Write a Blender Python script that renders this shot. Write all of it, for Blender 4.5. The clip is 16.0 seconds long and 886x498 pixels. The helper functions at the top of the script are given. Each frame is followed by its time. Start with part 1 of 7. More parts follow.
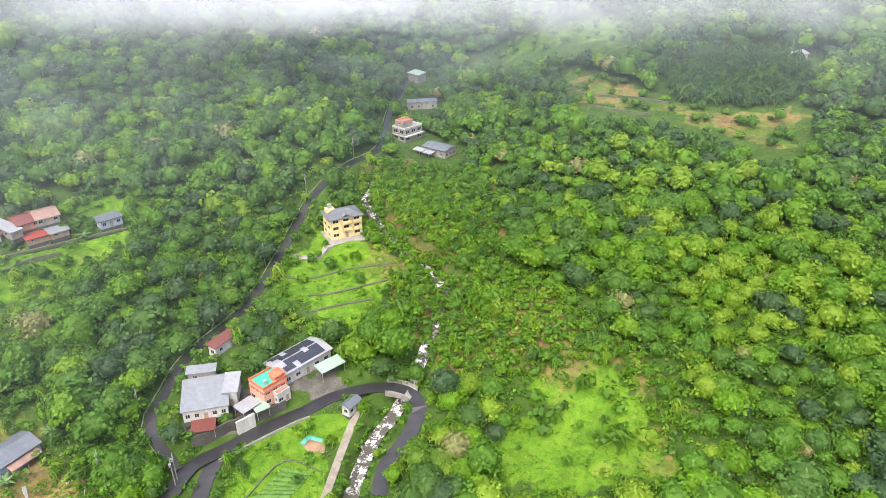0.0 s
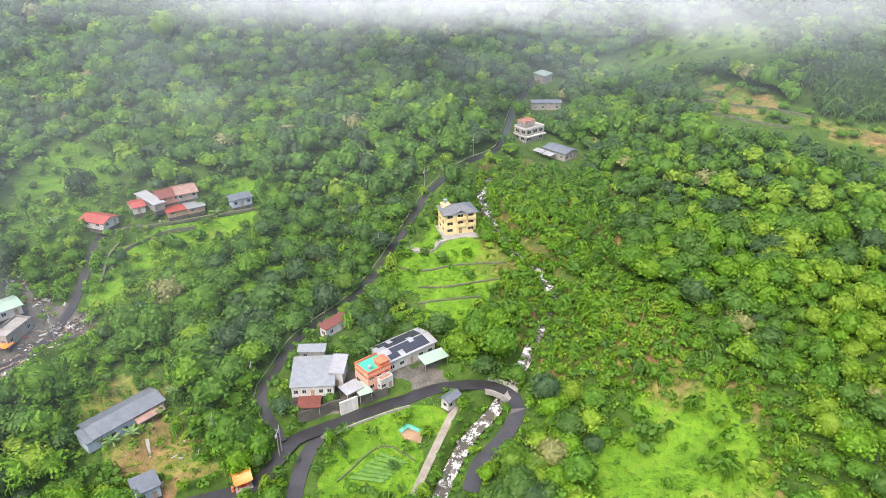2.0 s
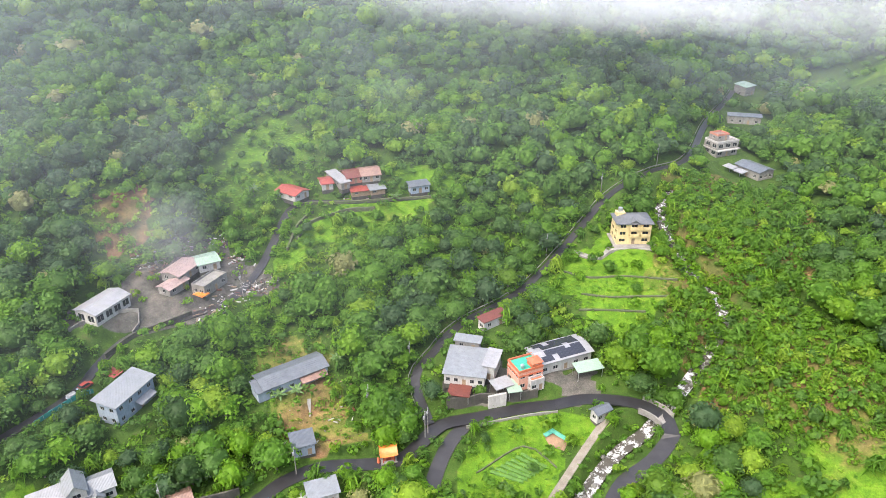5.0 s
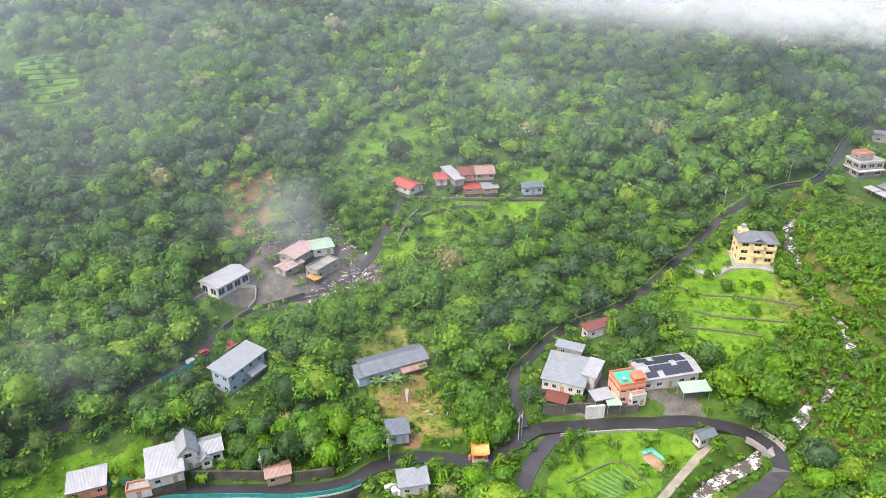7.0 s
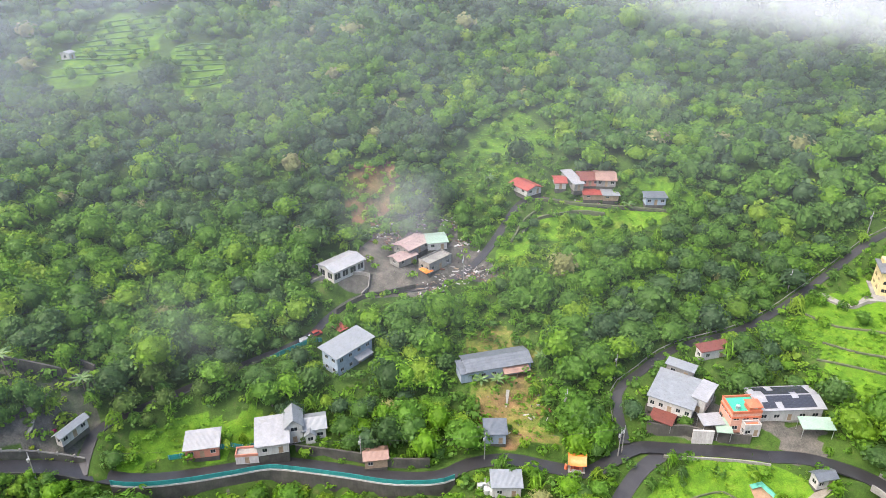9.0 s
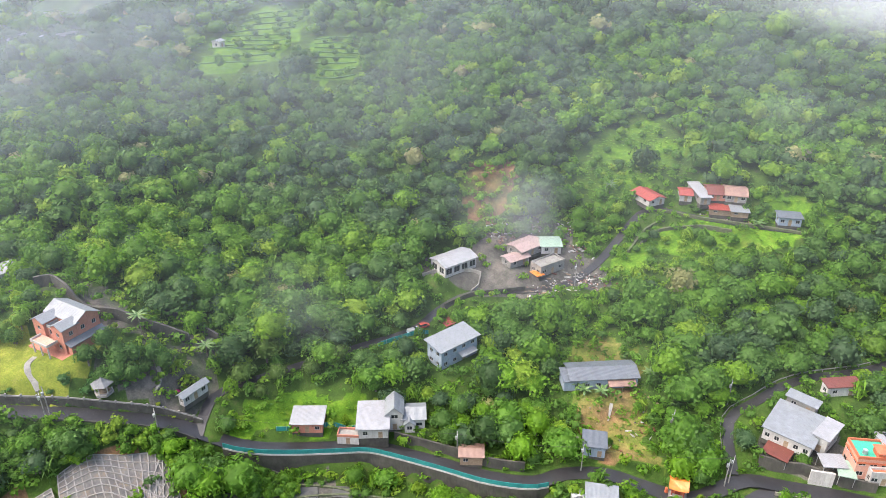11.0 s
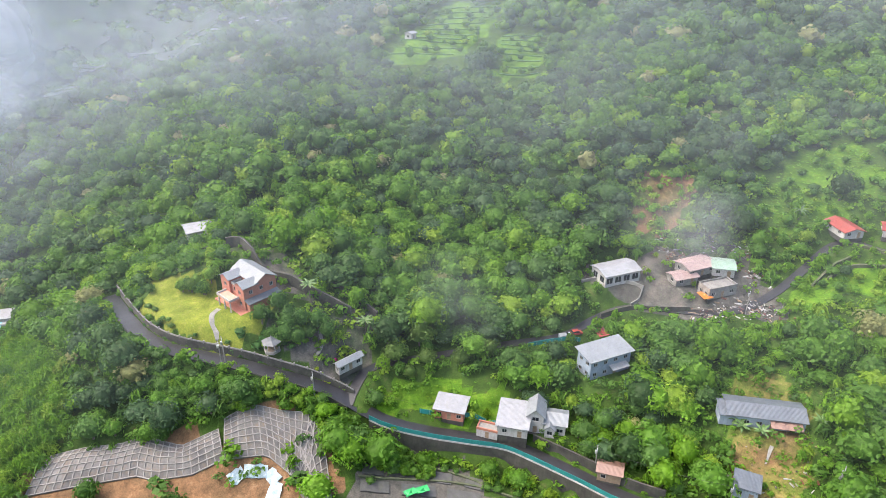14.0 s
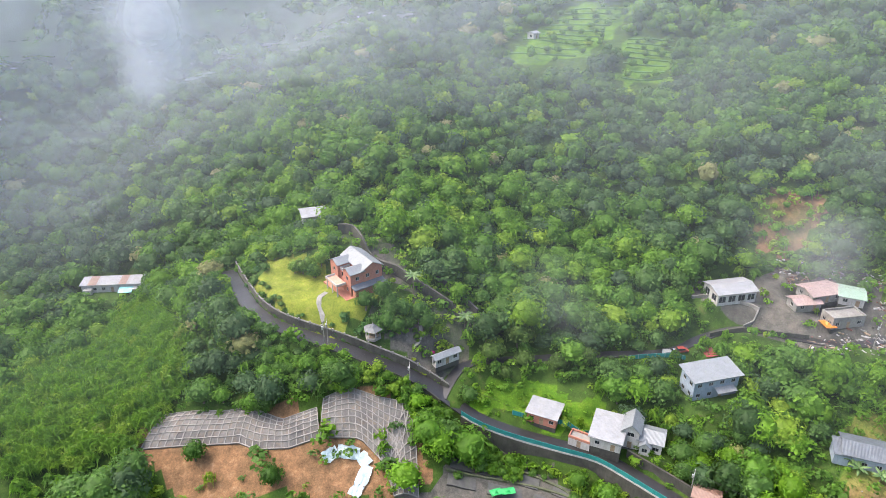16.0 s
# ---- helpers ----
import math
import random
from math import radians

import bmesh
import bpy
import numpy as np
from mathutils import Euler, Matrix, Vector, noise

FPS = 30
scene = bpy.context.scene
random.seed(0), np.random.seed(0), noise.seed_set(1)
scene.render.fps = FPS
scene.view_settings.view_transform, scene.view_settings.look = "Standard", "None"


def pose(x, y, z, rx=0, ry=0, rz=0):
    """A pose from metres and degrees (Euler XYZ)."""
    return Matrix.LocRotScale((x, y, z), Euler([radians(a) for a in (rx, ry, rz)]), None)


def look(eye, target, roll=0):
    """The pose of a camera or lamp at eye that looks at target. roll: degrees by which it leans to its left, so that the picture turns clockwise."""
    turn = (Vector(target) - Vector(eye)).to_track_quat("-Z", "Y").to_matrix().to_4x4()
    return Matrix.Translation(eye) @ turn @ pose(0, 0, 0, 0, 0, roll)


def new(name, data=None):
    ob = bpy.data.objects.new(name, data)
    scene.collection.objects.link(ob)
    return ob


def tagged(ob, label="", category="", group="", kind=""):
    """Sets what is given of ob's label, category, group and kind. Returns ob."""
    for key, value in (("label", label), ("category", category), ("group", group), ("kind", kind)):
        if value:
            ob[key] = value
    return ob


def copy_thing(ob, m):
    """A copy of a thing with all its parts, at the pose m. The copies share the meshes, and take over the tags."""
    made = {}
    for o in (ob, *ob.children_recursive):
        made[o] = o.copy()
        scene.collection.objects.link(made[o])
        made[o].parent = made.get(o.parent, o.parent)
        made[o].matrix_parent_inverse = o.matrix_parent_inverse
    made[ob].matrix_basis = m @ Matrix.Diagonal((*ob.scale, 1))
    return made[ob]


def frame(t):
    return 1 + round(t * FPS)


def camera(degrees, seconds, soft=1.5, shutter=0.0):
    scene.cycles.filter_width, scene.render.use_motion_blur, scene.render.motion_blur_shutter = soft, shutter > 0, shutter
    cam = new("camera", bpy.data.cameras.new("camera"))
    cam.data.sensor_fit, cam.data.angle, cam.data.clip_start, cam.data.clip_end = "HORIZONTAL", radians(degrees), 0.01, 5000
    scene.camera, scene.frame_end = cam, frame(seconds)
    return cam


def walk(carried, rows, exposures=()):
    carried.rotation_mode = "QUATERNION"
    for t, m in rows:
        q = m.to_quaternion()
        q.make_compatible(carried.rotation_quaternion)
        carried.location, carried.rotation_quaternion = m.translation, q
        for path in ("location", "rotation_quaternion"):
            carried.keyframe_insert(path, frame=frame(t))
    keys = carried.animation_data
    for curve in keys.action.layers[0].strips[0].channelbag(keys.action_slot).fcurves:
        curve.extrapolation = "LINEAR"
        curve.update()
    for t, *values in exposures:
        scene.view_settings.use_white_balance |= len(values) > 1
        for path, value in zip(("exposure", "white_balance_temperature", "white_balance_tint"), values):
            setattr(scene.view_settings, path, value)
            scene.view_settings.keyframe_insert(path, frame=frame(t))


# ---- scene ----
cam = camera(64.81, 16.0, soft=0.5)
TURNS = [  # seconds, heading, tilt, lean: the camera hangs at one spot and pans to its left
    (0.0, 0.14, -26.96, 0.23),
    (0.5, 2.66, -26.97, 0.22),
    (1.0, 5.25, -26.97, 0.21),
    (1.5, 7.83, -26.99, 0.20),
    (2.0, 10.42, -27.00, 0.19),
    (2.5, 13.01, -27.01, 0.17),
    (3.0, 15.61, -27.02, 0.16),
    (3.5, 18.17, -27.03, 0.15),
    (4.0, 20.74, -27.04, 0.14),
    (6.5, 33.22, -27.11, 0.07),
    (7.0, 35.75, -27.11, 0.05),
    (7.5, 38.31, -27.13, 0.04),
    (8.0, 40.91, -27.12, 0.02),
    (8.5, 43.55, -27.13, 0.00),
    (9.0, 46.15, -27.14, -0.01),
    (11.5, 59.12, -27.21, -0.11),
    (12.0, 61.61, -27.25, -0.13),
    (12.5, 64.09, -27.28, -0.15),
    (13.0, 66.57, -27.29, -0.18),
    (13.5, 69.02, -27.31, -0.20),
    (14.0, 71.47, -27.33, -0.22),
    (14.5, 73.95, -27.38, -0.25),
    (15.0, 76.38, -27.40, -0.27),
    (15.5, 78.78, -27.44, -0.30),
    (16.0, 81.25, -27.47, -0.33),
]


# ---- the lie of the land: a valley floor with slopes rising all round, heights in metres ----
EYE = 132.0
PROFILE_R = (0, 72, 132, 150, 169, 196, 226, 253, 301, 366, 416, 540, 720, 1080, 1800, 4900)
PROFILE_Z = (-7, -6, 0, 6, 13, 19, 26, 40, 52, 67, 80, 110, 156, 252, 360, 400)


def bump(r, az, r0, az0, dr, daz):
    return np.exp(-((r - r0) / dr) ** 2 - ((az - az0) / daz) ** 2)


def land(x, y):
    """The height of the land before any cuts, shaped round the camera to fit its view."""
    x, y = np.asarray(x, float), np.asarray(y, float)
    r, az = np.hypot(x, y), np.degrees(np.arctan2(-x, y))
    z = sum(np.interp(r + d, PROFILE_R, PROFILE_Z) for d in (-12, -6, 0, 6, 12)) / 5
    z = z - 0.27 * np.clip(r - 228, 0, 180) * np.exp(-((az - 1) / 8) ** 2) * np.clip((672 - r) / 240, 0, 1)
    z = z + 19 * bump(r, az, 180, 90, 42, 13)
    z = z - 55 * bump(r, az, 294, 114, 90, 13) - 34 * bump(r, az, 384, 96, 84, 9)
    z = z + 8.5 * bump(r, az, 204, -22, 48, 12) + 6 * bump(r, az, 258, 55, 36, 12)
    near = np.clip((r - 108) / 72, 0, 1)
    z = z + near * (1.8 * np.sin(x / 20 + 1.3) * np.sin(y / 25) + 0.9 * np.sin(x / 8.7) * np.sin(y / 9.7 + 0.7))
    return z


walk(cam, [(t, pose(0, 0, EYE, 90 + tilt, lean, heading)) for t, heading, tilt, lean in TURNS])

# ---- light: a bright overcast sky, with a broad veiled sun ----
SUN_UP, SUN_ROUND = 58.0, 200.0
world = bpy.data.worlds.new("overcast_sky")
scene.world = world
world.use_nodes = True
wn = world.node_tree.nodes
sky = wn.new("ShaderNodeTexSky")
sky.sky_type, sky.sun_disc = "NISHITA", False
sky.sun_elevation, sky.sun_rotation = radians(SUN_UP), radians(SUN_ROUND)
sky.air_density, sky.dust_density, sky.ozone_density = 1.0, 6.0, 1.0
wn["Background"].inputs["Strength"].default_value = 0.25
world.node_tree.links.new(sky.outputs["Color"], wn["Background"].inputs["Color"])
sun = new("sun", bpy.data.lights.new("sun", "SUN"))
sun.data.energy, sun.data.angle, sun.data.color = 0.55, radians(45), (1.0, 0.97, 0.93)
sun.matrix_world = look((0, 0, 0), (-math.sin(radians(SUN_ROUND)), -math.cos(radians(SUN_ROUND)), -math.tan(radians(SUN_UP))))
scene.view_settings.exposure = 1.2
scene.cycles.transparent_max_bounces = 32


# ---- materials ----
def material(name, build):
    m = bpy.data.materials.new(name)
    m.use_nodes = True
    tree = m.node_tree
    build(tree.nodes, tree.links, tree.nodes["Principled BSDF"])
    return m


def ramp(n, stops):
    r = n.new("ShaderNodeValToRGB")
    e = r.color_ramp.elements
    while len(e) < len(stops):
        e.new(0.5)
    for el, (at, col) in zip(e, stops):
        el.position, el.color = at, (*col, 1)
    return r


def noise_node(n, l, scale, detail=4.0, rough=0.6):
    co = n.new("ShaderNodeTexCoord")
    t = n.new("ShaderNodeTexNoise")
    t.inputs["Scale"].default_value, t.inputs["Detail"].default_value, t.inputs["Roughness"].default_value = scale, detail, rough
    l.new(co.outputs["Object"], t.inputs["Vector"])
    return t


def mixed(n, l, kind, fac, a, b):
    m = n.new("ShaderNodeMix")
    m.data_type, m.blend_type = "RGBA", kind
    for sock, v in ((m.inputs[0], fac), (m.inputs[6], a), (m.inputs[7], b)):
        if hasattr(v, "default_value") or hasattr(v, "is_linked"):
            l.new(v, sock)
        else:
            sock.default_value = v if isinstance(v, float) else (*v, 1)
    return m.outputs[2]


def bumped(n, l, bsdf, height, strength, distance):
    b = n.new("ShaderNodeBump")
    b.inputs["Strength"].default_value, b.inputs["Distance"].default_value = strength, distance
    l.new(height, b.inputs["Height"])
    l.new(b.outputs["Normal"], bsdf.inputs["Normal"])


def surface(name, dark, light, coarse=0.35, fine=3.0, rough=0.8, metal=0.0, bump=0.03, stain=None, stain_amount=0.5, streak=False):
    """A plain worn surface: two scales of tone, with stains and fine relief."""
    def build(n, l, p):
        a, b = noise_node(n, l, coarse, 5), noise_node(n, l, fine, 6, 0.7)
        if streak:
            s = n.new("ShaderNodeMapping")
            s.inputs["Scale"].default_value = (1, 1, 0.15)
            l.new(n["Texture Coordinate"].outputs["Object"], s.inputs["Vector"])
            l.new(s.outputs["Vector"], b.inputs["Vector"])
        ra = ramp(n, ((0.3, dark), (0.7, light)))
        l.new(a.outputs["Fac"], ra.inputs["Fac"])
        rb = ramp(n, ((0.3, (0.72, 0.72, 0.72)), (0.7, (1.1, 1.1, 1.1))))
        l.new(b.outputs["Fac"], rb.inputs["Fac"])
        col = mixed(n, l, "MULTIPLY", 1.0, ra.outputs["Color"], rb.outputs["Color"])
        if stain:
            c = noise_node(n, l, coarse * 1.7, 6, 0.75)
            rc = ramp(n, ((0.5, (0, 0, 0)), (0.68, (stain_amount,) * 3)))
            l.new(c.outputs["Fac"], rc.inputs["Fac"])
            col = mixed(n, l, "MIX", rc.outputs["Color"], col, stain)
        l.new(col, p.inputs["Base Color"])
        p.inputs["Roughness"].default_value, p.inputs["Metallic"].default_value = rough, metal
        bumped(n, l, p, b.outputs["Fac"], 0.6, bump)
    return material(name, build)


def ribbed(name, dark, light, pitch=0.3, rough=0.45, metal=0.0, stain=None, stain_amount=0.5, axis=0):
    """Profiled roofing sheet: ribs along one way, with stains and faded bands."""
    def build(n, l, p):
        a, b = noise_node(n, l, 0.5, 5), noise_node(n, l, 2.5, 6, 0.7)
        co = n.new("ShaderNodeTexCoord")
        w = n.new("ShaderNodeTexWave")
        w.bands_direction = "XYZ"[axis]
        w.inputs["Scale"].default_value = 0.314 / pitch
        l.new(co.outputs["Object"], w.inputs["Vector"])
        ra = ramp(n, ((0.3, dark), (0.7, light)))
        l.new(a.outputs["Fac"], ra.inputs["Fac"])
        rb = ramp(n, ((0.3, (0.8, 0.8, 0.8)), (0.7, (1.05, 1.05, 1.05))))
        l.new(b.outputs["Fac"], rb.inputs["Fac"])
        col = mixed(n, l, "MULTIPLY", 1.0, ra.outputs["Color"], rb.outputs["Color"])
        if stain:
            c = noise_node(n, l, 0.6, 6, 0.75)
            rc = ramp(n, ((0.5, (0, 0, 0)), (0.68, (stain_amount,) * 3)))
            l.new(c.outputs["Fac"], rc.inputs["Fac"])
            col = mixed(n, l, "MIX", rc.outputs["Color"], col, stain)
        l.new(col, p.inputs["Base Color"])
        p.inputs["Roughness"].default_value, p.inputs["Metallic"].default_value = rough, metal
        bumped(n, l, p, w.outputs["Fac"], 0.7, 0.04)
    return material(name, build)


def leafy(name, stops, per_object=False, rough=0.55):
    """Foliage: one tint a tree, a little jitter a clump, and light that comes through."""
    def build(n, l, p):
        out = n["Material Output"]
        if per_object:
            tint = n.new("ShaderNodeObjectInfo").outputs["Random"]
        else:
            at = n.new("ShaderNodeAttribute")
            at.attribute_name = "tint"
            tint = at.outputs["Fac"]
        r = ramp(n, stops)
        l.new(tint, r.inputs["Fac"])
        jit = n.new("ShaderNodeAttribute")
        jit.attribute_name = "leaf"
        rj = ramp(n, ((0.0, (0.74, 0.77, 0.76)), (0.7, (1.06, 1.06, 1.04)), (1.0, (1.3, 1.26, 1.2))))
        l.new(jit.outputs["Fac"], rj.inputs["Fac"])
        fine = noise_node(n, l, 2.2, 3, 0.7)
        rf = ramp(n, ((0.3, (0.72, 0.73, 0.72)), (0.7, (1.25, 1.22, 1.18))))
        l.new(fine.outputs["Fac"], rf.inputs["Fac"])
        col = mixed(n, l, "MULTIPLY", 1.0, r.outputs["Color"], rj.outputs["Color"])
        col = mixed(n, l, "MULTIPLY", 1.0, col, rf.outputs["Color"])
        l.new(col, p.inputs["Base Color"])
        p.inputs["Roughness"].default_value = rough
        p.inputs["Specular IOR Level"].default_value = 0.22
        tr = n.new("ShaderNodeBsdfTranslucent")
        l.new(col, tr.inputs["Color"])
        mx = n.new("ShaderNodeMixShader")
        mx.inputs[0].default_value = 0.52
        l.new(p.outputs[0], mx.inputs[1])
        l.new(tr.outputs[0], mx.inputs[2])
        l.new(mx.outputs[0], out.inputs["Surface"])
    return material(name, build)


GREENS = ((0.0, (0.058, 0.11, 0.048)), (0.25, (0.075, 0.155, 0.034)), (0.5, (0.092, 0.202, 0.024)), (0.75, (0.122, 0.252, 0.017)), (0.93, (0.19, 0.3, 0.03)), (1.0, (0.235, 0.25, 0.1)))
mat_leaf = leafy("leaves", GREENS)
mat_bark = surface("bark", (0.09, 0.07, 0.05), (0.2, 0.17, 0.13), 1.0, 6.0, 0.9)
mat_asphalt = surface("wet_asphalt", (0.015, 0.0145, 0.016), (0.032, 0.031, 0.034), 0.16, 1.5, 0.42, stain=(0.011, 0.011, 0.012))
mat_concrete = surface("concrete", (0.16, 0.152, 0.14), (0.27, 0.26, 0.24), 0.4, 2.5, 0.85, stain=(0.1, 0.1, 0.085))
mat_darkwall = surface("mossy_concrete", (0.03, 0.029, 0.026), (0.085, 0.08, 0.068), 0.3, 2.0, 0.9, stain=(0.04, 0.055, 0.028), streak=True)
mat_dirt = surface("bare_earth", (0.16, 0.10, 0.06), (0.28, 0.18, 0.11), 0.3, 2.0, 0.95, stain=(0.08, 0.09, 0.035))
mat_track = surface("gravel_track", (0.14, 0.12, 0.095), (0.23, 0.21, 0.175), 0.4, 3.0, 0.95, stain=(0.08, 0.1, 0.04))
mat_white = surface("white_render", (0.34, 0.33, 0.315), (0.44, 0.43, 0.415), 0.4, 2.0, 0.75, stain=(0.25, 0.235, 0.205), streak=True)
mat_yellow = surface("yellow_render", (0.52, 0.41, 0.2), (0.6, 0.49, 0.26), 0.3, 2.0, 0.75, stain=(0.46, 0.37, 0.2), streak=True)
mat_orange = surface("orange_tile", (0.42, 0.1, 0.045), (0.52, 0.145, 0.07), 0.5, 3.0, 0.6, stain=(0.36, 0.13, 0.08))
mat_pinkwall = surface("pink_render", (0.46, 0.23, 0.17), (0.55, 0.3, 0.23), 0.5, 3.0, 0.7)
mat_bluegrey = surface("blue_grey_cladding", (0.2, 0.25, 0.31), (0.27, 0.32, 0.38), 0.4, 2.5, 0.6, streak=True)
def glass_look(n, l, p):
    p.inputs["Base Color"].default_value, p.inputs["Roughness"].default_value = (0.02, 0.024, 0.028, 1), 0.08


mat_glass = material("window_glass", glass_look)
mat_roof_grey = ribbed("grey_sheet", (0.15, 0.165, 0.18), (0.205, 0.22, 0.235), stain=(0.12, 0.125, 0.125))
mat_roof_dark = ribbed("slate_grey_sheet", (0.075, 0.088, 0.105), (0.12, 0.135, 0.155), stain=(0.045, 0.045, 0.045))
mat_roof_white = ribbed("white_sheet", (0.2, 0.205, 0.217), (0.28, 0.285, 0.3), stain=(0.19, 0.178, 0.16))
mat_roof_red = ribbed("red_sheet", (0.2, 0.035, 0.026), (0.28, 0.055, 0.04), stain=(0.2, 0.075, 0.055))
mat_roof_maroon = ribbed("maroon_sheet", (0.1, 0.03, 0.022), (0.15, 0.042, 0.03), stain=(0.1, 0.04, 0.03))
mat_roof_pink = ribbed("faded_pink_sheet", (0.25, 0.175, 0.165), (0.33, 0.24, 0.225), stain=(0.3, 0.25, 0.22))
mat_roof_mint = ribbed("mint_sheet", (0.2, 0.29, 0.22), (0.26, 0.35, 0.28), stain=(0.22, 0.28, 0.21))
mat_roof_brown = ribbed("rusty_tile", (0.17, 0.1, 0.08), (0.27, 0.17, 0.13), stain=(0.12, 0.08, 0.07))
mat_roof_orange = ribbed("orange_glazed_tile", (0.48, 0.14, 0.02), (0.6, 0.2, 0.03), 0.25, 0.35)
mat_slate = surface("slate_tiles", (0.075, 0.082, 0.09), (0.125, 0.132, 0.142), 0.6, 5.0, 0.55, stain=(0.1, 0.1, 0.1))
mat_panel = surface("solar_glass", (0.02, 0.022, 0.03), (0.04, 0.043, 0.055), 0.8, 3.0, 0.25, bump=0.002)
mat_maroon_paint = surface("maroon_paint", (0.2, 0.03, 0.02), (0.3, 0.05, 0.03), 0.8, 4.0, 0.5)
mat_tank = surface("pale_plastic", (0.38, 0.39, 0.4), (0.52, 0.53, 0.54), 0.8, 3.0, 0.4, stain=(0.3, 0.29, 0.26))
mat_cable = surface("black_cable", (0.02, 0.02, 0.02), (0.04, 0.04, 0.04), 1.0, 4.0, 0.6)
mat_netting = surface("sea_green_net", (0.05, 0.24, 0.17), (0.09, 0.33, 0.24), 1.0, 5.0, 0.8)
mat_crop = surface("leafy_crop", (0.05, 0.12, 0.02), (0.1, 0.22, 0.035), 1.0, 3.5, 0.8, bump=0.3)
mat_moss = surface("mossy_stone", (0.05, 0.065, 0.03), (0.11, 0.115, 0.07), 0.6, 2.5, 0.95, bump=0.12, stain=(0.05, 0.1, 0.02))
mat_green_floor = surface("green_waterproofing", (0.03, 0.3, 0.2), (0.05, 0.38, 0.26), 0.5, 3.0, 0.5, stain=(0.05, 0.3, 0.22))
mat_brick = surface("red_brick", (0.36, 0.14, 0.095), (0.45, 0.19, 0.135), 0.5, 4.0, 0.8, stain=(0.32, 0.14, 0.1))
mat_teal = surface("teal_mesh", (0.015, 0.17, 0.17), (0.03, 0.25, 0.24), 0.5, 3.0, 0.6)
mat_steel = surface("galvanised_steel", (0.4, 0.41, 0.42), (0.55, 0.56, 0.57), 1.0, 4.0, 0.4, 0.7)
mat_timber = surface("weathered_timber", (0.2, 0.14, 0.09), (0.32, 0.24, 0.16), 1.0, 5.0, 0.85)
mat_blue = surface("blue_tarpaulin", (0.02, 0.12, 0.45), (0.04, 0.2, 0.6), 1.0, 4.0, 0.5)
mat_lime = surface("bright_green_sheet", (0.012, 0.26, 0.06), (0.02, 0.36, 0.09), 1.0, 4.0, 0.5)


ROADS = {  # width, centre line
    "hill_road": (2.7, [(-66.8, 129.4), (-76.5, 139.7), (-75.7, 149.7), (-73.3, 162.1), (-64.9, 179.7), (-59.5, 195.9), (-55.7, 211.9), (-49.8, 233.7), (-44.1, 244.8), (-37.1, 256.5), (-27.5, 281.9), (-27.2, 339.5), (-22.5, 413.9)]),
    "village_road": (4.2, [(-205.5, -37.9), (-190.0, -33.3), (-176.9, -28.5), (-170.0, -24.2), (-164.8, -18.5), (-160.7, -11.2), (-156.5, -2.6), (-152.8, 5.8), (-149.9, 14.3), (-146.9, 21.2), (-139.5, 30.9), (-134.5, 41.6), (-129.7, 52.5), (-125.9, 60.6), (-120.0, 66.7), (-111.2, 74.3), (-102.1, 81.5), (-94.6, 90.1), (-92.2, 97.8), (-86.0, 106.0), (-77.1, 111.0), (-68.7, 116.3), (-66.0, 124.4), (-63.7, 130.9), (-55.7, 136.4), (-44.9, 144.4), (-38.0, 148.6)]),
    "bridge_road": (4.2, [(-38.0, 148.6), (-31.2, 153.3), (-22.2, 156.1), (-14.5, 156.8), (-9.2, 155.1), (-7.2, 151.2), (-10.1, 142.7), (-15.3, 134.9), (-16.9, 126.2)]),
    "lane": (4.0, [(-57.5, 134.1), (-59.4, 126.7), (-59.1, 118.4), (-57.8, 111.9)]),
    "upper_road": (2.9, [(-144.5, 22.5), (-150.2, 26.3), (-155.0, 33.0), (-155.6, 53.9), (-153.7, 71.7), (-151.6, 89.2), (-154.5, 100.6), (-154.5, 112.7), (-145.8, 126.5), (-140.4, 139.0), (-141.3, 153.2), (-145.5, 169.0), (-148.2, 183.9), (-136.3, 191.8), (-114.6, 205.5), (-108.4, 210.0)]),
    "farm_track": (2.1, [(-23.6, 151.7), (-27.2, 137.6), (-30.4, 121.6)]),
}
STREAM = [(-28.1, 255.4), (-29.6, 240.8), (-16.8, 217.4), (-6.3, 206.3), (-1.2, 194.8), (-3.8, 179.2), (-8.6, 164.5), (-13.9, 151.9), (-18.8, 145.1), (-22.2, 136.0), (-24.7, 124.4)]
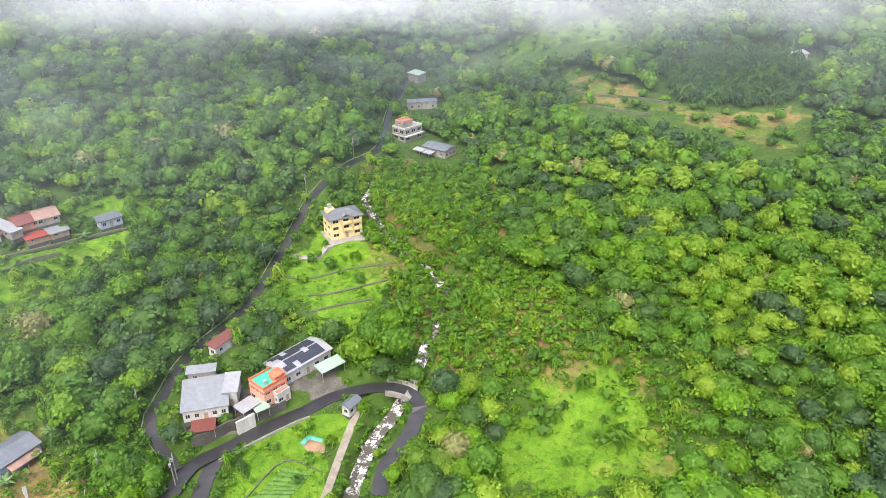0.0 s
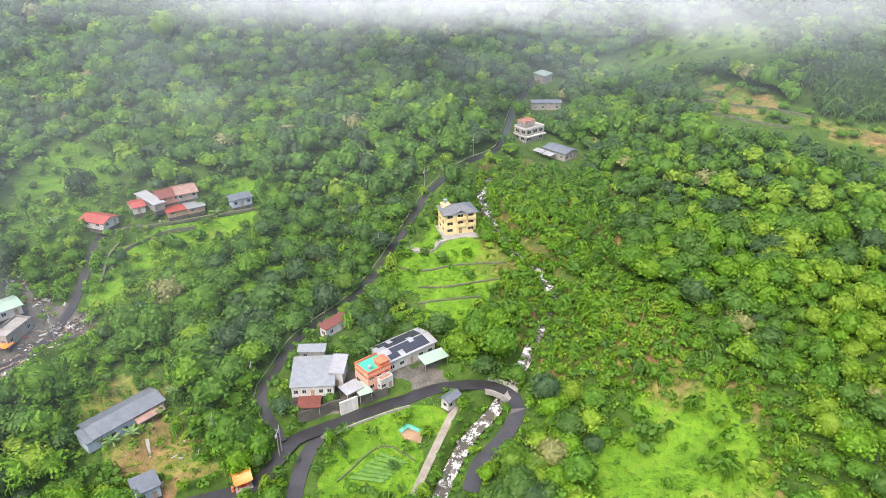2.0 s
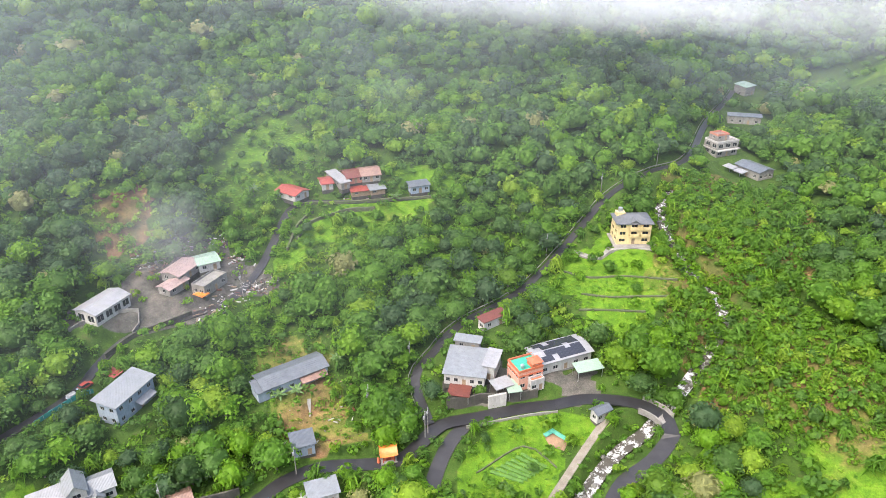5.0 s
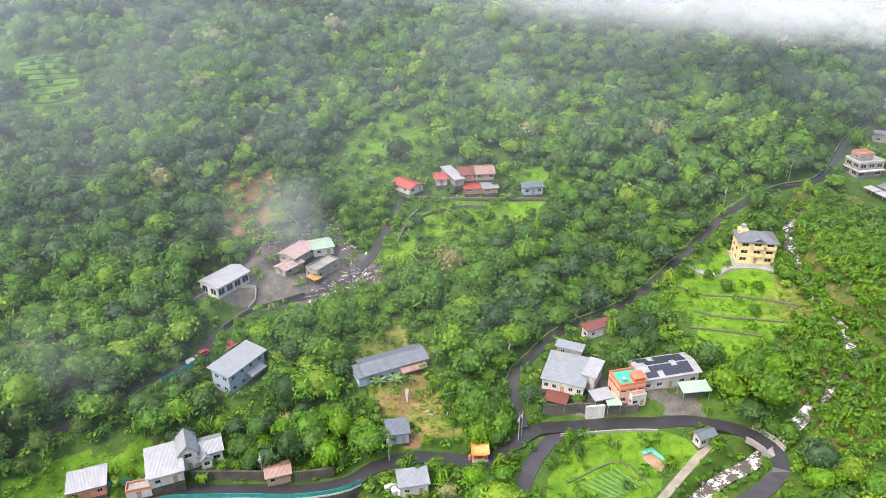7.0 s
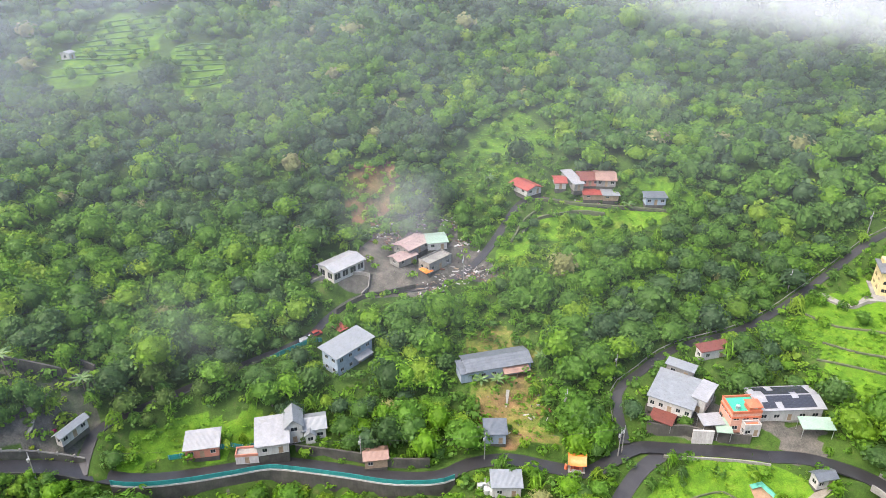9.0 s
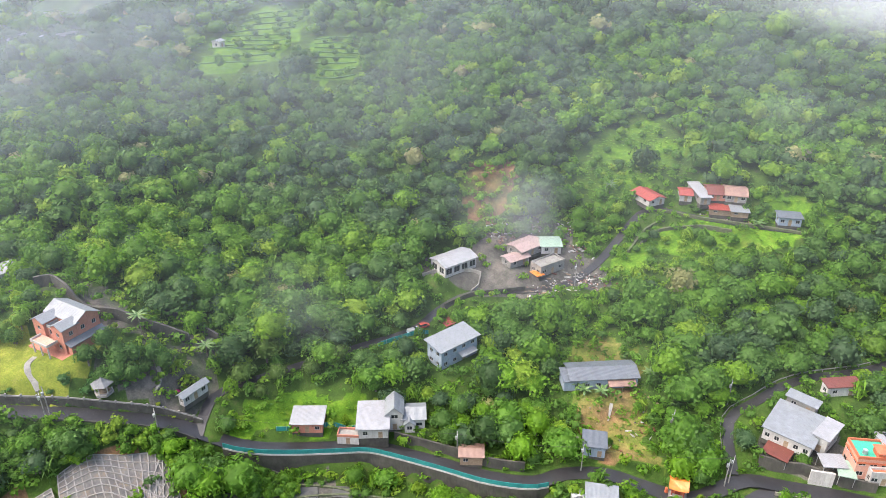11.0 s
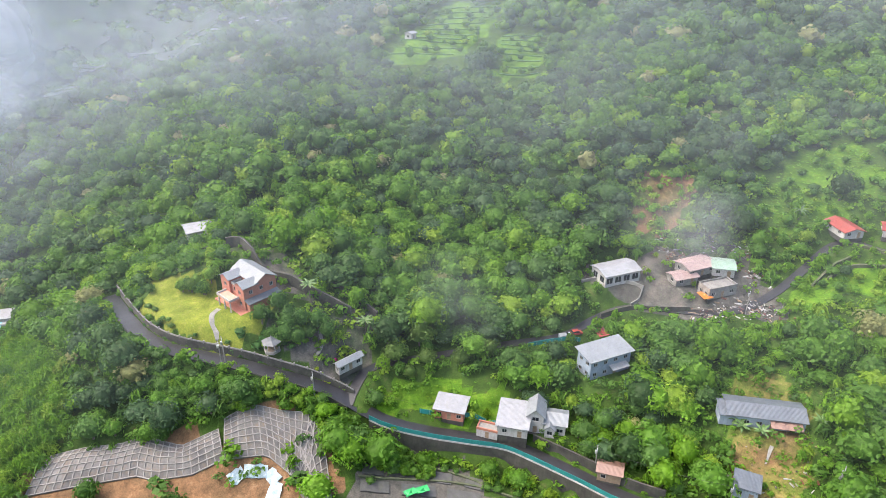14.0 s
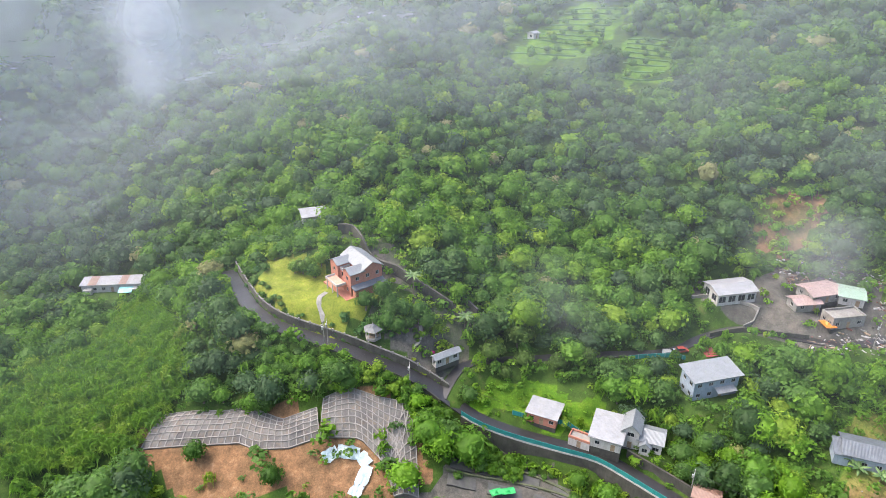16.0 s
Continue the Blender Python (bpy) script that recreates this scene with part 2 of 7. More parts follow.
OPEN = {  # open ground between the woods
    "meadow": [(-46.9, 223.5), (-53.1, 209.0), (-53.2, 192.1), (-41.5, 180.1), (-29.0, 179.6), (-18.1, 192.7), (-14.6, 204.1), (-19.2, 212.0), (-26.6, 216.5)],
    "pasture": [(18.3, 145.2), (23.8, 158.0), (32.1, 161.4), (41.6, 160.9), (45.9, 154.4), (52.7, 143.8), (55.6, 132.7), (57.6, 126.7), (36.2, 125.6), (13.8, 124.8), (12.5, 137.1)],
    "scrub_edge": [(5.0, 198.3), (31.4, 197.2), (42.4, 175.0), (56.1, 157.2), (65.9, 144.3), (56.6, 135.2), (46.1, 156.0), (40.2, 162.2), (23.1, 159.7), (10.7, 166.7)],
    "vegetable_plot": [(-56.0, 126.1), (-50.0, 137.9), (-30.4, 150.2), (-25.0, 147.4), (-30.2, 131.5), (-31.7, 121.2), (-51.5, 114.5)],
    "terraces": [(-140.3, 181.0), (-131.2, 198.3), (-106.6, 210.7), (-103.1, 203.8), (-124.5, 183.4), (-130.8, 155.7), (-138.4, 154.2)],
    "shed_yard": [(-123.4, 122.3), (-123.2, 136.8), (-106.7, 142.8), (-93.4, 128.3), (-79.1, 117.0), (-91.1, 105.1), (-108.7, 110.1)],
    "lawn": [(-195.6, -29.5), (-190.8, -11.5), (-176.7, 10.6), (-166.0, 10.7), (-159.8, 0.1), (-162.7, -10.0), (-176.3, -24.4)],
    "court": [(-160.6, -1.3), (-165.7, 17.5), (-163.5, 34.6), (-154.9, 29.4), (-150.3, 17.7), (-154.2, 6.6)],
    "quarry": [(-143.7, -55.3), (-152.4, -49.4), (-146.1, -26.8), (-145.3, -7.7), (-146.4, 1.2), (-142.2, 12.6), (-125.2, 14.1), (-119.6, 7.3), (-122.9, -16.6), (-128.9, -46.4)],
    "tea_field": [(-324.3, 76.5), (-380.6, 130.2), (-373.3, 160.4), (-337.4, 139.9), (-313.5, 110.7)],
    "tea_terrace": [(-335.2, 143.6), (-327.8, 166.4), (-284.8, 141.1), (-290.4, 123.0)],
    "rubble_yard": [(-175.9, 113.3), (-168.9, 139.4), (-158.7, 156.9), (-133.9, 155.0), (-131.5, 145.6), (-144.6, 127.9), (-158.0, 106.5), (-166.5, 102.0)],
    "scar": [(-199.7, 147.0), (-194.9, 159.4), (-170.8, 141.0), (-185.5, 127.8)],
    "upper_terraces": [(55.6, 347.5), (93.6, 289.7), (148.4, 275.1), (127.1, 243.7), (115.4, 256.8), (90.5, 277.5), (56.6, 293.8)],
    "far_meadow": [(11.9, 433.8), (66.7, 398.8), (97.2, 385.7), (90.4, 352.3), (35.4, 387.5)],
    "garden": [(-144.0, 32.2), (-149.9, 49.4), (-141.2, 66.3), (-133.5, 67.8), (-137.9, 43.2)],
    "scrub": [(-28.6, 239.3), (2.4, 197.2), (44.2, 176.2), (44.4, 157.9), (24.2, 158.3), (-1.2, 163.0), (-15.1, 181.9), (-33.5, 225.1)],
    "allotments": [(-132.8, 18.6), (-126.7, 46.6), (-107.2, 67.5), (-121.0, 14.8)],
    "bamboo_slope": [(-144.6, -95.6), (-164.9, -101.8), (-223.7, -72.1), (-178.2, -48.3), (-156.8, -45.4), (-151.1, -50.7), (-143.8, -56.0), (-138.8, -74.1), (-134.6, -84.8)],
    "village_yard": [(-67.0, 139.5), (-60.5, 140.5), (-52.0, 143.5), (-44.0, 149.0), (-28.0, 157.0), (-28.5, 164.0), (-35.0, 163.0), (-40.0, 156.5), (-47.0, 159.0), (-55.0, 158.0), (-69.0, 157.0)],
    "farm_slope": [(-179.6, 178.4), (-189.2, 205.6), (-186.0, 223.8), (-164.6, 219.0), (-152.0, 206.9), (-157.6, 187.5), (-157.9, 169.1), (-168.2, 170.3)],
    "farm_grass": [(-131.7, 216.4), (-115.8, 223.1), (-102.2, 227.0), (-105.4, 217.8), (-114.2, 214.3), (-125.1, 210.0)],
    "upper_scrub": [(-33.5, 254.9), (-21.7, 275.3), (-7.9, 275.2), (14.4, 259.7), (21.1, 214.4), (7.4, 197.0), (-5.4, 206.7), (-15.7, 215.7), (-27.3, 233.2)],
    "plantation": [(98.2, 330.4), (158.5, 330.3), (156.1, 296.3), (137.5, 282.6), (97.8, 290.0)],
    "villa_bank": [(-205.9, -2.7), (-203.4, 5.2), (-180.8, 20.7), (-167.1, 38.2), (-161.4, 33.6), (-165.2, 24.6), (-174.3, 11.7), (-190.7, -0.6)],
}
SITES = {  # x, y, heading, width, depth, eaves
    "grey": (-63.9, 147.6, 15, 11.2, 12.0, 3.5),
    "whitebox": (-57.7, 150.9, 8, 3.2, 7.6, 4.5),
    "orange": (-48.3, 152.1, 50, 8.8, 7.5, 6.2),
    "solar": (-42.2, 163.1, 49, 16.8, 8.5, 3.9),
    "carport": (-32.8, 160.8, 43, 7.7, 3.7, 3.2),
    "canopy": (-52.7, 145.7, 52, 5.4, 4.0, 3.4),
    "canopy2": (-49.8, 146.5, 39, 3.6, 5.2, 3.0),
    "redporch": (-62.6, 139.6, 14, 5.8, 4.6, 2.6),
    "garage": (-129.9, 56.6, 53, 6.0, 1.8, 2.8),
    "hillhut": (-342.9, 98.2, 127, 6.8, 9.9, 3),
    "redshed": (-64.2, 166.8, 62, 8.7, 2.7, 3.2),
    "smallgrey": (-67.1, 155.3, 12, 7.1, 2.7, 3),
    "hutbridge": (-25.8, 149.3, 58, 4.6, 2.6, 3.2),
    "whiteA": (-129.4, 63.7, 59, 7.8, 9.7, 4.8),
    "whiteB": (-128.7, 69.7, 60, 3.6, 5.9, 5.5),
    "whiteC": (-126.3, 74.1, 59, 5.9, 5.9, 3.6),
    "hut4": (-108.9, 80.8, 54, 5.7, 4.2, 3),
    "bigshed": (-107.0, 123.6, 61, 18.7, 7.5, 3.6),
    "cabin": (-92.9, 108.3, 46, 5.4, 5.2, 3.4),
    "tankhouse": (-80.6, 99.0, 46, 7.0, 5.0, 3.4),
    "shed2": (-165.7, 113.7, 93, 12.6, 7.9, 4.0),
    "pink1": (-159.0, 138.3, 95, 10.2, 6.9, 2.8),
    "pink2": (-156.3, 131.9, 89, 7.7, 4.8, 2.6),
    "mint": (-155.8, 146.2, 58, 6.5, 7.0, 2.8),
    "concrete": (-148.5, 139.1, 91, 10.2, 5.1, 3.0),
    "blue": (-137.6, 94.3, 96, 13.4, 6.3, 6.4),
    "red": (-150.5, 186.5, 81, 6.7, 9.6, 2.4),
    "smallred": (-142.7, 196.3, 46, 4.0, 6.8, 2.4),
    "white": (-139.6, 199.8, 60, 3.5, 12.2, 2.6),
    "brown": (-136.3, 204.4, 49, 6.3, 8.9, 2.4),
    "greyrow": (-131.2, 208.1, 41, 6.7, 9.2, 2.5),
    "frontred": (-130.5, 200.1, 44, 6.7, 4.1, 2.0),
    "frontgrey": (-125.6, 203.6, 46, 5.3, 4.9, 2.0),
    "darkhut": (-112.2, 211.3, 46, 7.0, 4.3, 2.8),
    "shed3": (-138.4, 49.3, 57, 7.9, 6.1, 3),
    "gatehouse": (-153.7, 25.1, 114, 7.6, 1.8, 3),
    "whitehut": (-222.0, -10.2, 101, 5.7, 6.2, 3.5),
    "longwhite": (-237.0, -84.8, 87, 21.3, 5.3, 3.2),
    "far3": (-2.5, 289.1, -38, 12.5, 15.3, 3.5),
    "far1b": (-12.6, 364.3, 11, 17.2, 13.6, 4),
    "far1": (-16.9, 415.8, 63, 16.3, 8.8, 5),
    "farright": (155.8, 318.4, 32, 19.8, 14.1, 4),
    "brick": (-176.7, 2.4, 118, 10.5, 11.6, 8),
    "yellow": (-36.1, 221.8, 27, 14.2, 6.7, 10),
    "far2": (-17.3, 306.3, 48, 17.2, 10.7, 9),
    "gazebo": (-158.2, 5.8, 0, 4, 4, 3),
    "shrine": (-71.7, 115.6, 0, 4, 4, 4),
    "tanks": (-83.5, 94.9, 0, 4, 4, 2),
}
SPOTS = {  # lines and places of smaller things
    "lattice_left_foot": [(-144.2, -54.9), (-143.1, -43.8), (-140.8, -30.1), (-138.3, -26.0), (-136.5, -17.6), (-137.4, -9.7)],
    "lattice_left_top": [(-152.4, -49.6), (-151.4, -41.9), (-149.2, -33.2), (-148.7, -27.5), (-143.5, -19.1), (-144.1, -10.1)],
    "lattice_right_foot": [(-137.3, -9.4), (-135.8, 0.5), (-130.6, 5.2), (-122.6, 7.7)],
    "lattice_right_top": [(-145.8, -8.2), (-147.0, -1.6), (-144.2, 6.0), (-142.8, 13.8)],
    "lattice_end_foot": [(-130.6, 5.2), (-127.1, 6.7), (-121.6, 7.6)],
    "lattice_end_top": [(-142.8, 13.8), (-132.7, 14.3), (-120.6, 13.4)],
    "tarps": [(-132.3, -9.0), (-133.6, -5.4), (-132.3, 0.1), (-129.5, 2.0), (-125.2, -0.4), (-122.7, -2.2)],
    "villa_back_wall": [(-199.3, -2.0), (-197.7, 2.3), (-187.4, 6.6), (-176.6, 16.8), (-168.4, 29.3)],
    "villa_upper_wall": [(-181.7, 24.5), (-174.9, 31.4), (-168.8, 36.9)],
    "villa_left_wall": [(-201.7, -34.0), (-203.7, -22.5), (-202.7, -9.9), (-199.3, -2.0)],
    "court_path": [(-165.2, 19.1), (-159.5, 18.9), (-156.3, 16.5)],
    "retaining_lower": [(-64.6, 135.5), (-59.5, 138.9), (-54.2, 142.3), (-48.9, 145.7), (-43.4, 149.4)],
    "white_wall": [(-54.5, 140.6), (-50.5, 143.8)],
    "yellow_drive": [(-51.9, 210.6), (-45.4, 210.2), (-39.0, 213.3), (-33.6, 216.9), (-27.7, 218.0)],
    "meadow_steps_a": [(-52.1, 199.7), (-43.3, 199.0), (-32.6, 203.4), (-16.7, 205.9)],
    "meadow_steps_b": [(-43.5, 190.5), (-35.4, 191.7), (-25.8, 195.7), (-17.8, 198.5)],
    "meadow_steps_c": [(-42.1, 183.5), (-33.6, 186.3), (-23.2, 189.6)],
    "terrace_wall_a": [(-145.0, 184.9), (-133.8, 191.9), (-122.7, 200.2), (-106.2, 210.1)],
    "terrace_wall_b": [(-138.3, 171.2), (-138.7, 179.2), (-131.5, 189.1), (-121.8, 195.8)],
    "terrace_wall_c": [(-138.6, 165.8), (-141.8, 176.7), (-140.1, 183.8)],
    "track_wall": [(-154.3, 102.6), (-153.5, 111.9), (-149.1, 119.9), (-145.9, 127.8)],
    "yard_wall": [(-167.3, 102.6), (-164.8, 111.8), (-157.6, 118.8), (-155.1, 113.3)],
    "net_bed": [(-38.0, 138.6), (-36.3, 141.2), (-31.3, 140.4), (-31.6, 136.9), (-35.3, 136.4)],
    "crop_bed": [(-47.0, 122.8), (-40.9, 131.9), (-33.8, 131.0), (-38.4, 123.7)],
    "bed_wall": [(-49.6, 121.6), (-41.4, 133.4), (-31.8, 131.8)],
    "poles": [(-66.0, 126.9), (-90.5, 101.8), (-83.0, 125.3), (-111.7, 78.3)],
    "poles_b": [(-66.0, 125.3), (-137.9, 141.6), (-82.4, 124.0)],
    "poles_c": [(-156.9, -6.3), (-155.6, -7.2), (-145.6, 14.3)],
    "lot_wall_a": [(-133.2, 23.0), (-130.9, 34.4), (-123.8, 47.3), (-116.9, 53.9)],
    "lot_wall_b": [(-127.5, 21.2), (-124.1, 38.5), (-119.3, 50.3), (-109.2, 65.5)],
    "lot_shrubs": [(-131.3, 26.3), (-130.2, 29.0), (-130.1, 32.7), (-128.4, 37.5), (-127.0, 43.1), (-125.4, 47.1), (-129.1, 21.5), (-119.0, 51.7), (-117.5, 54.9), (-114.9, 59.1), (-125.3, 23.6)],
    "lime": [(-120.9, 30.7), (-121.4, 33.6), (-121.6, 37.1)],
    "rubble": [(-142.7, 131.1), (-141.9, 137.8), (-140.7, 143.2), (-138.5, 147.5), (-134.9, 149.1), (-159.9, 155.3), (-164.9, 146.3), (-168.9, 139.4), (-169.5, 134.8), (-150.8, 154.6)],
    "slope_terr": [(54.4, 311.7), (65.0, 301.2), (80.6, 294.9), (92.9, 287.0)],
    "slope_terr_b": [(52.6, 299.2), (63.4, 291.5), (75.9, 283.3), (83.9, 278.6)],
    "slope_terr_c": [(51.3, 346.4), (55.9, 321.8), (63.8, 308.7)],
    "tea_left": [(-328.5, 80.3), (-377.4, 129.1)],
    "tea_right": [(-315.3, 109.9), (-370.3, 157.5)],
    "tea2_left": [(-291.1, 124.1), (-333.5, 143.5)],
    "tea2_right": [(-285.9, 141.0), (-326.9, 165.4)],
    "solo": [(-139.1, -40.8), (-128.6, -21.4), (-146.7, -1.7), (-146.4, -23.1)],
    "bright_solo": [(-131.6, 20.0), (-124.1, 10.5)],
    "grand_solo": [(-1.0, 132.9), (-7.5, 133.9), (-66.8, 186.5)],
    "dark_solo": [(-161.2, 38.1), (-161.9, 194.6), (-110.6, 86.9), (-121.9, 96.6)],
    "palms": [(-137.7, 77.5), (-161.8, 178.9), (-164.5, 32.3)],
    "palms_b": [(-25.3, 166.1), (-33.5, 175.2)],
    "palm_villa": [(-171.6, 18.5)],
    "bananas": [(-98.3, 134.1), (-105.4, 115.8), (-107.8, 116.0), (-101.9, 118.9), (-117.7, 203.2)],
    "tanks": [(-85.6, 95.1), (-85.2, 96.4), (-83.8, 96.9), (-83.3, 95.1), (-82.1, 95.9), (-82.1, 97.6), (-81.1, 96.0), (-80.7, 97.6), (-86.2, 96.8)],
    "fence_upper": [(-150.4, 76.9), (-149.9, 84.1), (-148.1, 92.7)],
    "hedge_court": [(-157.4, 3.4), (-156.3, 9.3), (-153.5, 16.4), (-150.9, 19.2)],
    "wall_shrubs": [(-181.6, -27.9), (-174.8, -24.4), (-170.2, -20.5), (-167.2, -16.8), (-165.0, -13.1), (-162.8, -9.5), (-160.8, -5.9), (-159.0, -2.3), (-157.6, 1.2), (-154.7, 9.0), (-153.8, 11.9)],
    "garden_shrubs": [(-160.4, -5.2), (-162.0, -2.8), (-163.1, -0.4), (-160.6, 2.3), (-163.4, 4.2), (-165.0, 6.6), (-162.6, 8.6), (-166.0, 10.6), (-165.3, 12.8), (-160.5, 12.9), (-158.9, 10.4), (-163.2, 16.4), (-172.2, -22.8), (-177.8, -26.1), (-185.5, -28.9), (-190.9, -27.6)],
    "garden_trees": [(-161.1, 6.2), (-160.3, 9.8), (-158.9, 12.7), (-165.0, 4.4), (-160.7, 16.0), (-163.5, 18.8), (-158.8, 7.4), (-162.7, 10.9), (-161.4, 21.1), (-186.0, -13.9), (-182.5, -9.9), (-165.2, 11.3), (-163.8, 14.2), (-167.7, 9.3)],
    "pond_shrubs": [(-158.6, 17.2), (-159.7, 20.5), (-158.2, 23.3), (-160.4, 25.3), (-165.9, 28.8), (-171.1, 33.2), (-151.2, 23.6)],
    "blue_tarp": [(-98.2, 102.2), (-97.4, 102.1)],
    "road_shrubs": [(-90.5, 104.5), (-86.4, 103.3), (-79.8, 105.5), (-75.7, 107.1), (-70.8, 110.0), (-66.1, 115.1)],
    "yellow_awning": [(-147.1, 133.7)],
    "red_awning": [(-148.0, 99.3)],
    "cars": [(-150.1, 89.1), (-150.4, 92.4)],
    "row_shrubs": [(-142.5, 194.5), (-139.5, 195.7), (-136.5, 196.8), (-133.8, 196.7), (-128.0, 200.6), (-123.7, 204.0), (-122.3, 207.7), (-120.6, 210.4), (-117.2, 209.8), (-145.5, 188.6)],
    "lawn_shrubs": [(-193.0, -29.2), (-185.7, -27.8), (-180.0, -26.1), (-175.8, -24.1), (-172.9, -22.0), (-170.4, -19.7), (-167.9, -17.5), (-166.2, -15.0), (-173.4, -20.4), (-178.2, -23.1), (-164.3, -12.4), (-162.5, -9.5), (-197.3, -29.1), (-194.3, -20.1), (-192.3, -16.6)],
    "lawn_trees": [(-182.3, -9.4), (-185.5, -13.1), (-184.4, -7.4), (-186.2, -15.5), (-186.0, -11.1), (-194.2, -21.8)],
    "pump_tree": [(-81.4, 100.5), (-81.7, 102.4)],
    "villa_walk": [(-173.0, -6.2), (-170.7, -7.9), (-168.4, -8.4), (-165.8, -7.7), (-163.6, -7.3)],
    "lot_beds": [(-130.1, 22.7), (-128.9, 28.0), (-128.6, 30.1), (-127.2, 35.7), (-126.2, 37.6), (-123.4, 44.2), (-125.0, 21.1), (-123.4, 27.9), (-122.6, 30.8), (-120.5, 39.0), (-119.1, 41.5), (-115.6, 49.1), (-122.1, 47.5), (-119.3, 51.8)],
}


# ---- builders ----
class Shape:
    """Collects corners and faces of one mesh."""
    def __init__(self):
        self.v, self.f = [], []

    def add(self, verts, faces):
        k = len(self.v)
        self.v += [tuple(p) for p in verts]
        self.f += [tuple(i + k for i in f) for f in faces]
        return self

    def box(self, x, y, z, sx, sy, sz, turn=0.0):
        """A box on its base centre."""
        c, s = math.cos(radians(turn)), math.sin(radians(turn))
        pts = []
        for dz in (0, sz):
            for a, b in ((-1, -1), (1, -1), (1, 1), (-1, 1)):
                p, q = a * sx / 2, b * sy / 2
                pts.append((x + c * p - s * q, y + s * p + c * q, z + dz))
        return self.add(pts, [(3, 2, 1, 0), (4, 5, 6, 7), (0, 1, 5, 4), (1, 2, 6, 5), (2, 3, 7, 6), (3, 0, 4, 7)])

    def tube(self, a, b, ra, rb=None, sides=8):
        a, b = Vector(a), Vector(b)
        rb = ra if rb is None else rb
        d = (b - a).normalized()
        u = d.orthogonal().normalized()
        w = d.cross(u)
        k = [2 * math.pi * i / sides for i in range(sides)]
        pts = [a + (u * math.cos(t) + w * math.sin(t)) * ra for t in k] + [b + (u * math.cos(t) + w * math.sin(t)) * rb for t in k]
        fs = [(i, (i + 1) % sides, (i + 1) % sides + sides, i + sides) for i in range(sides)]
        return self.add(pts, fs + [tuple(range(sides))[::-1], tuple(range(sides, 2 * sides))])

    def mesh(self, name, mat):
        me = bpy.data.meshes.new(name)
        me.from_pydata(self.v, [], self.f)
        me.materials.append(mat)
        me.update()
        return me


def thing(name, x, y, z, turn, label, category, group="", kind=""):
    ob = new(name)
    ob.matrix_basis = pose(x, y, z, 0, 0, turn)
    ob.empty_display_size = 0.2
    return tagged(ob, label, category, group, kind)


def part(name, shape, mat, parent, label=""):
    ob = new(name, shape.mesh(name, mat) if isinstance(shape, Shape) else shape)
    ob.parent = parent
    return tagged(ob, label)


def solid(name, shape, mat, label, category, kind="", group=""):
    return tagged(new(name, shape.mesh(name, mat)), label, category, group, kind)


def bulk(name, verts, faces, mat, attrs=()):
    """A large mesh straight from arrays; faces all have one number of corners."""
    me = bpy.data.meshes.new(name)
    n, k = faces.shape
    me.vertices.add(len(verts))
    me.vertices.foreach_set("co", np.ascontiguousarray(verts, np.float32).ravel())
    me.loops.add(n * k)
    me.loops.foreach_set("vertex_index", np.ascontiguousarray(faces, np.int32).ravel())
    me.polygons.add(n)
    me.polygons.foreach_set("loop_start", np.arange(0, n * k, k, dtype=np.int32))
    for key, val in attrs:
        me.attributes.new(key, "FLOAT", "POINT").data.foreach_set("value", np.ascontiguousarray(val, np.float32))
    me.materials.append(mat)
    me.update(calc_edges=True)
    return me


# ---- distances on the plan ----
def inside(x, y, poly):
    hit = np.zeros(np.shape(x), bool)
    for (ax, ay), (bx, by) in zip(poly, poly[1:] + poly[:1]):
        if ay != by:
            hit ^= ((ay > y) != (by > y)) & (x < (bx - ax) * (y - ay) / (by - ay) + ax)
    return hit


def to_line(x, y, line):
    """Distance to a polyline, and the place along it counted in its corners."""
    best, at = np.full(np.shape(x), 1e9), np.zeros(np.shape(x))
    for i, ((ax, ay), (bx, by)) in enumerate(zip(line, line[1:])):
        dx, dy = bx - ax, by - ay
        k = np.clip(((x - ax) * dx + (y - ay) * dy) / (dx * dx + dy * dy), 0, 1)
        d = np.hypot(x - ax - k * dx, y - ay - k * dy)
        near = d < best
        best, at = np.where(near, d, best), np.where(near, i + k, at)
    return best, at


def smooth_line(line, step=3.0):
    """A rounded line through the given corners (Catmull-Rom)."""
    p = [np.array(c, float) for c in line]
    p = [2 * p[0] - p[1]] + p + [2 * p[-1] - p[-2]]
    out = []
    for a, b, c, d in zip(p, p[1:], p[2:], p[3:]):
        n = max(1, round(float(np.linalg.norm(c - b)) / step))
        for i in range(n):
            t = i / n
            out.append(tuple(0.5 * (2 * b + (c - a) * t + (2 * a - 5 * b + 4 * c - d) * t * t + (3 * b - a - 3 * c + d) * t ** 3)))
    return out + [tuple(p[-2])]


def levels(line, depth=0.0):
    z = land(np.array([c[0] for c in line]), np.array([c[1] for c in line])) - depth
    for _ in range(12):
        z = np.concatenate([[z[0]], (z[:-2] + 2 * z[1:-1] + z[2:]) / 4, [z[-1]]])
    return z


LINES = {k: (w, smooth_line(p)) for k, (w, p) in ROADS.items()}
LINES = {k: (w, p, levels(p)) for k, (w, p) in LINES.items()}
BROOK = smooth_line(STREAM)
BROOK_Z = levels(BROOK, 3.4)
SUNK = {"brick": 2.6}
PADS = [(x, y, 0.62 * math.hypot(w, d) if k not in ("solar", "bigshed", "longwhite") else 0.5 * w, float(land(x, y)) - SUNK.get(k, 0.0)) for k, (x, y, _, w, d, _) in SITES.items()] + [(-178.0, -17.0, 9.0, 29.0)]
LOW_LINE = LINES["village_road"][1]


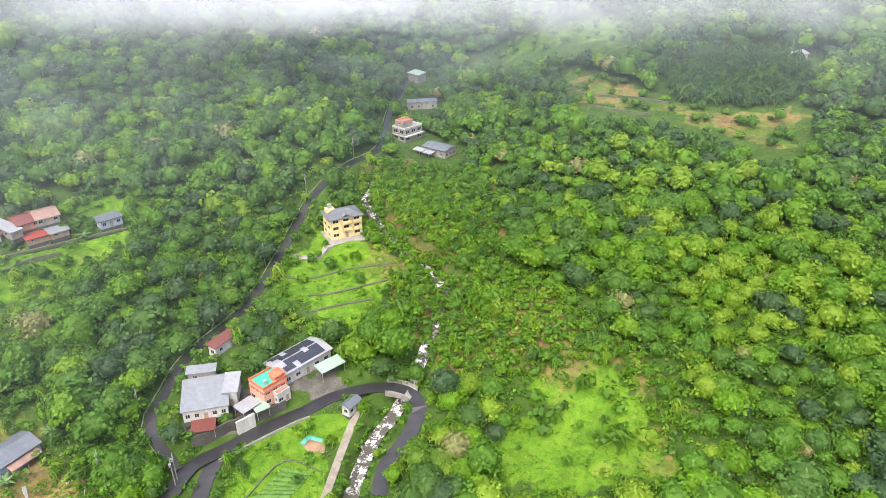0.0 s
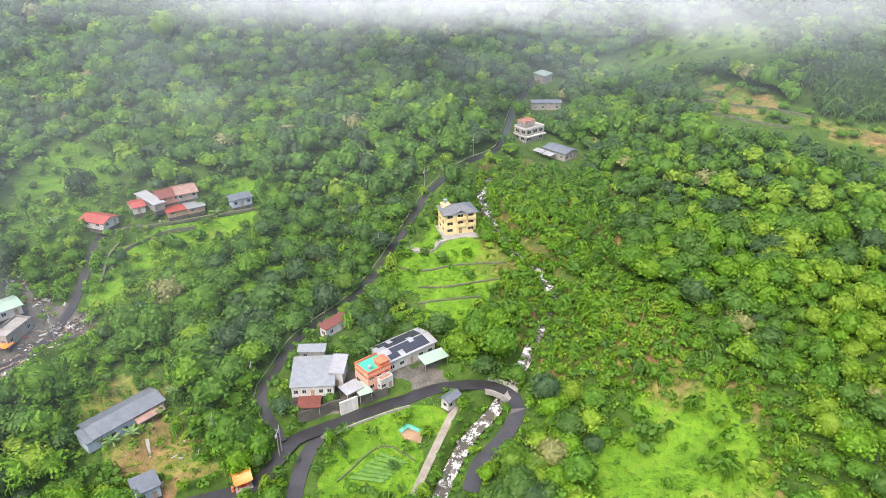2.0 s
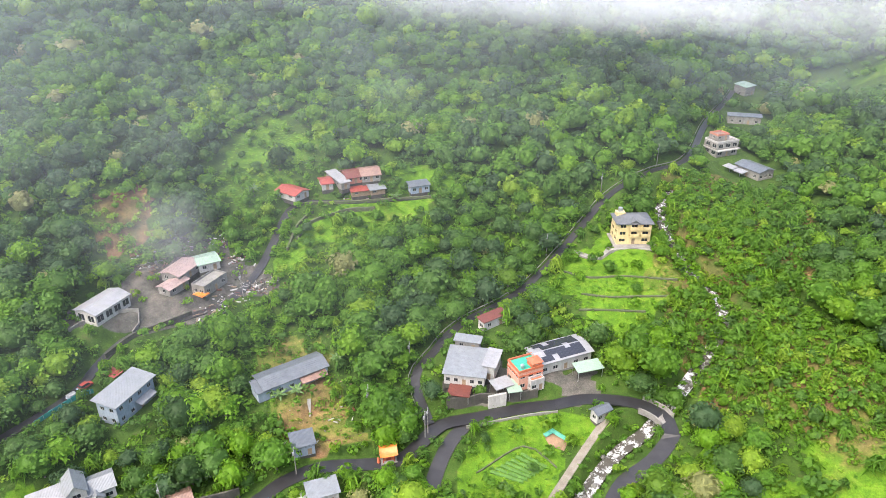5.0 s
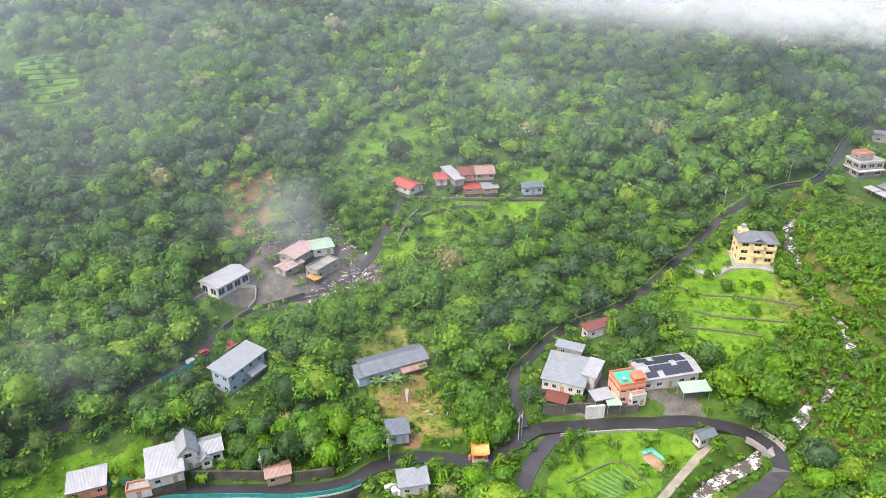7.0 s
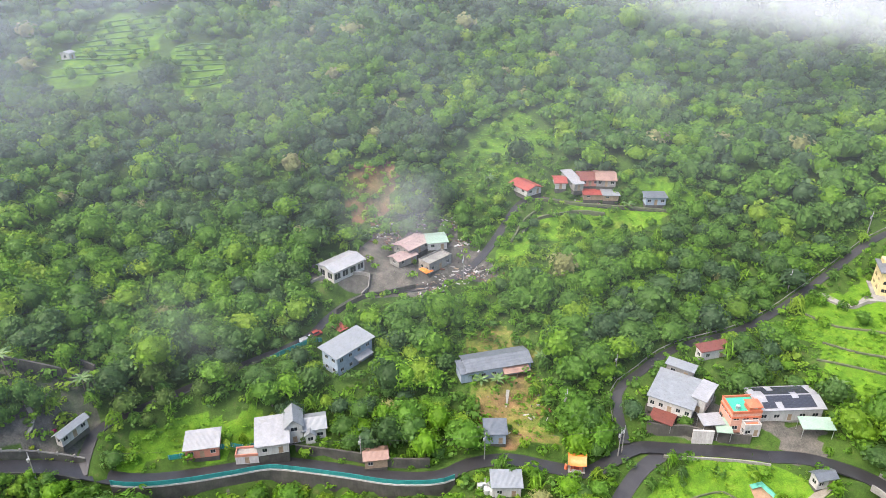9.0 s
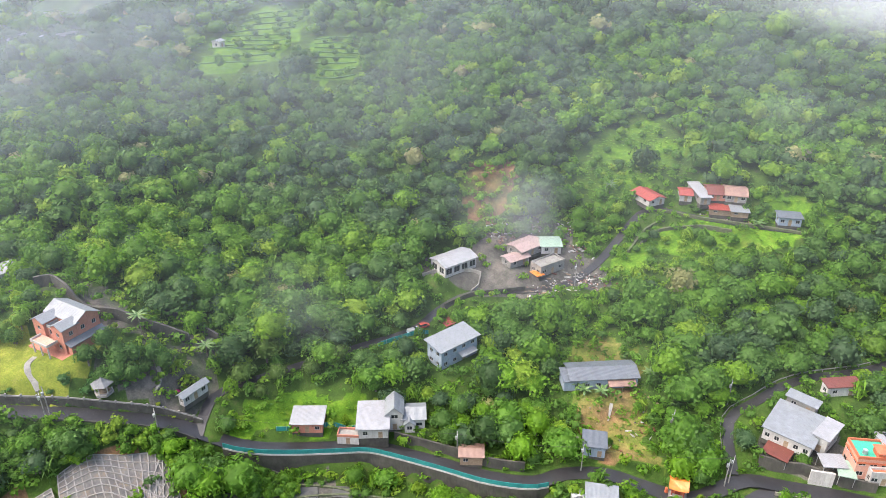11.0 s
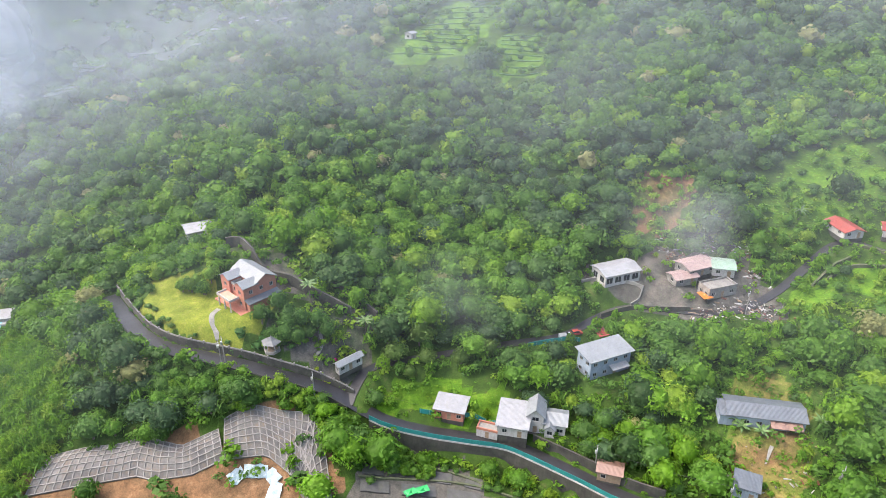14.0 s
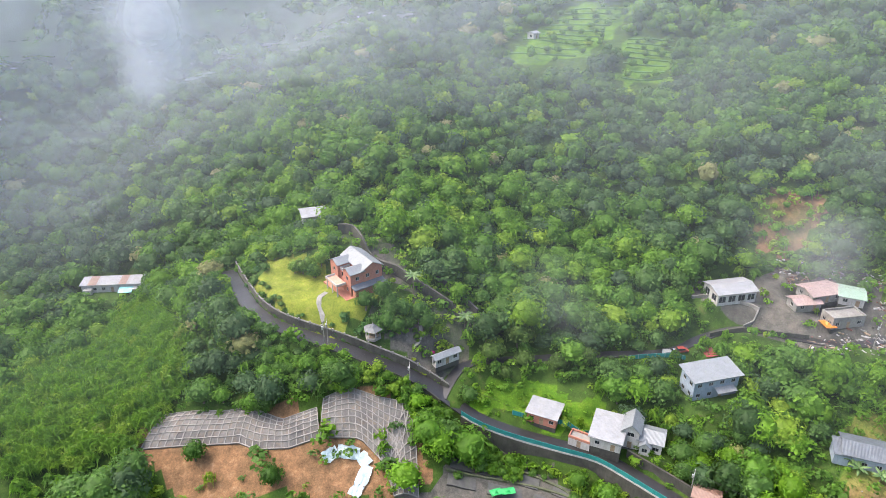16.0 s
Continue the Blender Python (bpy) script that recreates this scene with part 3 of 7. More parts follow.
def low_side(x, y):
    """How far a place lies below the retaining wall of the village road, where the allotments are (0 to 1)."""
    r, az = np.hypot(x, y), np.degrees(np.arctan2(-x, y))
    d, at = to_line(x, y, LOW_LINE)
    i = np.clip(np.round(at).astype(int), 0, len(LOW_LINE) - 1)
    rr = np.hypot(*np.array(LOW_LINE).T)[i]
    return (np.clip((d - 1.9) / 1.2, 0, 1) * (r < rr) * np.clip((az - 43.5) / 3, 0, 1) * np.clip((83 - az) / 4, 0, 1) * np.clip((r - 95) / 15, 0, 1))


def height(x, y):
    """The ground as it lies, with the roads, yards and the stream bed cut into it."""
    x, y = np.asarray(x, float), np.asarray(y, float)
    z = land(x, y)
    for px, py, pr, pz in PADS:
        k = np.clip((pr + 4 - np.hypot(x - px, y - py)) / 4, 0, 1)
        z = z + (pz - z) * k * k * (3 - 2 * k)
    d, at = to_line(x, y, BROOK)
    bz = np.interp(at, np.arange(len(BROOK)), BROOK_Z)
    k = np.clip((5.6 - d) / 3.2, 0, 1)
    z = z + (np.minimum(bz - 0.6, z) - z) * k * k * (3 - 2 * k)
    for name, (w, line, lz) in LINES.items():
        d, at = to_line(x, y, line)
        rz = np.interp(at, np.arange(len(line)), lz)
        wide, soft_ = (2.6, 1.5) if name == "village_road" else (4.5, 3.5)
        k = np.clip((w / 2 + wide - d) / soft_, 0, 1) * np.clip((to_line(x, y, BROOK)[0] - 2.4) / 1.5, 0, 1)
        z = z + (rz - 0.15 - z) * k * k * (3 - 2 * k)
    d, at = to_line(x, y, LOW_LINE)
    rz = np.interp(at, np.arange(len(LOW_LINE)), LINES["village_road"][2])
    return z + (rz - 6.6 - z) * low_side(x, y)


# ---- ground: one sheet to the horizon, fine where the valley is ----
BARE = {"quarry": 1.0, "rubble_yard": 0.3, "scar": 0.55, "upper_scrub": 0.48, "farm_slope": 0.25, "farm_grass": 0.25, "shed_yard": 0.47, "scrub": 0.47, "scrub_edge": 0.48, "pasture": 0.38, "terraces": 0.38, "meadow": 0.2, "upper_terraces": 0.47, "far_meadow": 0.36, "tea_field": 0.1}
GRASSY = {"farm_slope": 0.5, "farm_grass": 0.9, "upper_scrub": 0.4, "meadow": 1.0, "pasture": 1.0, "vegetable_plot": 0.9, "terraces": 0.8, "lawn": 1.0, "tea_field": 0.8, "tea_terrace": 0.8, "garden": 1.0, "upper_terraces": 0.5, "far_meadow": 0.45, "shed_yard": 0.5, "scrub": 0.4, "scrub_edge": 0.45}
GREY = {"village_yard": 0.85, "court": 0.55, "allotments": 0.9, "villa_bank": 0.5, "rubble_yard": 0.62}


def ground_material(n, l, p):
    def attr(k):
        a = n.new("ShaderNodeAttribute")
        a.attribute_name = k
        return a.outputs["Fac"]
    big, mid, fine = noise_node(n, l, 0.06, 5), noise_node(n, l, 0.45, 6, 0.7), noise_node(n, l, 2.6, 5, 0.75)
    floor = ramp(n, ((0.3, (0.028, 0.055, 0.012)), (0.55, (0.045, 0.09, 0.015)), (0.78, (0.085, 0.08, 0.038))))
    grass = ramp(n, ((0.25, (0.04, 0.1, 0.012)), (0.42, (0.068, 0.155, 0.012)), (0.55, (0.095, 0.19, 0.014)), (0.68, (0.12, 0.185, 0.026)), (0.78, (0.16, 0.16, 0.055))))
    earth = ramp(n, ((0.3, (0.105, 0.064, 0.036)), (0.55, (0.2, 0.118, 0.066)), (0.75, (0.29, 0.19, 0.12))))
    grey = ramp(n, ((0.3, (0.06, 0.058, 0.056)), (0.7, (0.13, 0.124, 0.115))))
    for r in (floor, grass, earth, grey):
        l.new(mid.outputs["Fac"], r.inputs["Fac"])

    def edge(k, lo, hi):
        add = n.new("ShaderNodeMath")
        add.operation = "MULTIPLY_ADD"
        l.new(big.outputs["Fac"], add.inputs[0])
        add.inputs[1].default_value = 0.55
        l.new(attr(k), add.inputs[2])
        m = n.new("ShaderNodeMapRange")
        m.inputs["From Min"].default_value, m.inputs["From Max"].default_value = lo, hi
        l.new(add.outputs[0], m.inputs["Value"])
        return m.outputs[0]
    col = mixed(n, l, "MIX", edge("grass", 0.65, 0.85), floor.outputs["Color"], grass.outputs["Color"])
    mown = ramp(n, ((0.3, (0.12, 0.165, 0.022)), (0.55, (0.17, 0.2, 0.03)), (0.75, (0.21, 0.21, 0.06))))
    l.new(mid.outputs["Fac"], mown.inputs["Fac"])
    col = mixed(n, l, "MIX", edge("mown", 0.7, 0.8), col, mown.outputs["Color"])
    col = mixed(n, l, "MIX", edge("grey", 0.7, 0.8), col, grey.outputs["Color"])
    col = mixed(n, l, "MIX", edge("bare", 0.68, 0.85), col, earth.outputs["Color"])
    rough_ = noise_node(n, l, 0.14, 6, 0.7)
    rr = ramp(n, ((0.35, (0.68, 0.72, 0.7)), (0.65, (1.22, 1.16, 1.1))))
    l.new(rough_.outputs["Fac"], rr.inputs["Fac"])
    col = mixed(n, l, "MULTIPLY", 1.0, col, rr.outputs["Color"])
    rf = ramp(n, ((0.25, (0.55, 0.55, 0.55)), (0.75, (1.3, 1.3, 1.25))))
    l.new(fine.outputs["Fac"], rf.inputs["Fac"])
    col = mixed(n, l, "MULTIPLY", 1.0, col, rf.outputs["Color"])
    l.new(col, p.inputs["Base Color"])
    p.inputs["Roughness"].default_value = 0.95
    p.inputs["Specular IOR Level"].default_value = 0.15
    bumped(n, l, p, fine.outputs["Fac"], 0.8, 0.25)


mat_ground = material("wooded_ground", ground_material)
az = np.concatenate([np.arange(-42, 124, 0.55), np.arange(124, 318, 4.0)])
rad = np.concatenate([[0.01, 40, 75, 95], np.arange(106, 290, 2.0), np.arange(290, 560, 6), np.geomspace(570, 4900, 24)])
A, R = np.meshgrid(np.radians(az), rad)
gx, gy = -R * np.sin(A), R * np.cos(A)
gz = height(gx, gy)


WX = gx + 2.4 * np.sin(gy / 5.1) + 1.6 * np.sin(gx / 2.9 + gy / 3.7) + 0.8 * np.sin(gx / 1.3 - gy / 1.7)
WY = gy + 2.4 * np.sin(gx / 4.7 + 1) + 1.6 * np.sin(gy / 3.1 - gx / 3.4) + 0.8 * np.sin(gy / 1.2 + gx / 1.9)


def mask(weights):
    return np.max([inside(WX, WY, OPEN[k]) * v for k, v in weights.items()], axis=0)


na, nr = len(az), len(rad)
i, j = np.meshgrid(np.arange(nr - 1), np.arange(na), indexing="ij")
quads = np.stack([i * na + j, (i + 1) * na + j, (i + 1) * na + (j + 1) % na, i * na + (j + 1) % na], -1).reshape(-1, 4)[:, ::-1]
ground_mesh = bulk("ground", np.stack([gx, gy, gz], -1).reshape(-1, 3), quads, mat_ground,
                   [("bare", mask(BARE).ravel()), ("grass", mask(GRASSY).ravel()), ("grey", mask(GREY).ravel()), ("mown", mask({"lawn": 1.0}).ravel())])
ground_mesh.polygons.foreach_set("use_smooth", np.ones(len(quads), bool))
tagged(new("ground", ground_mesh), "green valley floor and slopes with bare earth patches", "ground", kind="structure")


def ribbon(line, lz, left, right, rise, drop=0.35):
    """A strip along a line, from left to right of it, with a level crown and closed edges."""
    p, z = np.array(line), np.asarray(lz) + rise
    t = np.gradient(p, axis=0)
    t /= np.linalg.norm(t, axis=1)[:, None]
    nrm = np.stack([-t[:, 1], t[:, 0]], -1)
    a, b = p + nrm * left, p - nrm * right
    n = len(p)
    s = Shape()
    v = [(*q, h) for q, h in zip(a, z)] + [(*q, h) for q, h in zip(b, z)]
    v += [(*q, h - drop) for q, h in zip(a, z)] + [(*q, h - drop) for q, h in zip(b, z)]
    f = []
    for k in range(n - 1):
        f += [(k, n + k, n + k + 1, k + 1), (k + 1, 2 * n + k + 1, 2 * n + k, k), (n + k, 3 * n + k, 3 * n + k + 1, n + k + 1)]
    f += [(0, 2 * n, 3 * n, n), (n - 1, 2 * n - 1, 4 * n - 1, 3 * n - 1)]
    return s.add(v, f)


for k, (w, line, lz) in LINES.items():
    track = k == "farm_track"
    solid("road" if not track else "track", ribbon(line, lz, w / 2, w / 2, 0.02 + 0.015 * list(LINES).index(k)), mat_track if track else mat_asphalt,
          "pale gravel farm track beside the stream" if track else "narrow wet dark asphalt road", "road", "structure")


# ---- houses ----
def panel(s, x0, y0, x1, y1, z0, z1, thick, holes=()):
    """A wall of boxes from one corner to another, with openings (from, to, bottom, top) right through it."""
    L = math.hypot(x1 - x0, y1 - y0)
    turn = math.degrees(math.atan2(y1 - y0, x1 - x0))
    ux, uy = (x1 - x0) / L, (y1 - y0) / L
    xs = sorted({0.0, L, *[h[0] for h in holes], *[h[1] for h in holes]})
    for a, b in zip(xs, xs[1:]):
        m = (a + b) / 2
        cuts = sorted((h[2], h[3]) for h in holes if h[0] < m < h[1])
        z = z0
        for lo, hi in cuts + [(z1, z1)]:
            if lo > z + 1e-4:
                s.box(x0 + ux * m, y0 + uy * m, z, b - a, thick, lo - z, turn)
            z = max(z, hi)


def window(parent, x, y, z, w, h, turn, frame=None, name="window"):
    """A framed pane in an opening, x y its middle, z its sill."""
    f = Shape()
    t = 0.09
    for dx, dz, sx, sz in ((0, 0, w, t), (0, h - t, w, t), (-w / 2 + t / 2, t, t, h - 2 * t), (w / 2 - t / 2, t, t, h - 2 * t), (0, t, t * 0.7, h - 2 * t)):
        f.box(dx, 0, dz, sx, 0.12, sz)
    ob = part(name, f, frame or mat_white, parent)
    ob.matrix_basis = pose(x, y, z, 0, 0, turn)
    part("pane", Shape().box(0, 0.02, t, w - 2 * t, 0.02, h - 2 * t), mat_glass, ob)
    return ob


def gable_roof(s, w, d, z, rise, over=0.5, thick=0.16, along="x"):
    """Two slopes; the ridge runs along x or y."""
    if along == "y":
        t = Shape()
        gable_roof(t, d, w, z, rise, over, thick, "x")
        return s.add([(-b, a, c) for a, b, c in t.v], t.f)
    W, D = w / 2 + over, d / 2 + over
    e = z - rise * over / (d / 2)
    v = [(-W, -D, e), (W, -D, e), (W, 0, z + rise), (-W, 0, z + rise), (-W, D, e), (W, D, e)]
    v += [(a, b, c + thick) for a, b, c in v]
    return s.add(v, [(6, 7, 8, 9), (9, 8, 11, 10), (3, 2, 1, 0), (4, 5, 2, 3), (0, 1, 7, 6), (5, 4, 10, 11), (0, 6, 9, 3), (3, 9, 10, 4), (1, 2, 8, 7), (2, 5, 11, 8)])


def slab_roof(s, w, d, z_front, z_back, over=0.4, thick=0.16):
    W, D = w / 2 + over, d / 2 + over
    v = [(-W, -D, z_front), (W, -D, z_front), (W, D, z_back), (-W, D, z_back)]
    v += [(a, b, c + thick) for a, b, c in v]
    return s.add(v, [(3, 2, 1, 0), (4, 5, 6, 7), (0, 1, 5, 4), (1, 2, 6, 5), (2, 3, 7, 6), (3, 0, 4, 7)])


def hip_roof(s, w, d, z, rise, over=0.5, thick=0.16):
    W, D = w / 2 + over, d / 2 + over
    r = max(0.0, W - D)
    q = max(0.0, D - W)
    v = [(-W, -D, z), (W, -D, z), (W, D, z), (-W, D, z), (-r, -q, z + rise), (r, -q, z + rise), (r, q, z + rise), (-r, q, z + rise)]
    v += [(a, b, z - thick) for a, b, _ in v[:4]]
    return s.add(v, [(0, 1, 5, 4), (1, 2, 6, 5), (2, 3, 7, 6), (3, 0, 4, 7), (4, 5, 6, 7), (8, 9, 1, 0), (9, 10, 2, 1), (10, 11, 3, 2), (11, 8, 0, 3), (11, 10, 9, 8)])


def block(base, walls, roof, x=0.0, y=0.0, z=0.0, w=5.0, d=5.0, eave=3.0, style="gable", rise=1.2, storeys=1, bays=3, side_bays=2, win=(1.3, 1.2), door=True, frame=None, over=0.5, along="x", trim=None, sides="frbl"):
    """Four walls with openings, windows, a door and a roof, standing at x y z of its thing; the front looks down -y."""
    T = 0.24
    step = eave / storeys
    at = pose(x, y, z)
    for side, (ax, ay, bx, by, n, tr) in zip("frbl", ((-w / 2, -d / 2 + T / 2, w / 2, -d / 2 + T / 2, bays, 0), (w / 2 - T / 2, -d / 2 + T, w / 2 - T / 2, d / 2 - T, side_bays, 90),
                                                     (w / 2, d / 2 - T / 2, -w / 2, d / 2 - T / 2, bays, 180), (-w / 2 + T / 2, d / 2 - T, -w / 2 + T / 2, -d / 2 + T, side_bays, 270))):
        L = math.hypot(bx - ax, by - ay)
        ux, uy = (bx - ax) / L, (by - ay) / L
        holes, wins = [], []
        for st in range(storeys):
            for b in range(n if side in sides else 0):
                m = L * (b + 0.5) / n
                z0, ww, hh, kind = st * step + 0.95, min(win[0], L / n * 0.75), min(win[1], step - 1.3), "window"
                if door and side == "f" and st == 0 and b == n // 2:
                    z0, ww, hh, kind = 0.02, 1.1, 2.1, "door"
                holes.append((m - ww / 2, m + ww / 2, z0, z0 + hh))
                wins.append((x + ax + ux * m, y + ay + uy * m, z + z0, ww, hh, tr, kind))
        s = Shape()
        panel(s, ax, ay, bx, by, 0, eave, T, holes)
        part("wall", s, walls, base).matrix_basis = at
        for a in wins:
            if a[6] == "window":
                window(base, *a[:6], frame)
            else:
                ob = part("door", Shape().box(0, 0, 0, a[3], 0.06, a[4]), mat_timber, base)
                ob.matrix_basis = pose(*a[:3], 0, 0, a[5])
    part("floor", Shape().box(0, 0, 0.02, w - 2 * T, d - 2 * T, 0.1), mat_concrete, base).matrix_basis = at
    s = Shape()
    if style == "gable":
        gable_roof(s, w, d, eave, rise, over, along=along)
        a, b = (w / 2, d / 2) if along == "x" else (d / 2, w / 2)
        for sx in (-1, 1):
            g = Shape()
            tri = [(sx * (a - T), -b, eave), (sx * (a - T), b, eave), (sx * (a - T), 0, eave + rise), (sx * (a - 0.02), -b, eave), (sx * (a - 0.02), b, eave), (sx * (a - 0.02), 0, eave + rise)]
            if along == "y":
                tri = [(-q, p, r) for p, q, r in tri]
            g.add(tri, [(0, 1, 2), (5, 4, 3), (0, 3, 4, 1), (1, 4, 5, 2), (2, 5, 3, 0)])
            part("gable", g, walls, base).matrix_basis = at
    elif style == "shed":
        slab_roof(s, w, d, eave + 0.02, eave + rise, over)
        g = Shape()
        g.add([(-w / 2, -d / 2, eave), (w / 2, -d / 2, eave), (w / 2, d / 2, eave), (-w / 2, d / 2, eave), (-w / 2, d / 2, eave + rise * 0.95), (w / 2, d / 2, eave + rise * 0.95)],
              [(0, 3, 4), (1, 5, 2), (3, 2, 5, 4), (0, 1, 2, 3), (0, 4, 5, 1)])
        part("gable", g, walls, base).matrix_basis = at
    elif style == "hip":
        hip_roof(s, w, d, eave + 0.16, rise, over)
    else:
        s.box(0, 0, eave + 0.002, w - 2 * T, d - 2 * T, 0.15)
        q = Shape()
        for px, py, sx, sy in ((0, -d / 2 + 0.1, w + 0.1, 0.25), (0, d / 2 - 0.1, w + 0.1, 0.25), (-w / 2 + 0.1, 0, 0.25, d - 0.3), (w / 2 - 0.1, 0, 0.25, d - 0.3)):
            q.box(px, py, eave + 0.004, sx, sy, 0.75)
        part("parapet", q, trim or walls, base).matrix_basis = at
    part("roof", s, roof, base).matrix_basis = at


def site(name, key, label, category="house", shift=(0, 0), lift=-0.1):
    x, y, turn, w, d, eave = SITES[key]
    c, s_ = math.cos(radians(turn)), math.sin(radians(turn))
    return thing(name, x + c * shift[0] - s_ * shift[1], y + s_ * shift[0] + c * shift[1], float(land(x, y)) - SUNK.get(key, 0.0) + lift, turn, label, category), w, d, eave


def house(name, key, label, walls, roof, style="gable", rise=1.2, storeys=1, bays=3, side_bays=2, win=(1.3, 1.2), h=None, size=None, category="house", plinth=None, lift=-0.1, deep=1.5, **more):
    base, w, d, eave = site(name, key, label, category, lift=lift)
    w, d = size or (w, d)
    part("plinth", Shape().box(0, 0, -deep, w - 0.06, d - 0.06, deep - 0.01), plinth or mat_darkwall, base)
    block(base, walls, roof, 0, 0, 0, w, d, h or eave, style, rise, storeys, bays, side_bays, win, **more)
    return base


def balcony(base, x, y, z, w, out, mat, rail):
    part("balcony", Shape().box(x, y - out / 2, z - 0.18, w, out, 0.18), mat, base)
    s = Shape()
    s.box(x, y - out + 0.06, z, w, 0.1, 0.95).box(x - w / 2 + 0.05, y - out / 2, z, 0.1, out - 0.14, 0.95).box(x + w / 2 - 0.05, y - out / 2, z, 0.1, out - 0.14, 0.95)
    part("balustrade", s, rail, base)


def tank_shape(r, h, sides=14):
    s = Shape().tube((0, 0, 0), (0, 0, h), r, r, sides)
    return s.tube((0, 0, h), (0, 0, h + 0.25 * r), r * 0.98, r * 0.3, sides)


# the yellow villa on its plinth
b, w, d, eave = site("yellow_villa", "yellow", "three-storey yellow villa with grey roof and balconies")
w, d = 11.4, 8.2
part("plinth", Shape().box(0.6, -0.9, -2.2, w + 3.4, d + 3.2, 2.6), mat_concrete, b, "pale rendered plinth terrace")
# no opening is cut: a near-black panel stands in for its shade
part("garage_door", Shape().box(1.5, -0.9 - (d + 3.2) / 2 - 0.02, -1.6, 2.6, 0.1, 1.8), mat_glass, b, "dark panel standing in for the shaded garage opening")
block(b, mat_yellow, mat_slate, 0, 0, 0.4, w, d, 7.6, "hip", 1.7, 3, 3, 2, (2.1, 1.25), over=0.7, frame=mat_yellow)
part("eaves", Shape().box(0, 0, 7.85, w + 1.2, d + 1.2, 0.18), mat_white, b, "white painted eaves")
for k in range(1, 3):
    for px in (0.0, w / 3):
        balcony(b, px, -d / 2, 0.4 + 2.53 * k + 0.75, 3.0, 1.1, mat_yellow, mat_yellow)
g = Shape()
gable_roof(g, 4.4, 3.0, 7.9, 1.3, 0.3, along="y")
part("pediment", g.add([(-2.2, -1.5, 7.9), (2.2, -1.5, 7.9), (0, -1.5, 9.2), (-2.2, -1.3, 7.9), (2.2, -1.3, 7.9), (0, -1.3, 9.2)], [(0, 1, 2), (5, 4, 3)]), mat_slate, b).matrix_basis = pose(0, -d / 2 + 1.3, 0)
part("stair_tower", Shape().box(-w / 2 + 2.0, d / 2 - 2.0, 7.9, 3.0, 2.6, 2.0), mat_yellow, b)
part("water_tank", tank_shape(0.8, 1.4), mat_steel, b, "steel water tank").matrix_basis = pose(-w / 2 + 2.0, d / 2 - 2.0, 9.9)
# the orange house with its green terrace
b, w, d, eave = site("orange_house", "orange", "orange tiled house with a green roof terrace")
w, d = 0.86 * w, 0.86 * d
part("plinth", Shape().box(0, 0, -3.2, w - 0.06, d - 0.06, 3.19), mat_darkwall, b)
block(b, mat_pinkwall, mat_green_floor, 0, 0, 0, w, d, 6.0, "flat", 0, 2, 3, 3, (1.6, 1.3), trim=mat_orange)
block(b, mat_orange, mat_orange, 2.0, -1.5, 6.16, 3.0, 2.8, 1.5, "hip", 0.5, 1, 1, 1, (1.2, 0.9), over=0.3, door=False)
block(b, mat_white, mat_orange, 1.2, -d / 2 - 0.9, 0, 4.2, 1.8, 3.2, "flat", 0, 1, 2, 1, (1.5, 1.2), trim=mat_white)
part("sill_band", Shape().box(0, 0, 4.6, w + 0.16, d + 0.16, 0.5), mat_orange, b, "orange tiled band")
part("water_tank", tank_shape(0.55, 1.1), mat_steel, b, "steel water tank").matrix_basis = pose(-1.8, -1.4, 6.2)
for k, lab, m, rise in (("carport", "open carport with a mint green metal roof", mat_roof_mint, 0.6), ("canopy", "pale grey sheet canopy on posts", mat_roof_white, 0.3), ("canopy2", "translucent pale green sheet canopy", mat_roof_mint, 0.3), ("redporch", "low porch roof of dark red sheet", mat_roof_maroon, 0.4)):
    b, w, d, eave = site("canopy", k, lab, "canopy")
    part("roof", slab_roof(Shape(), w, d, eave, eave + rise, 0.2), m, b)
    post = Shape().tube((0, 0, 0), (0, 0, eave + 0.05), 0.07).mesh("post", mat_steel)
    for px in (-1, 1):
        for py in (-1, 1):
            part("post", post, None, b).matrix_basis = pose(px * (w / 2 - 0.15), py * (d / 2 - 0.15), 0)
# the workshop with panels on its roof
b, w, d, eave = site("workshop", "solar", "long workshop with dark solar panels on its roof")
part("plinth", Shape().box(0, 0, -3.2, w - 0.06, d - 0.06, 3.19), mat_concrete, b)
block(b, mat_white, mat_roof_white, 0, 0, 0, w, d, eave, "gable", 0.9, 1, 5, 2, (1.6, 1.2), over=0.6)
panel_mesh = Shape().box(0, 0, 0, 1.68, 0.98, 0.06).mesh("solar_panel", mat_panel)
for side in (-1, 1):
    tip = math.degrees(math.atan2(0.9, d / 2)) * side
    for i in range(8):
        for j in range(4):
            if (i, j) in ((2, 0), (2, 1), (5, 3), (0, 3), (0, 2)):
                continue
            fy = (j + 0.55) / 4.3
            part("solar_panel", panel_mesh, None, b).matrix_basis = pose(-w / 2 + 2.2 + i * 1.72, side * d / 2 * (1 - fy), eave + 0.9 * fy + 0.22, -tip if side > 0 else -tip, 0, 0)
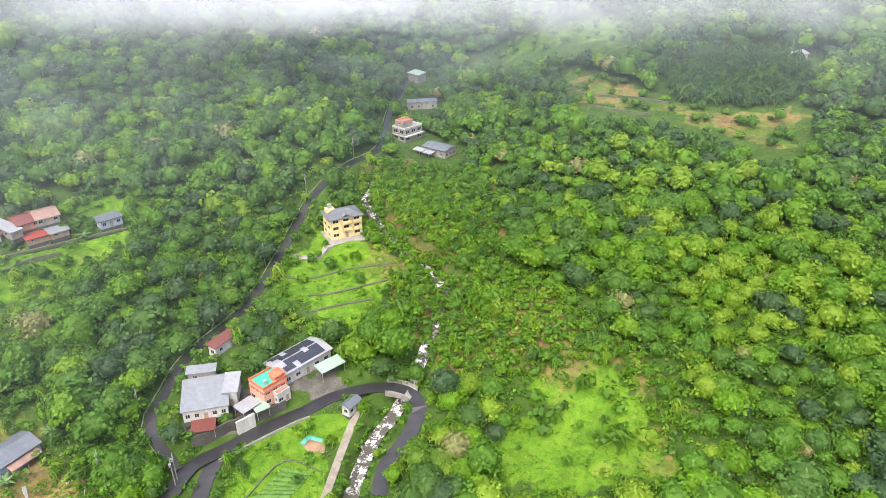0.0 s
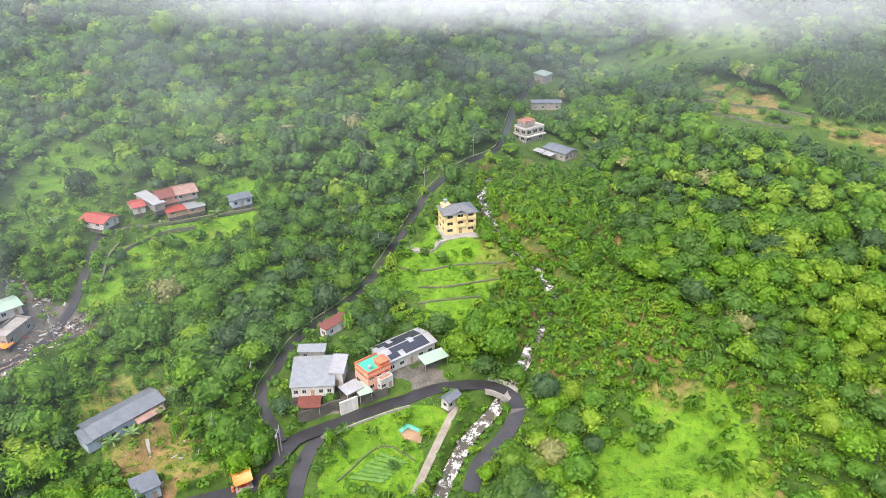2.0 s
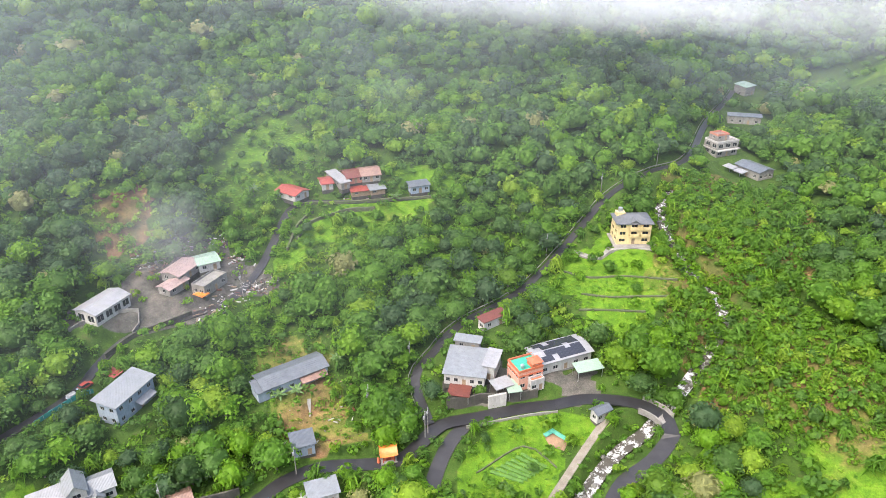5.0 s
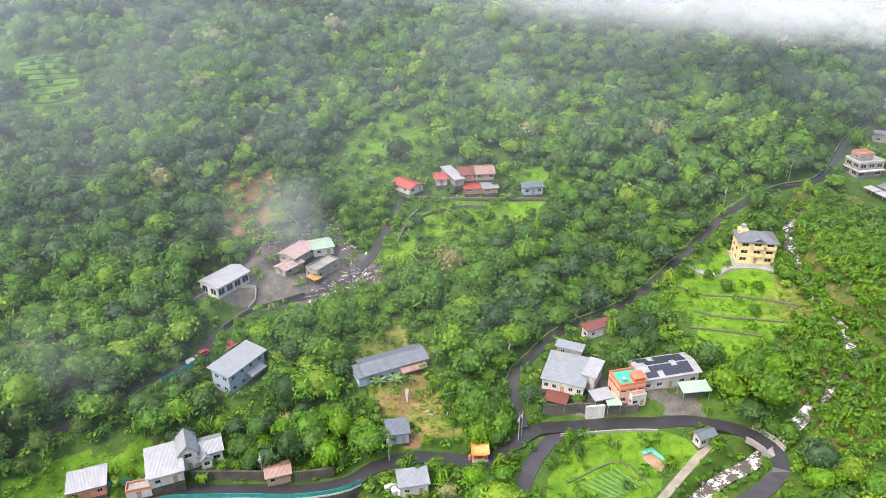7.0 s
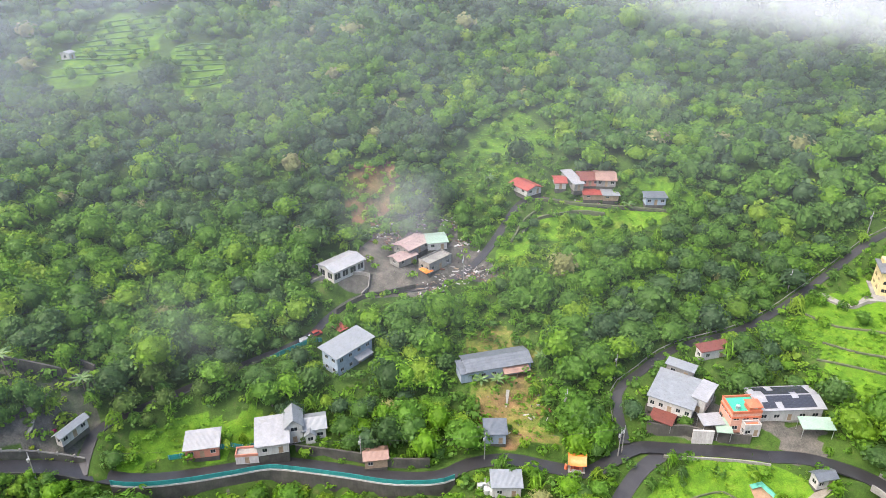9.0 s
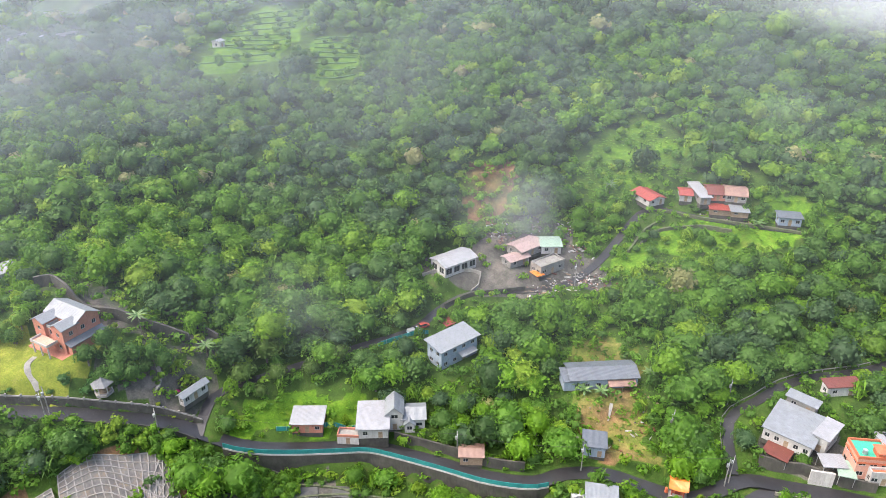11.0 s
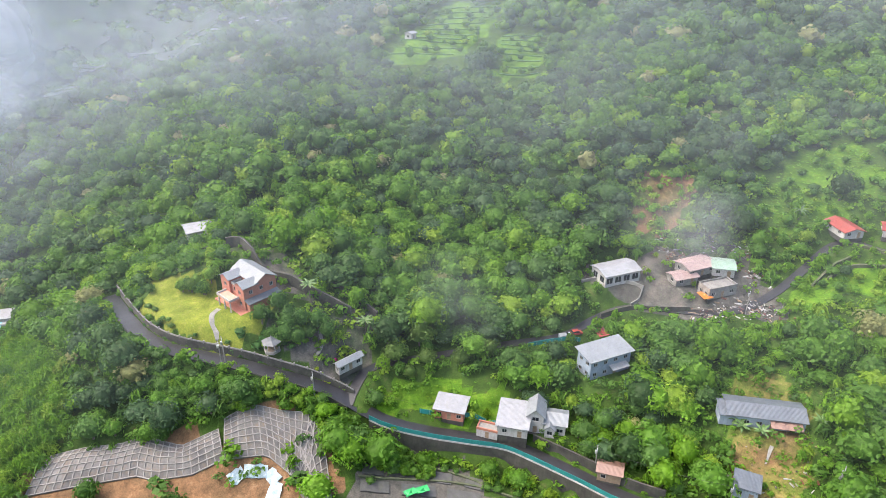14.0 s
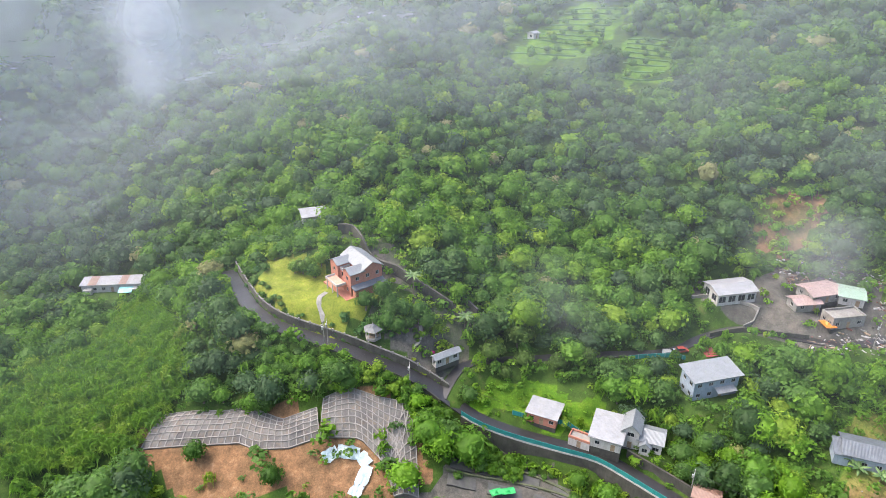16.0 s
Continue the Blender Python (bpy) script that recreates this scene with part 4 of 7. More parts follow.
# the brick villa: a main range, two wings towards the lawn, a porch and a lean-to
b, w, d, eave = site("brick_villa", "brick", "red brick villa with pale grey pitched roofs and porch")
part("podium", Shape().box(-0.6, 0, -1.6, w + 2.6, d + 1.6, 1.75), mat_brick, b, "brick podium with pinkish paving")
block(b, mat_brick, mat_roof_grey, w * 0.2, 0, 0.15, w * 0.6, d, 7.2, "gable", 1.7, 2, 2, 3, (1.1, 1.2), along="y", over=0.45)
for py in (-d * 0.31, d * 0.31):
    block(b, mat_brick, mat_roof_grey, -w * 0.26, py, 0.15, w * 0.42, d * 0.36, 6.9, "gable", 1.1, 2, 1, 1, (1.1, 1.2), door=False, over=0.35, sides="fbl")
block(b, mat_brick, mat_concrete, -w * 0.22, 0, 0.15, w * 0.36, d * 0.26, 5.4, "flat", 0, 2, 1, 1, (1.4, 1.4), door=False, sides="l", trim=mat_white)
part("lean_to_roof", slab_roof(Shape(), w * 0.95, 1.7, 2.6, 3.3, 0.2), mat_roof_dark, b).matrix_basis = pose(0.2, -d / 2 - 0.95, 0.15)
part("lean_to", Shape().box(0.2, -d / 2 - 0.85, 0.15, w * 0.9, 1.5, 2.45), mat_brick, b)
part("porch_roof", Shape().box(-w / 2 - 1.5, -0.5, 3.2, 3.2, 6.5, 0.3).box(-w / 2 - 1.5, -0.5, 3.502, 2.6, 5.9, 0.05), mat_pinkwall, b, "pinkish porch terrace")
part("porch_parapet", Shape().box(-w / 2 - 3.0, -0.5, 3.504, 0.2, 6.5, 0.6).box(-w / 2 - 1.5, -3.65, 3.504, 2.8, 0.2, 0.6).box(-w / 2 - 1.5, 2.65, 3.504, 2.8, 0.2, 0.6), mat_white, b)
col = Shape().tube((0, 0, 0), (0, 0, 3.1), 0.2, 0.17, 10).mesh("column", mat_white)
for py in (-3.4, -0.5, 2.4):
    part("column", col, None, b).matrix_basis = pose(-w / 2 - 2.8, py, 0.12)
# the white cottage, its wing with a porch gable, and a garage
b = house("white_cottage", "whiteB", "white cottage tower with a tall pointed gable", mat_white, mat_roof_grey, "gable", 2.0, 2, 1, 2, (1.8, 1.3), along="y", size=(4.2, 6.2), h=5.6)
b, w, d, eave = site("cottage_wing", "whiteC", "white cottage wing with a small porch gable")
part("plinth", Shape().box(0, 0, -3.2, w - 0.06, d - 0.06, 3.19), mat_darkwall, b)
block(b, mat_white, mat_roof_grey, 0, 0, 0, w, d, eave, "gable", 1.3, 1, 2, 1, (1.7, 1.2), door=False)
block(b, mat_white, mat_roof_grey, -w * 0.18, -d / 2 - 0.7, 0, 2.6, 1.6, 2.8, "gable", 1.1, 1, 1, 1, (1.4, 1.3), along="y", door=False, over=0.3)
house("garage", "garage", "low white garage with a flat roof beside the road", mat_white, mat_concrete, "flat", 0, 1, 1, 1, (2.4, 1.4), size=(5.6, 3.0), h=2.3, trim=mat_brick)
house("bungalow", "grey", "low house under a broad pale grey metal roof", mat_white, mat_roof_grey, "shed", 0.9, 1, 5, 3, (1.2, 1.3))
house("annex", "whitebox", "narrow white annex with a white metal roof", mat_white, mat_roof_white, "shed", 0.5, 1, 1, 2)
house("roadside_shed", "redshed", "narrow shed with a maroon metal roof", mat_white, mat_roof_maroon, "shed", 0.5, 1, 2, 1)
house("lean_to", "smallgrey", "small grey roofed lean-to", mat_concrete, mat_roof_grey, "shed", 0.3, 1, 2, 1)
house("stream_hut", "hutbridge", "small white hut with a dark grey roof", mat_white, mat_roof_dark, "gable", 0.7, 1, 2, 1)
house("white_barn", "whiteA", "white metal roofed barn beside the road", mat_white, mat_roof_white, "shed", 0.8, 1, 2, 2, h=3.1, lift=1.5, deep=4.5)
house("roadside_hut", "hut4", "timber hut with a rusty metal roof", mat_timber, mat_roof_brown, "gable", 0.6, 1, 2, 1)
b = house("long_shed", "bigshed", "long low shed with a slate grey metal roof", mat_bluegrey, mat_roof_dark, "gable", 1.2, 1, 6, 2)
part("lean_to_roof", slab_roof(Shape(), 7.5, 2.0, 2.2, 2.9, 0.1), mat_roof_brown, b, "rusty lean-to roof").matrix_basis = pose(4.6, -4.85, 0)
part("wing_roof", slab_roof(Shape(), 3.6, 5.6, 3.4, 4.1, 0.2), mat_roof_dark, b).matrix_basis = pose(-9.6, -1.2, -0.3)
part("wing_wall", Shape().box(-9.7, -1.2, 0, 3.2, 5.2, 3.1), mat_bluegrey, b)
for px in (1.4, 4.6, 7.8):
    part("post", Shape().tube((px, -5.7, 0), (px, -5.7, 2.25), 0.07), mat_timber, b)
house("cabin", "cabin", "small cabin with a flat slate grey roof", mat_bluegrey, mat_roof_dark, "shed", 0.3, 1, 2, 1)
house("pump_house", "tankhouse", "white pump house with a pale roof", mat_white, mat_roof_grey, "shed", 0.3, 1, 2, 1)
house("open_shed", "shed2", "open-sided shed with a white metal roof", mat_white, mat_roof_white, "gable", 1.0, 1, 4, 2, (2.4, 2.2), door=False)
house("pink_house", "pink1", "low house with a faded pink metal roof", mat_concrete, mat_roof_pink, "gable", 0.8, 1, 3, 2)
house("pink_house", "pink2", "small house with a pink metal roof", mat_concrete, mat_roof_pink, "gable", 0.7, 1, 2, 1)
house("mint_house", "mint", "low house with a pale mint metal roof", mat_white, mat_roof_mint, "gable", 0.7, 1, 2, 2)
house("concrete_house", "concrete", "flat-roofed bare concrete house", mat_concrete, mat_concrete, "flat", 0, 1, 3, 2)
house("blue_grey_house", "blue", "two-storey blue-grey house with a grey metal roof", mat_bluegrey, mat_roof_grey, "shed", 0.7, 2, 4, 2, over=0.8)
part("awning", slab_roof(Shape(), 5.6, 1.9, 2.7, 3.3, 0.1), mat_roof_white, bpy.data.objects["blue_grey_house"], "white porch awning").matrix_basis = pose(2.4, -4.15, 0)
house("red_roofed_house", "red", "low house with a bright red metal roof", mat_white, mat_roof_red, "gable", 1.0, 1, 2, 2, along="y", lift=-0.5)
house("red_roofed_hut", "smallred", "small hut with a red metal roof", mat_white, mat_roof_red, "gable", 0.7, 1, 1, 1, lift=-0.5)
house("row_house", "white", "narrow row house with a white metal roof", mat_concrete, mat_roof_white, "shed", 0.8, 1, 1, 2, lift=-0.5)
house("row_house", "brown", "row house with a weathered maroon sheet roof", mat_brick, mat_roof_maroon, "gable", 1.2, 1, 3, 2, lift=-0.5)
house("row_house", "greyrow", "row house with a brownish grey tiled roof", mat_concrete, mat_roof_brown, "gable", 1.2, 1, 3, 2, lift=-0.5)
house("front_shed", "frontred", "low shed with a red metal roof", mat_timber, mat_roof_red, "shed", 0.3, 1, 2, 1, lift=-0.5)
house("front_shed", "frontgrey", "low shed with a grey metal roof", mat_timber, mat_roof_grey, "shed", 0.3, 1, 2, 1, lift=-0.5)
house("dark_hut", "darkhut", "low hut with a dark roof and bluish walls", mat_bluegrey, mat_roof_dark, "shed", 0.4, 1, 3, 1, lift=-0.5)
house("garden_shed", "shed3", "brick shed with a white metal roof", mat_brick, mat_roof_white, "shed", 0.4, 1, 3, 2)
house("gatehouse", "gatehouse", "white gatehouse with a grey tiled roof", mat_white, mat_roof_grey, "gable", 0.6, 1, 3, 1)
house("hill_cottage", "whitehut", "white cottage with a white metal roof among trees", mat_white, mat_roof_white, "gable", 1.2, 1, 2, 2, size=(8.4, 7.4))
b = house("long_house", "longwhite", "long white house with a flat pale roof", mat_white, mat_roof_white, "shed", 0.4, 1, 7, 1)
part("awning", slab_roof(Shape(), 4.6, 3.0, 2.0, 2.6, 0.1), surface("turquoise_sheet", (0.2, 0.5, 0.48), (0.3, 0.6, 0.58), 0.6, 3.0, 0.5), b, "turquoise porch awning").matrix_basis = pose(5.2, -4.4, -0.6)
for px, pw in ((-6.8, 2.2), (3.9, 1.8)):
    part("roof_sheet", slab_roof(Shape(), pw, 5.3, 3.45, 3.83, 0.4, 0.06), mat_roof_brown, b, "rusty roofing sheet").matrix_basis = pose(px, 0, -0.05)
for px in (-8.2, 7.6):
    part("porch", Shape().box(px, -3.5, -0.6, 2.8, 1.8, 2.6), mat_white, b)
house("far_barn", "far3", "low barn with a dark roof and white patches", mat_concrete, mat_roof_dark, "gable", 1.0, 1, 3, 3, size=(12, 8))
for px, py, pw in ((-6.5, -6.0, 5.0), (-1.0, -6.4, 4.5)):
    part("canopy_sheet", slab_roof(Shape(), pw, 3.2, 2.2, 2.6, 0.1), mat_roof_white, bpy.data.objects["far_barn"], "white canopy sheet").matrix_basis = pose(px, py, 0)
    part("post", Shape().tube((px, py, -0.5), (px, py, 2.3), 0.09), mat_steel, bpy.data.objects["far_barn"])
b = house("far_house", "far2", "two-storey grey house with a white floor band and stepped top", mat_concrete, mat_concrete, "flat", 0, 2, 3, 2, (2.4, 1.6), h=6.0, size=(11, 8), trim=mat_white)
for k in (3.0,):
    part("floor_band", Shape().box(0, -0.5, k - 0.2, 11.6, 9.4, 0.45), mat_white, b, "white floor band")
block(b, mat_concrete, mat_roof_brown, -1, 1, 6.2, 6, 5, 2.2, "flat", 0, 1, 2, 1, trim=mat_brick)
house("far_shelter", "far1b", "long low shelter with a dark roof", mat_concrete, mat_roof_dark, "gable", 0.8, 1, 4, 1, size=(15, 6))
house("far_pavilion", "far1", "tall shed with a pale mint metal roof", mat_concrete, mat_roof_mint, "shed", 1.0, 1, 2, 1, size=(9, 7))
house("field_hut", "hillhut", "small white hut at the edge of the tea field", mat_white, mat_roof_white, "gable", 0.6, 1, 1, 1, size=(4.0, 4.2))
house("hill_barn", "farright", "white metal roofed barn on the upper slope", mat_white, mat_roof_white, "gable", 1.0, 1, 3, 1, size=(13, 6))


# ---- walls, rails and smaller things ----
def offset(line, side):
    """The line moved sideways; plus is uphill, away from the valley's middle."""
    p = np.array(line, float)
    t = np.gradient(p, axis=0)
    t /= np.linalg.norm(t, axis=1)[:, None]
    n = np.stack([-t[:, 1], t[:, 0]], -1)
    n *= np.sign((n * p).sum(1))[:, None]
    return [tuple(q) for q in p + n * side]


def stretch(name, a0, a1):
    """The part of a road between two bearings, with its levels."""
    w, line, lz = LINES[name]
    k = [i for i, (x, y) in enumerate(line) if a0 < math.degrees(math.atan2(-x, y)) < a1]
    return [line[i] for i in k], [float(lz[i]) for i in k]


def upright(line, bottoms, tops, thick):
    """A standing wall along a line with a bottom and a top for each corner."""
    p = np.array(line, float)
    t = np.gradient(p, axis=0)
    t /= np.linalg.norm(t, axis=1)[:, None]
    n = np.stack([-t[:, 1], t[:, 0]], -1) * thick / 2
    m = len(p)
    v = [(*q, z) for q, z in zip(p + n, bottoms)] + [(*q, z) for q, z in zip(p - n, bottoms)] + [(*q, z) for q, z in zip(p + n, tops)] + [(*q, z) for q, z in zip(p - n, tops)]
    f = []
    for k in range(m - 1):
        f += [(k, k + 1, 2 * m + k + 1, 2 * m + k), (m + k + 1, m + k, 3 * m + k, 3 * m + k + 1), (2 * m + k, 2 * m + k + 1, 3 * m + k + 1, 3 * m + k)]
    f += [(m, 0, 2 * m, 3 * m), (m - 1, 2 * m - 1, 4 * m - 1, 3 * m - 1)]
    return Shape().add(v, f)


def wall_on(line, tall, thick, mat, label, sink=0.6, step=3.0, name="retaining_wall"):
    p = smooth_line(line, step)
    z = height(np.array([c[0] for c in p]), np.array([c[1] for c in p]))
    return solid(name, upright(p, z - sink, z + tall, thick), mat, label, "wall", "structure")


def posts_along(parent, name, line, z, every, size, tall, mat):
    p = np.array(line)
    s = np.concatenate([[0], np.cumsum(np.linalg.norm(np.diff(p, axis=0), axis=1))])
    me = Shape().box(0, 0, 0, size, size, tall).mesh(name, mat)
    for d in np.arange(0.2, s[-1], every):
        ob = new(name, me)
        ob.parent = parent
        ob.matrix_basis = pose(float(np.interp(d, s, p[:, 0])), float(np.interp(d, s, p[:, 1])), float(np.interp(d, s, z)), 0, 0, 0)


# the village road: dark retaining wall below, teal mesh rail on a white kerb
line, lz = stretch("village_road", 44.5, 79)
edge, lz = offset(line, -2.5), np.array(lz)
solid("retaining_wall", upright(edge, lz - 8.0, lz - 0.05, 0.5), mat_darkwall, "tall dark water-stained concrete retaining wall below the road", "wall", "structure")
rail = thing("road_rail", 0, 0, 0, 0, "teal mesh railing on a white kerb along the road", "railing")
part("kerb", upright(edge, lz - 0.05, lz + 0.4, 0.3), mat_white, rail, "white painted concrete kerb")
part("mesh", upright(edge, lz + 0.404, lz + 1.75, 0.08), mat_teal, rail)
posts_along(rail, "post", offset(line, -2.62), lz + 0.3, 2.4, 0.1, 1.5, mat_teal)
line, lz = stretch("village_road", 47, 63)
lz = np.array(lz)
solid("retaining_wall", upright(offset(line, 3.5), lz - 0.6, lz + 3.1, 0.5), mat_darkwall, "mossy concrete wall on the uphill side of the road", "wall", "structure")
line, lz = stretch("village_road", 63.5, 75)
fence = thing("garden_fence", 0, 0, 0, 0, "teal mesh garden fence on the bank beside the road", "fence")
fl = offset(line, 5.2)
fz = height(np.array([c[0] for c in fl]), np.array([c[1] for c in fl]))
part("mesh", upright(fl, fz - 0.1, fz + 1.4, 0.07), mat_teal, fence)
posts_along(fence, "post", fl, fz - 0.1, 2.5, 0.1, 1.65, mat_steel)
# the villa's boundary wall with its white posts
line, lz = stretch("village_road", 80.5, 101)
lz = np.array(lz)
wall = thing("boundary_wall", 0, 0, 0, 0, "dark garden wall with white capped posts beside the road", "wall")
bl = offset(line, 2.6)
behind = offset(line, 6.4)
top = np.maximum(lz + 0.8, np.minimum(lz + 2.3, height(np.array([c[0] for c in behind]), np.array([c[1] for c in behind])) + 0.2))
for _ in range(3):
    top = np.concatenate([top[:1], (top[:-2] + 2 * top[1:-1] + top[2:]) / 4, top[-1:]])
part("base", upright(bl, lz - 0.8, top, 0.45), mat_darkwall, wall)
part("coping", upright(bl, top + 0.004, top + 0.35, 0.22), mat_concrete, wall)
posts_along(wall, "post", bl, top - 0.2, 3.4, 0.4, 0.9, mat_concrete)
solid("retaining_wall", upright(offset(line, -2.4), lz - 1.5, lz + 0.2, 0.3), mat_darkwall, "low dark concrete kerb wall along the road's edge", "wall", "structure")
wall_on(SPOTS["villa_back_wall"], 3.6, 0.6, mat_darkwall, "dark stone retaining wall behind the villa")
wall_on(SPOTS["villa_upper_wall"], 2.4, 0.6, mat_darkwall, "dark retaining wall on the bank behind the villa")
wall_on(SPOTS["villa_left_wall"], 1.6, 0.5, mat_darkwall, "dark stone wall round the villa's garden")
wall_on(SPOTS["retaining_lower"], 3.2, 0.5, mat_darkwall, "stained concrete wall below the houses")
wall_on(SPOTS["white_wall"], 4.2, 0.6, mat_white, "tall whitewashed retaining wall with dark stains", 1.5)
for k in ("meadow_steps_a", "meadow_steps_b", "meadow_steps_c"):
    wall_on(SPOTS[k], 0.45, 0.6, mat_moss, "low mossy stone step across the meadow", name="terrace_wall")
for k in ("terrace_wall_a", "terrace_wall_b", "terrace_wall_c", "slope_terr", "slope_terr_b", "slope_terr_c"):
    wall_on(SPOTS[k], 1.0, 0.7, mat_moss, "dry stone terrace wall overgrown with moss", name="terrace_wall")
wall_on(SPOTS["track_wall"], 1.6, 0.5, mat_darkwall, "dark concrete wall along the upper road")
wall_on(SPOTS["yard_wall"], 1.1, 0.35, mat_concrete, "pale concrete yard wall")
wall_on(SPOTS["bed_wall"], 0.4, 0.35, mat_moss, "low stone wall between vegetable plots")
for k in ("lot_wall_a", "lot_wall_b"):
    wall_on(SPOTS[k], 0.6, 0.5, mat_moss, "low mossy stone wall between the garden plots")
p = smooth_line(SPOTS["yellow_drive"], 2.0)
solid("driveway", ribbon(p, height(np.array([c[0] for c in p]), np.array([c[1] for c in p])), 1.5, 1.5, 0.25, 1.2), mat_concrete, "pale curved concrete drive to the yellow villa", "driveway", "structure")
p = smooth_line(SPOTS["court_path"], 2.0)
solid("garden_path", ribbon(p, height(np.array([c[0] for c in p]), np.array([c[1] for c in p])), 0.6, 0.6, 0.12), mat_concrete, "stepped grey garden path", "path", "structure")

p = smooth_line(SPOTS["villa_walk"], 1.5)
solid("garden_path", ribbon(p, height(np.array([c[0] for c in p]), np.array([c[1] for c in p])), 0.7, 0.7, 0.12), mat_concrete, "curved pale stone path across the lawn", "path", "structure")
fl = smooth_line(SPOTS["fence_upper"], 2.5)
fz = height(np.array([c[0] for c in fl]), np.array([c[1] for c in fl]))
fence = thing("road_rail", 0, 0, 0, 0, "teal mesh railing along the upper road", "railing")
part("mesh", upright(fl, fz + 0.1, fz + 1.5, 0.07), mat_teal, fence)
posts_along(fence, "post", fl, fz - 0.1, 2.5, 0.1, 1.65, mat_steel)

mat_mulch = surface("grey_mulch_film", (0.045, 0.045, 0.045), (0.09, 0.088, 0.085), 0.6, 4.0, 0.6, stain=(0.06, 0.08, 0.03))
beds = SPOTS["lot_beds"]
for (ax, ay), (bx, by) in zip(beds[::2], beds[1::2]):
    q = [(ax + (bx - ax) * t_, ay + (by - ay) * t_) for t_ in np.linspace(0, 1, 6)]
    z = height(np.array([c[0] for c in q]), np.array([c[1] for c in q]))
    solid("planting_bed", upright(q, z - 0.3, z + 0.35, 3.6), mat_mulch, "raised garden bed under dull grey mulch film", "garden bed", group="planting beds")

# ---- slope lattices: cast ribs over rough sprayed concrete ----
def resample(line, n):
    p = np.array(line, float)
    s = np.concatenate([[0], np.cumsum(np.linalg.norm(np.diff(p, axis=0), axis=1))])
    q = np.linspace(0, s[-1], n)
    return np.stack([np.interp(q, s, p[:, 0]), np.interp(q, s, p[:, 1])], -1)


def lattice(foot, top, cols, rows, label):
    a, b = resample(foot, cols + 1), resample(top, cols + 1)
    t = np.linspace(0, 1, rows + 1)[:, None, None]
    P = a[None] * (1 - t) + b[None] * t
    P[1:-1, 1:-1] += np.random.default_rng(cols).uniform(-0.13, 0.13, P[1:-1, 1:-1].shape)
    lift = 0.35 + 1.2 * np.sin(np.linspace(0, math.pi, rows + 1))[:, None]
    Z = height(P[..., 0], P[..., 1]) + lift
    base = thing("slope_lattice", 0, 0, 0, 0, label, "retaining wall")
    v = [(P[i, j, 0], P[i, j, 1], Z[i, j]) for i in range(rows + 1) for j in range(cols + 1)]
    n = len(v)
    f = [(i * (cols + 1) + j, i * (cols + 1) + j + 1, (i + 1) * (cols + 1) + j + 1, (i + 1) * (cols + 1) + j) for i in range(rows) for j in range(cols)]
    edge_ = [j for j in range(cols + 1)] + [i * (cols + 1) + cols for i in range(1, rows + 1)] + [rows * (cols + 1) + j for j in range(cols - 1, -1, -1)] + [i * (cols + 1) for i in range(rows - 1, 0, -1)]
    v += [(x, y, z - 2.0) for x, y, z in v]
    f += [(edge_[k], edge_[k - 1], edge_[k - 1] + n, edge_[k] + n) for k in range(len(edge_))]
    part("backing", Shape().add(v, f), mat_shotcrete, base, "rough grey sprayed concrete")
    def beam(pts, size):
        s = Shape()
        for p, q in zip(pts, pts[1:]):
            d = Vector(q) - Vector(p)
            s.tube(Vector(p) - d * 0.02, Vector(q) + d * 0.02, size, size, 4)
        return s
    for j in range(cols + 1):
        part("rib", beam([(P[i, j, 0], P[i, j, 1], Z[i, j] + 0.06) for i in range(rows + 1)], 0.17), mat_rib, base)
    for i in range(rows + 1):
        part("rib", beam([(P[i, j, 0], P[i, j, 1], Z[i, j] + 0.07) for j in range(cols + 1)], 0.17), mat_rib, base)


mat_shotcrete = surface("sprayed_concrete", (0.08, 0.077, 0.075), (0.17, 0.16, 0.15), 0.25, 1.6, 0.9, bump=0.1, stain=(0.22, 0.15, 0.085))
mat_rib = surface("cast_concrete", (0.18, 0.17, 0.16), (0.28, 0.265, 0.25), 0.35, 2.5, 0.85, stain=(0.17, 0.13, 0.09))
lattice(SPOTS["lattice_left_foot"], SPOTS["lattice_left_top"], 24, 6, "grey concrete lattice holding the cut slope")
lattice(SPOTS["lattice_right_foot"], SPOTS["lattice_right_top"], 14, 8, "pale concrete lattice holding the cut slope")
lattice(SPOTS["lattice_end_foot"], SPOTS["lattice_end_top"], 9, 5, "pale concrete lattice at the end of the cut slope")
mat_tarp = surface("pale_tarpaulin", (0.25, 0.36, 0.4), (0.42, 0.48, 0.5), 0.6, 3.0, 0.5)
rg = np.random.default_rng(3)
for (ax, ay), (bx, by) in zip(SPOTS["tarps"], SPOTS["tarps"][1:]):
    s, m = Shape(), 7
    d = np.array([bx - ax, by - ay])
    nn = np.array([-d[1], d[0]]) / np.linalg.norm(d) * 1.5
    pts = [np.array([ax, ay]) + d * i / (m - 1) + nn * (j / (m - 1) - 0.5) * 2 * rg.uniform(0.8, 1.15) for j in range(m) for i in range(m)]
    zz = height(np.array([q[0] for q in pts]), np.array([q[1] for q in pts])) + 0.25 + rg.uniform(0, 0.35, m * m)
    v = [(*q, z) for q, z in zip(pts, zz)]
    f = [(j * m + i, j * m + i + 1, (j + 1) * m + i + 1, (j + 1) * m + i) for j in range(m - 1) for i in range(m - 1)]
    s.add(v, f).add([(x, y, z - 0.04) for x, y, z in v], [q[::-1] for q in f])
    solid("tarpaulin", s, mat_tarp, "crumpled pale blue and white tarpaulin on bare earth", "tarpaulin", group="tarpaulins")

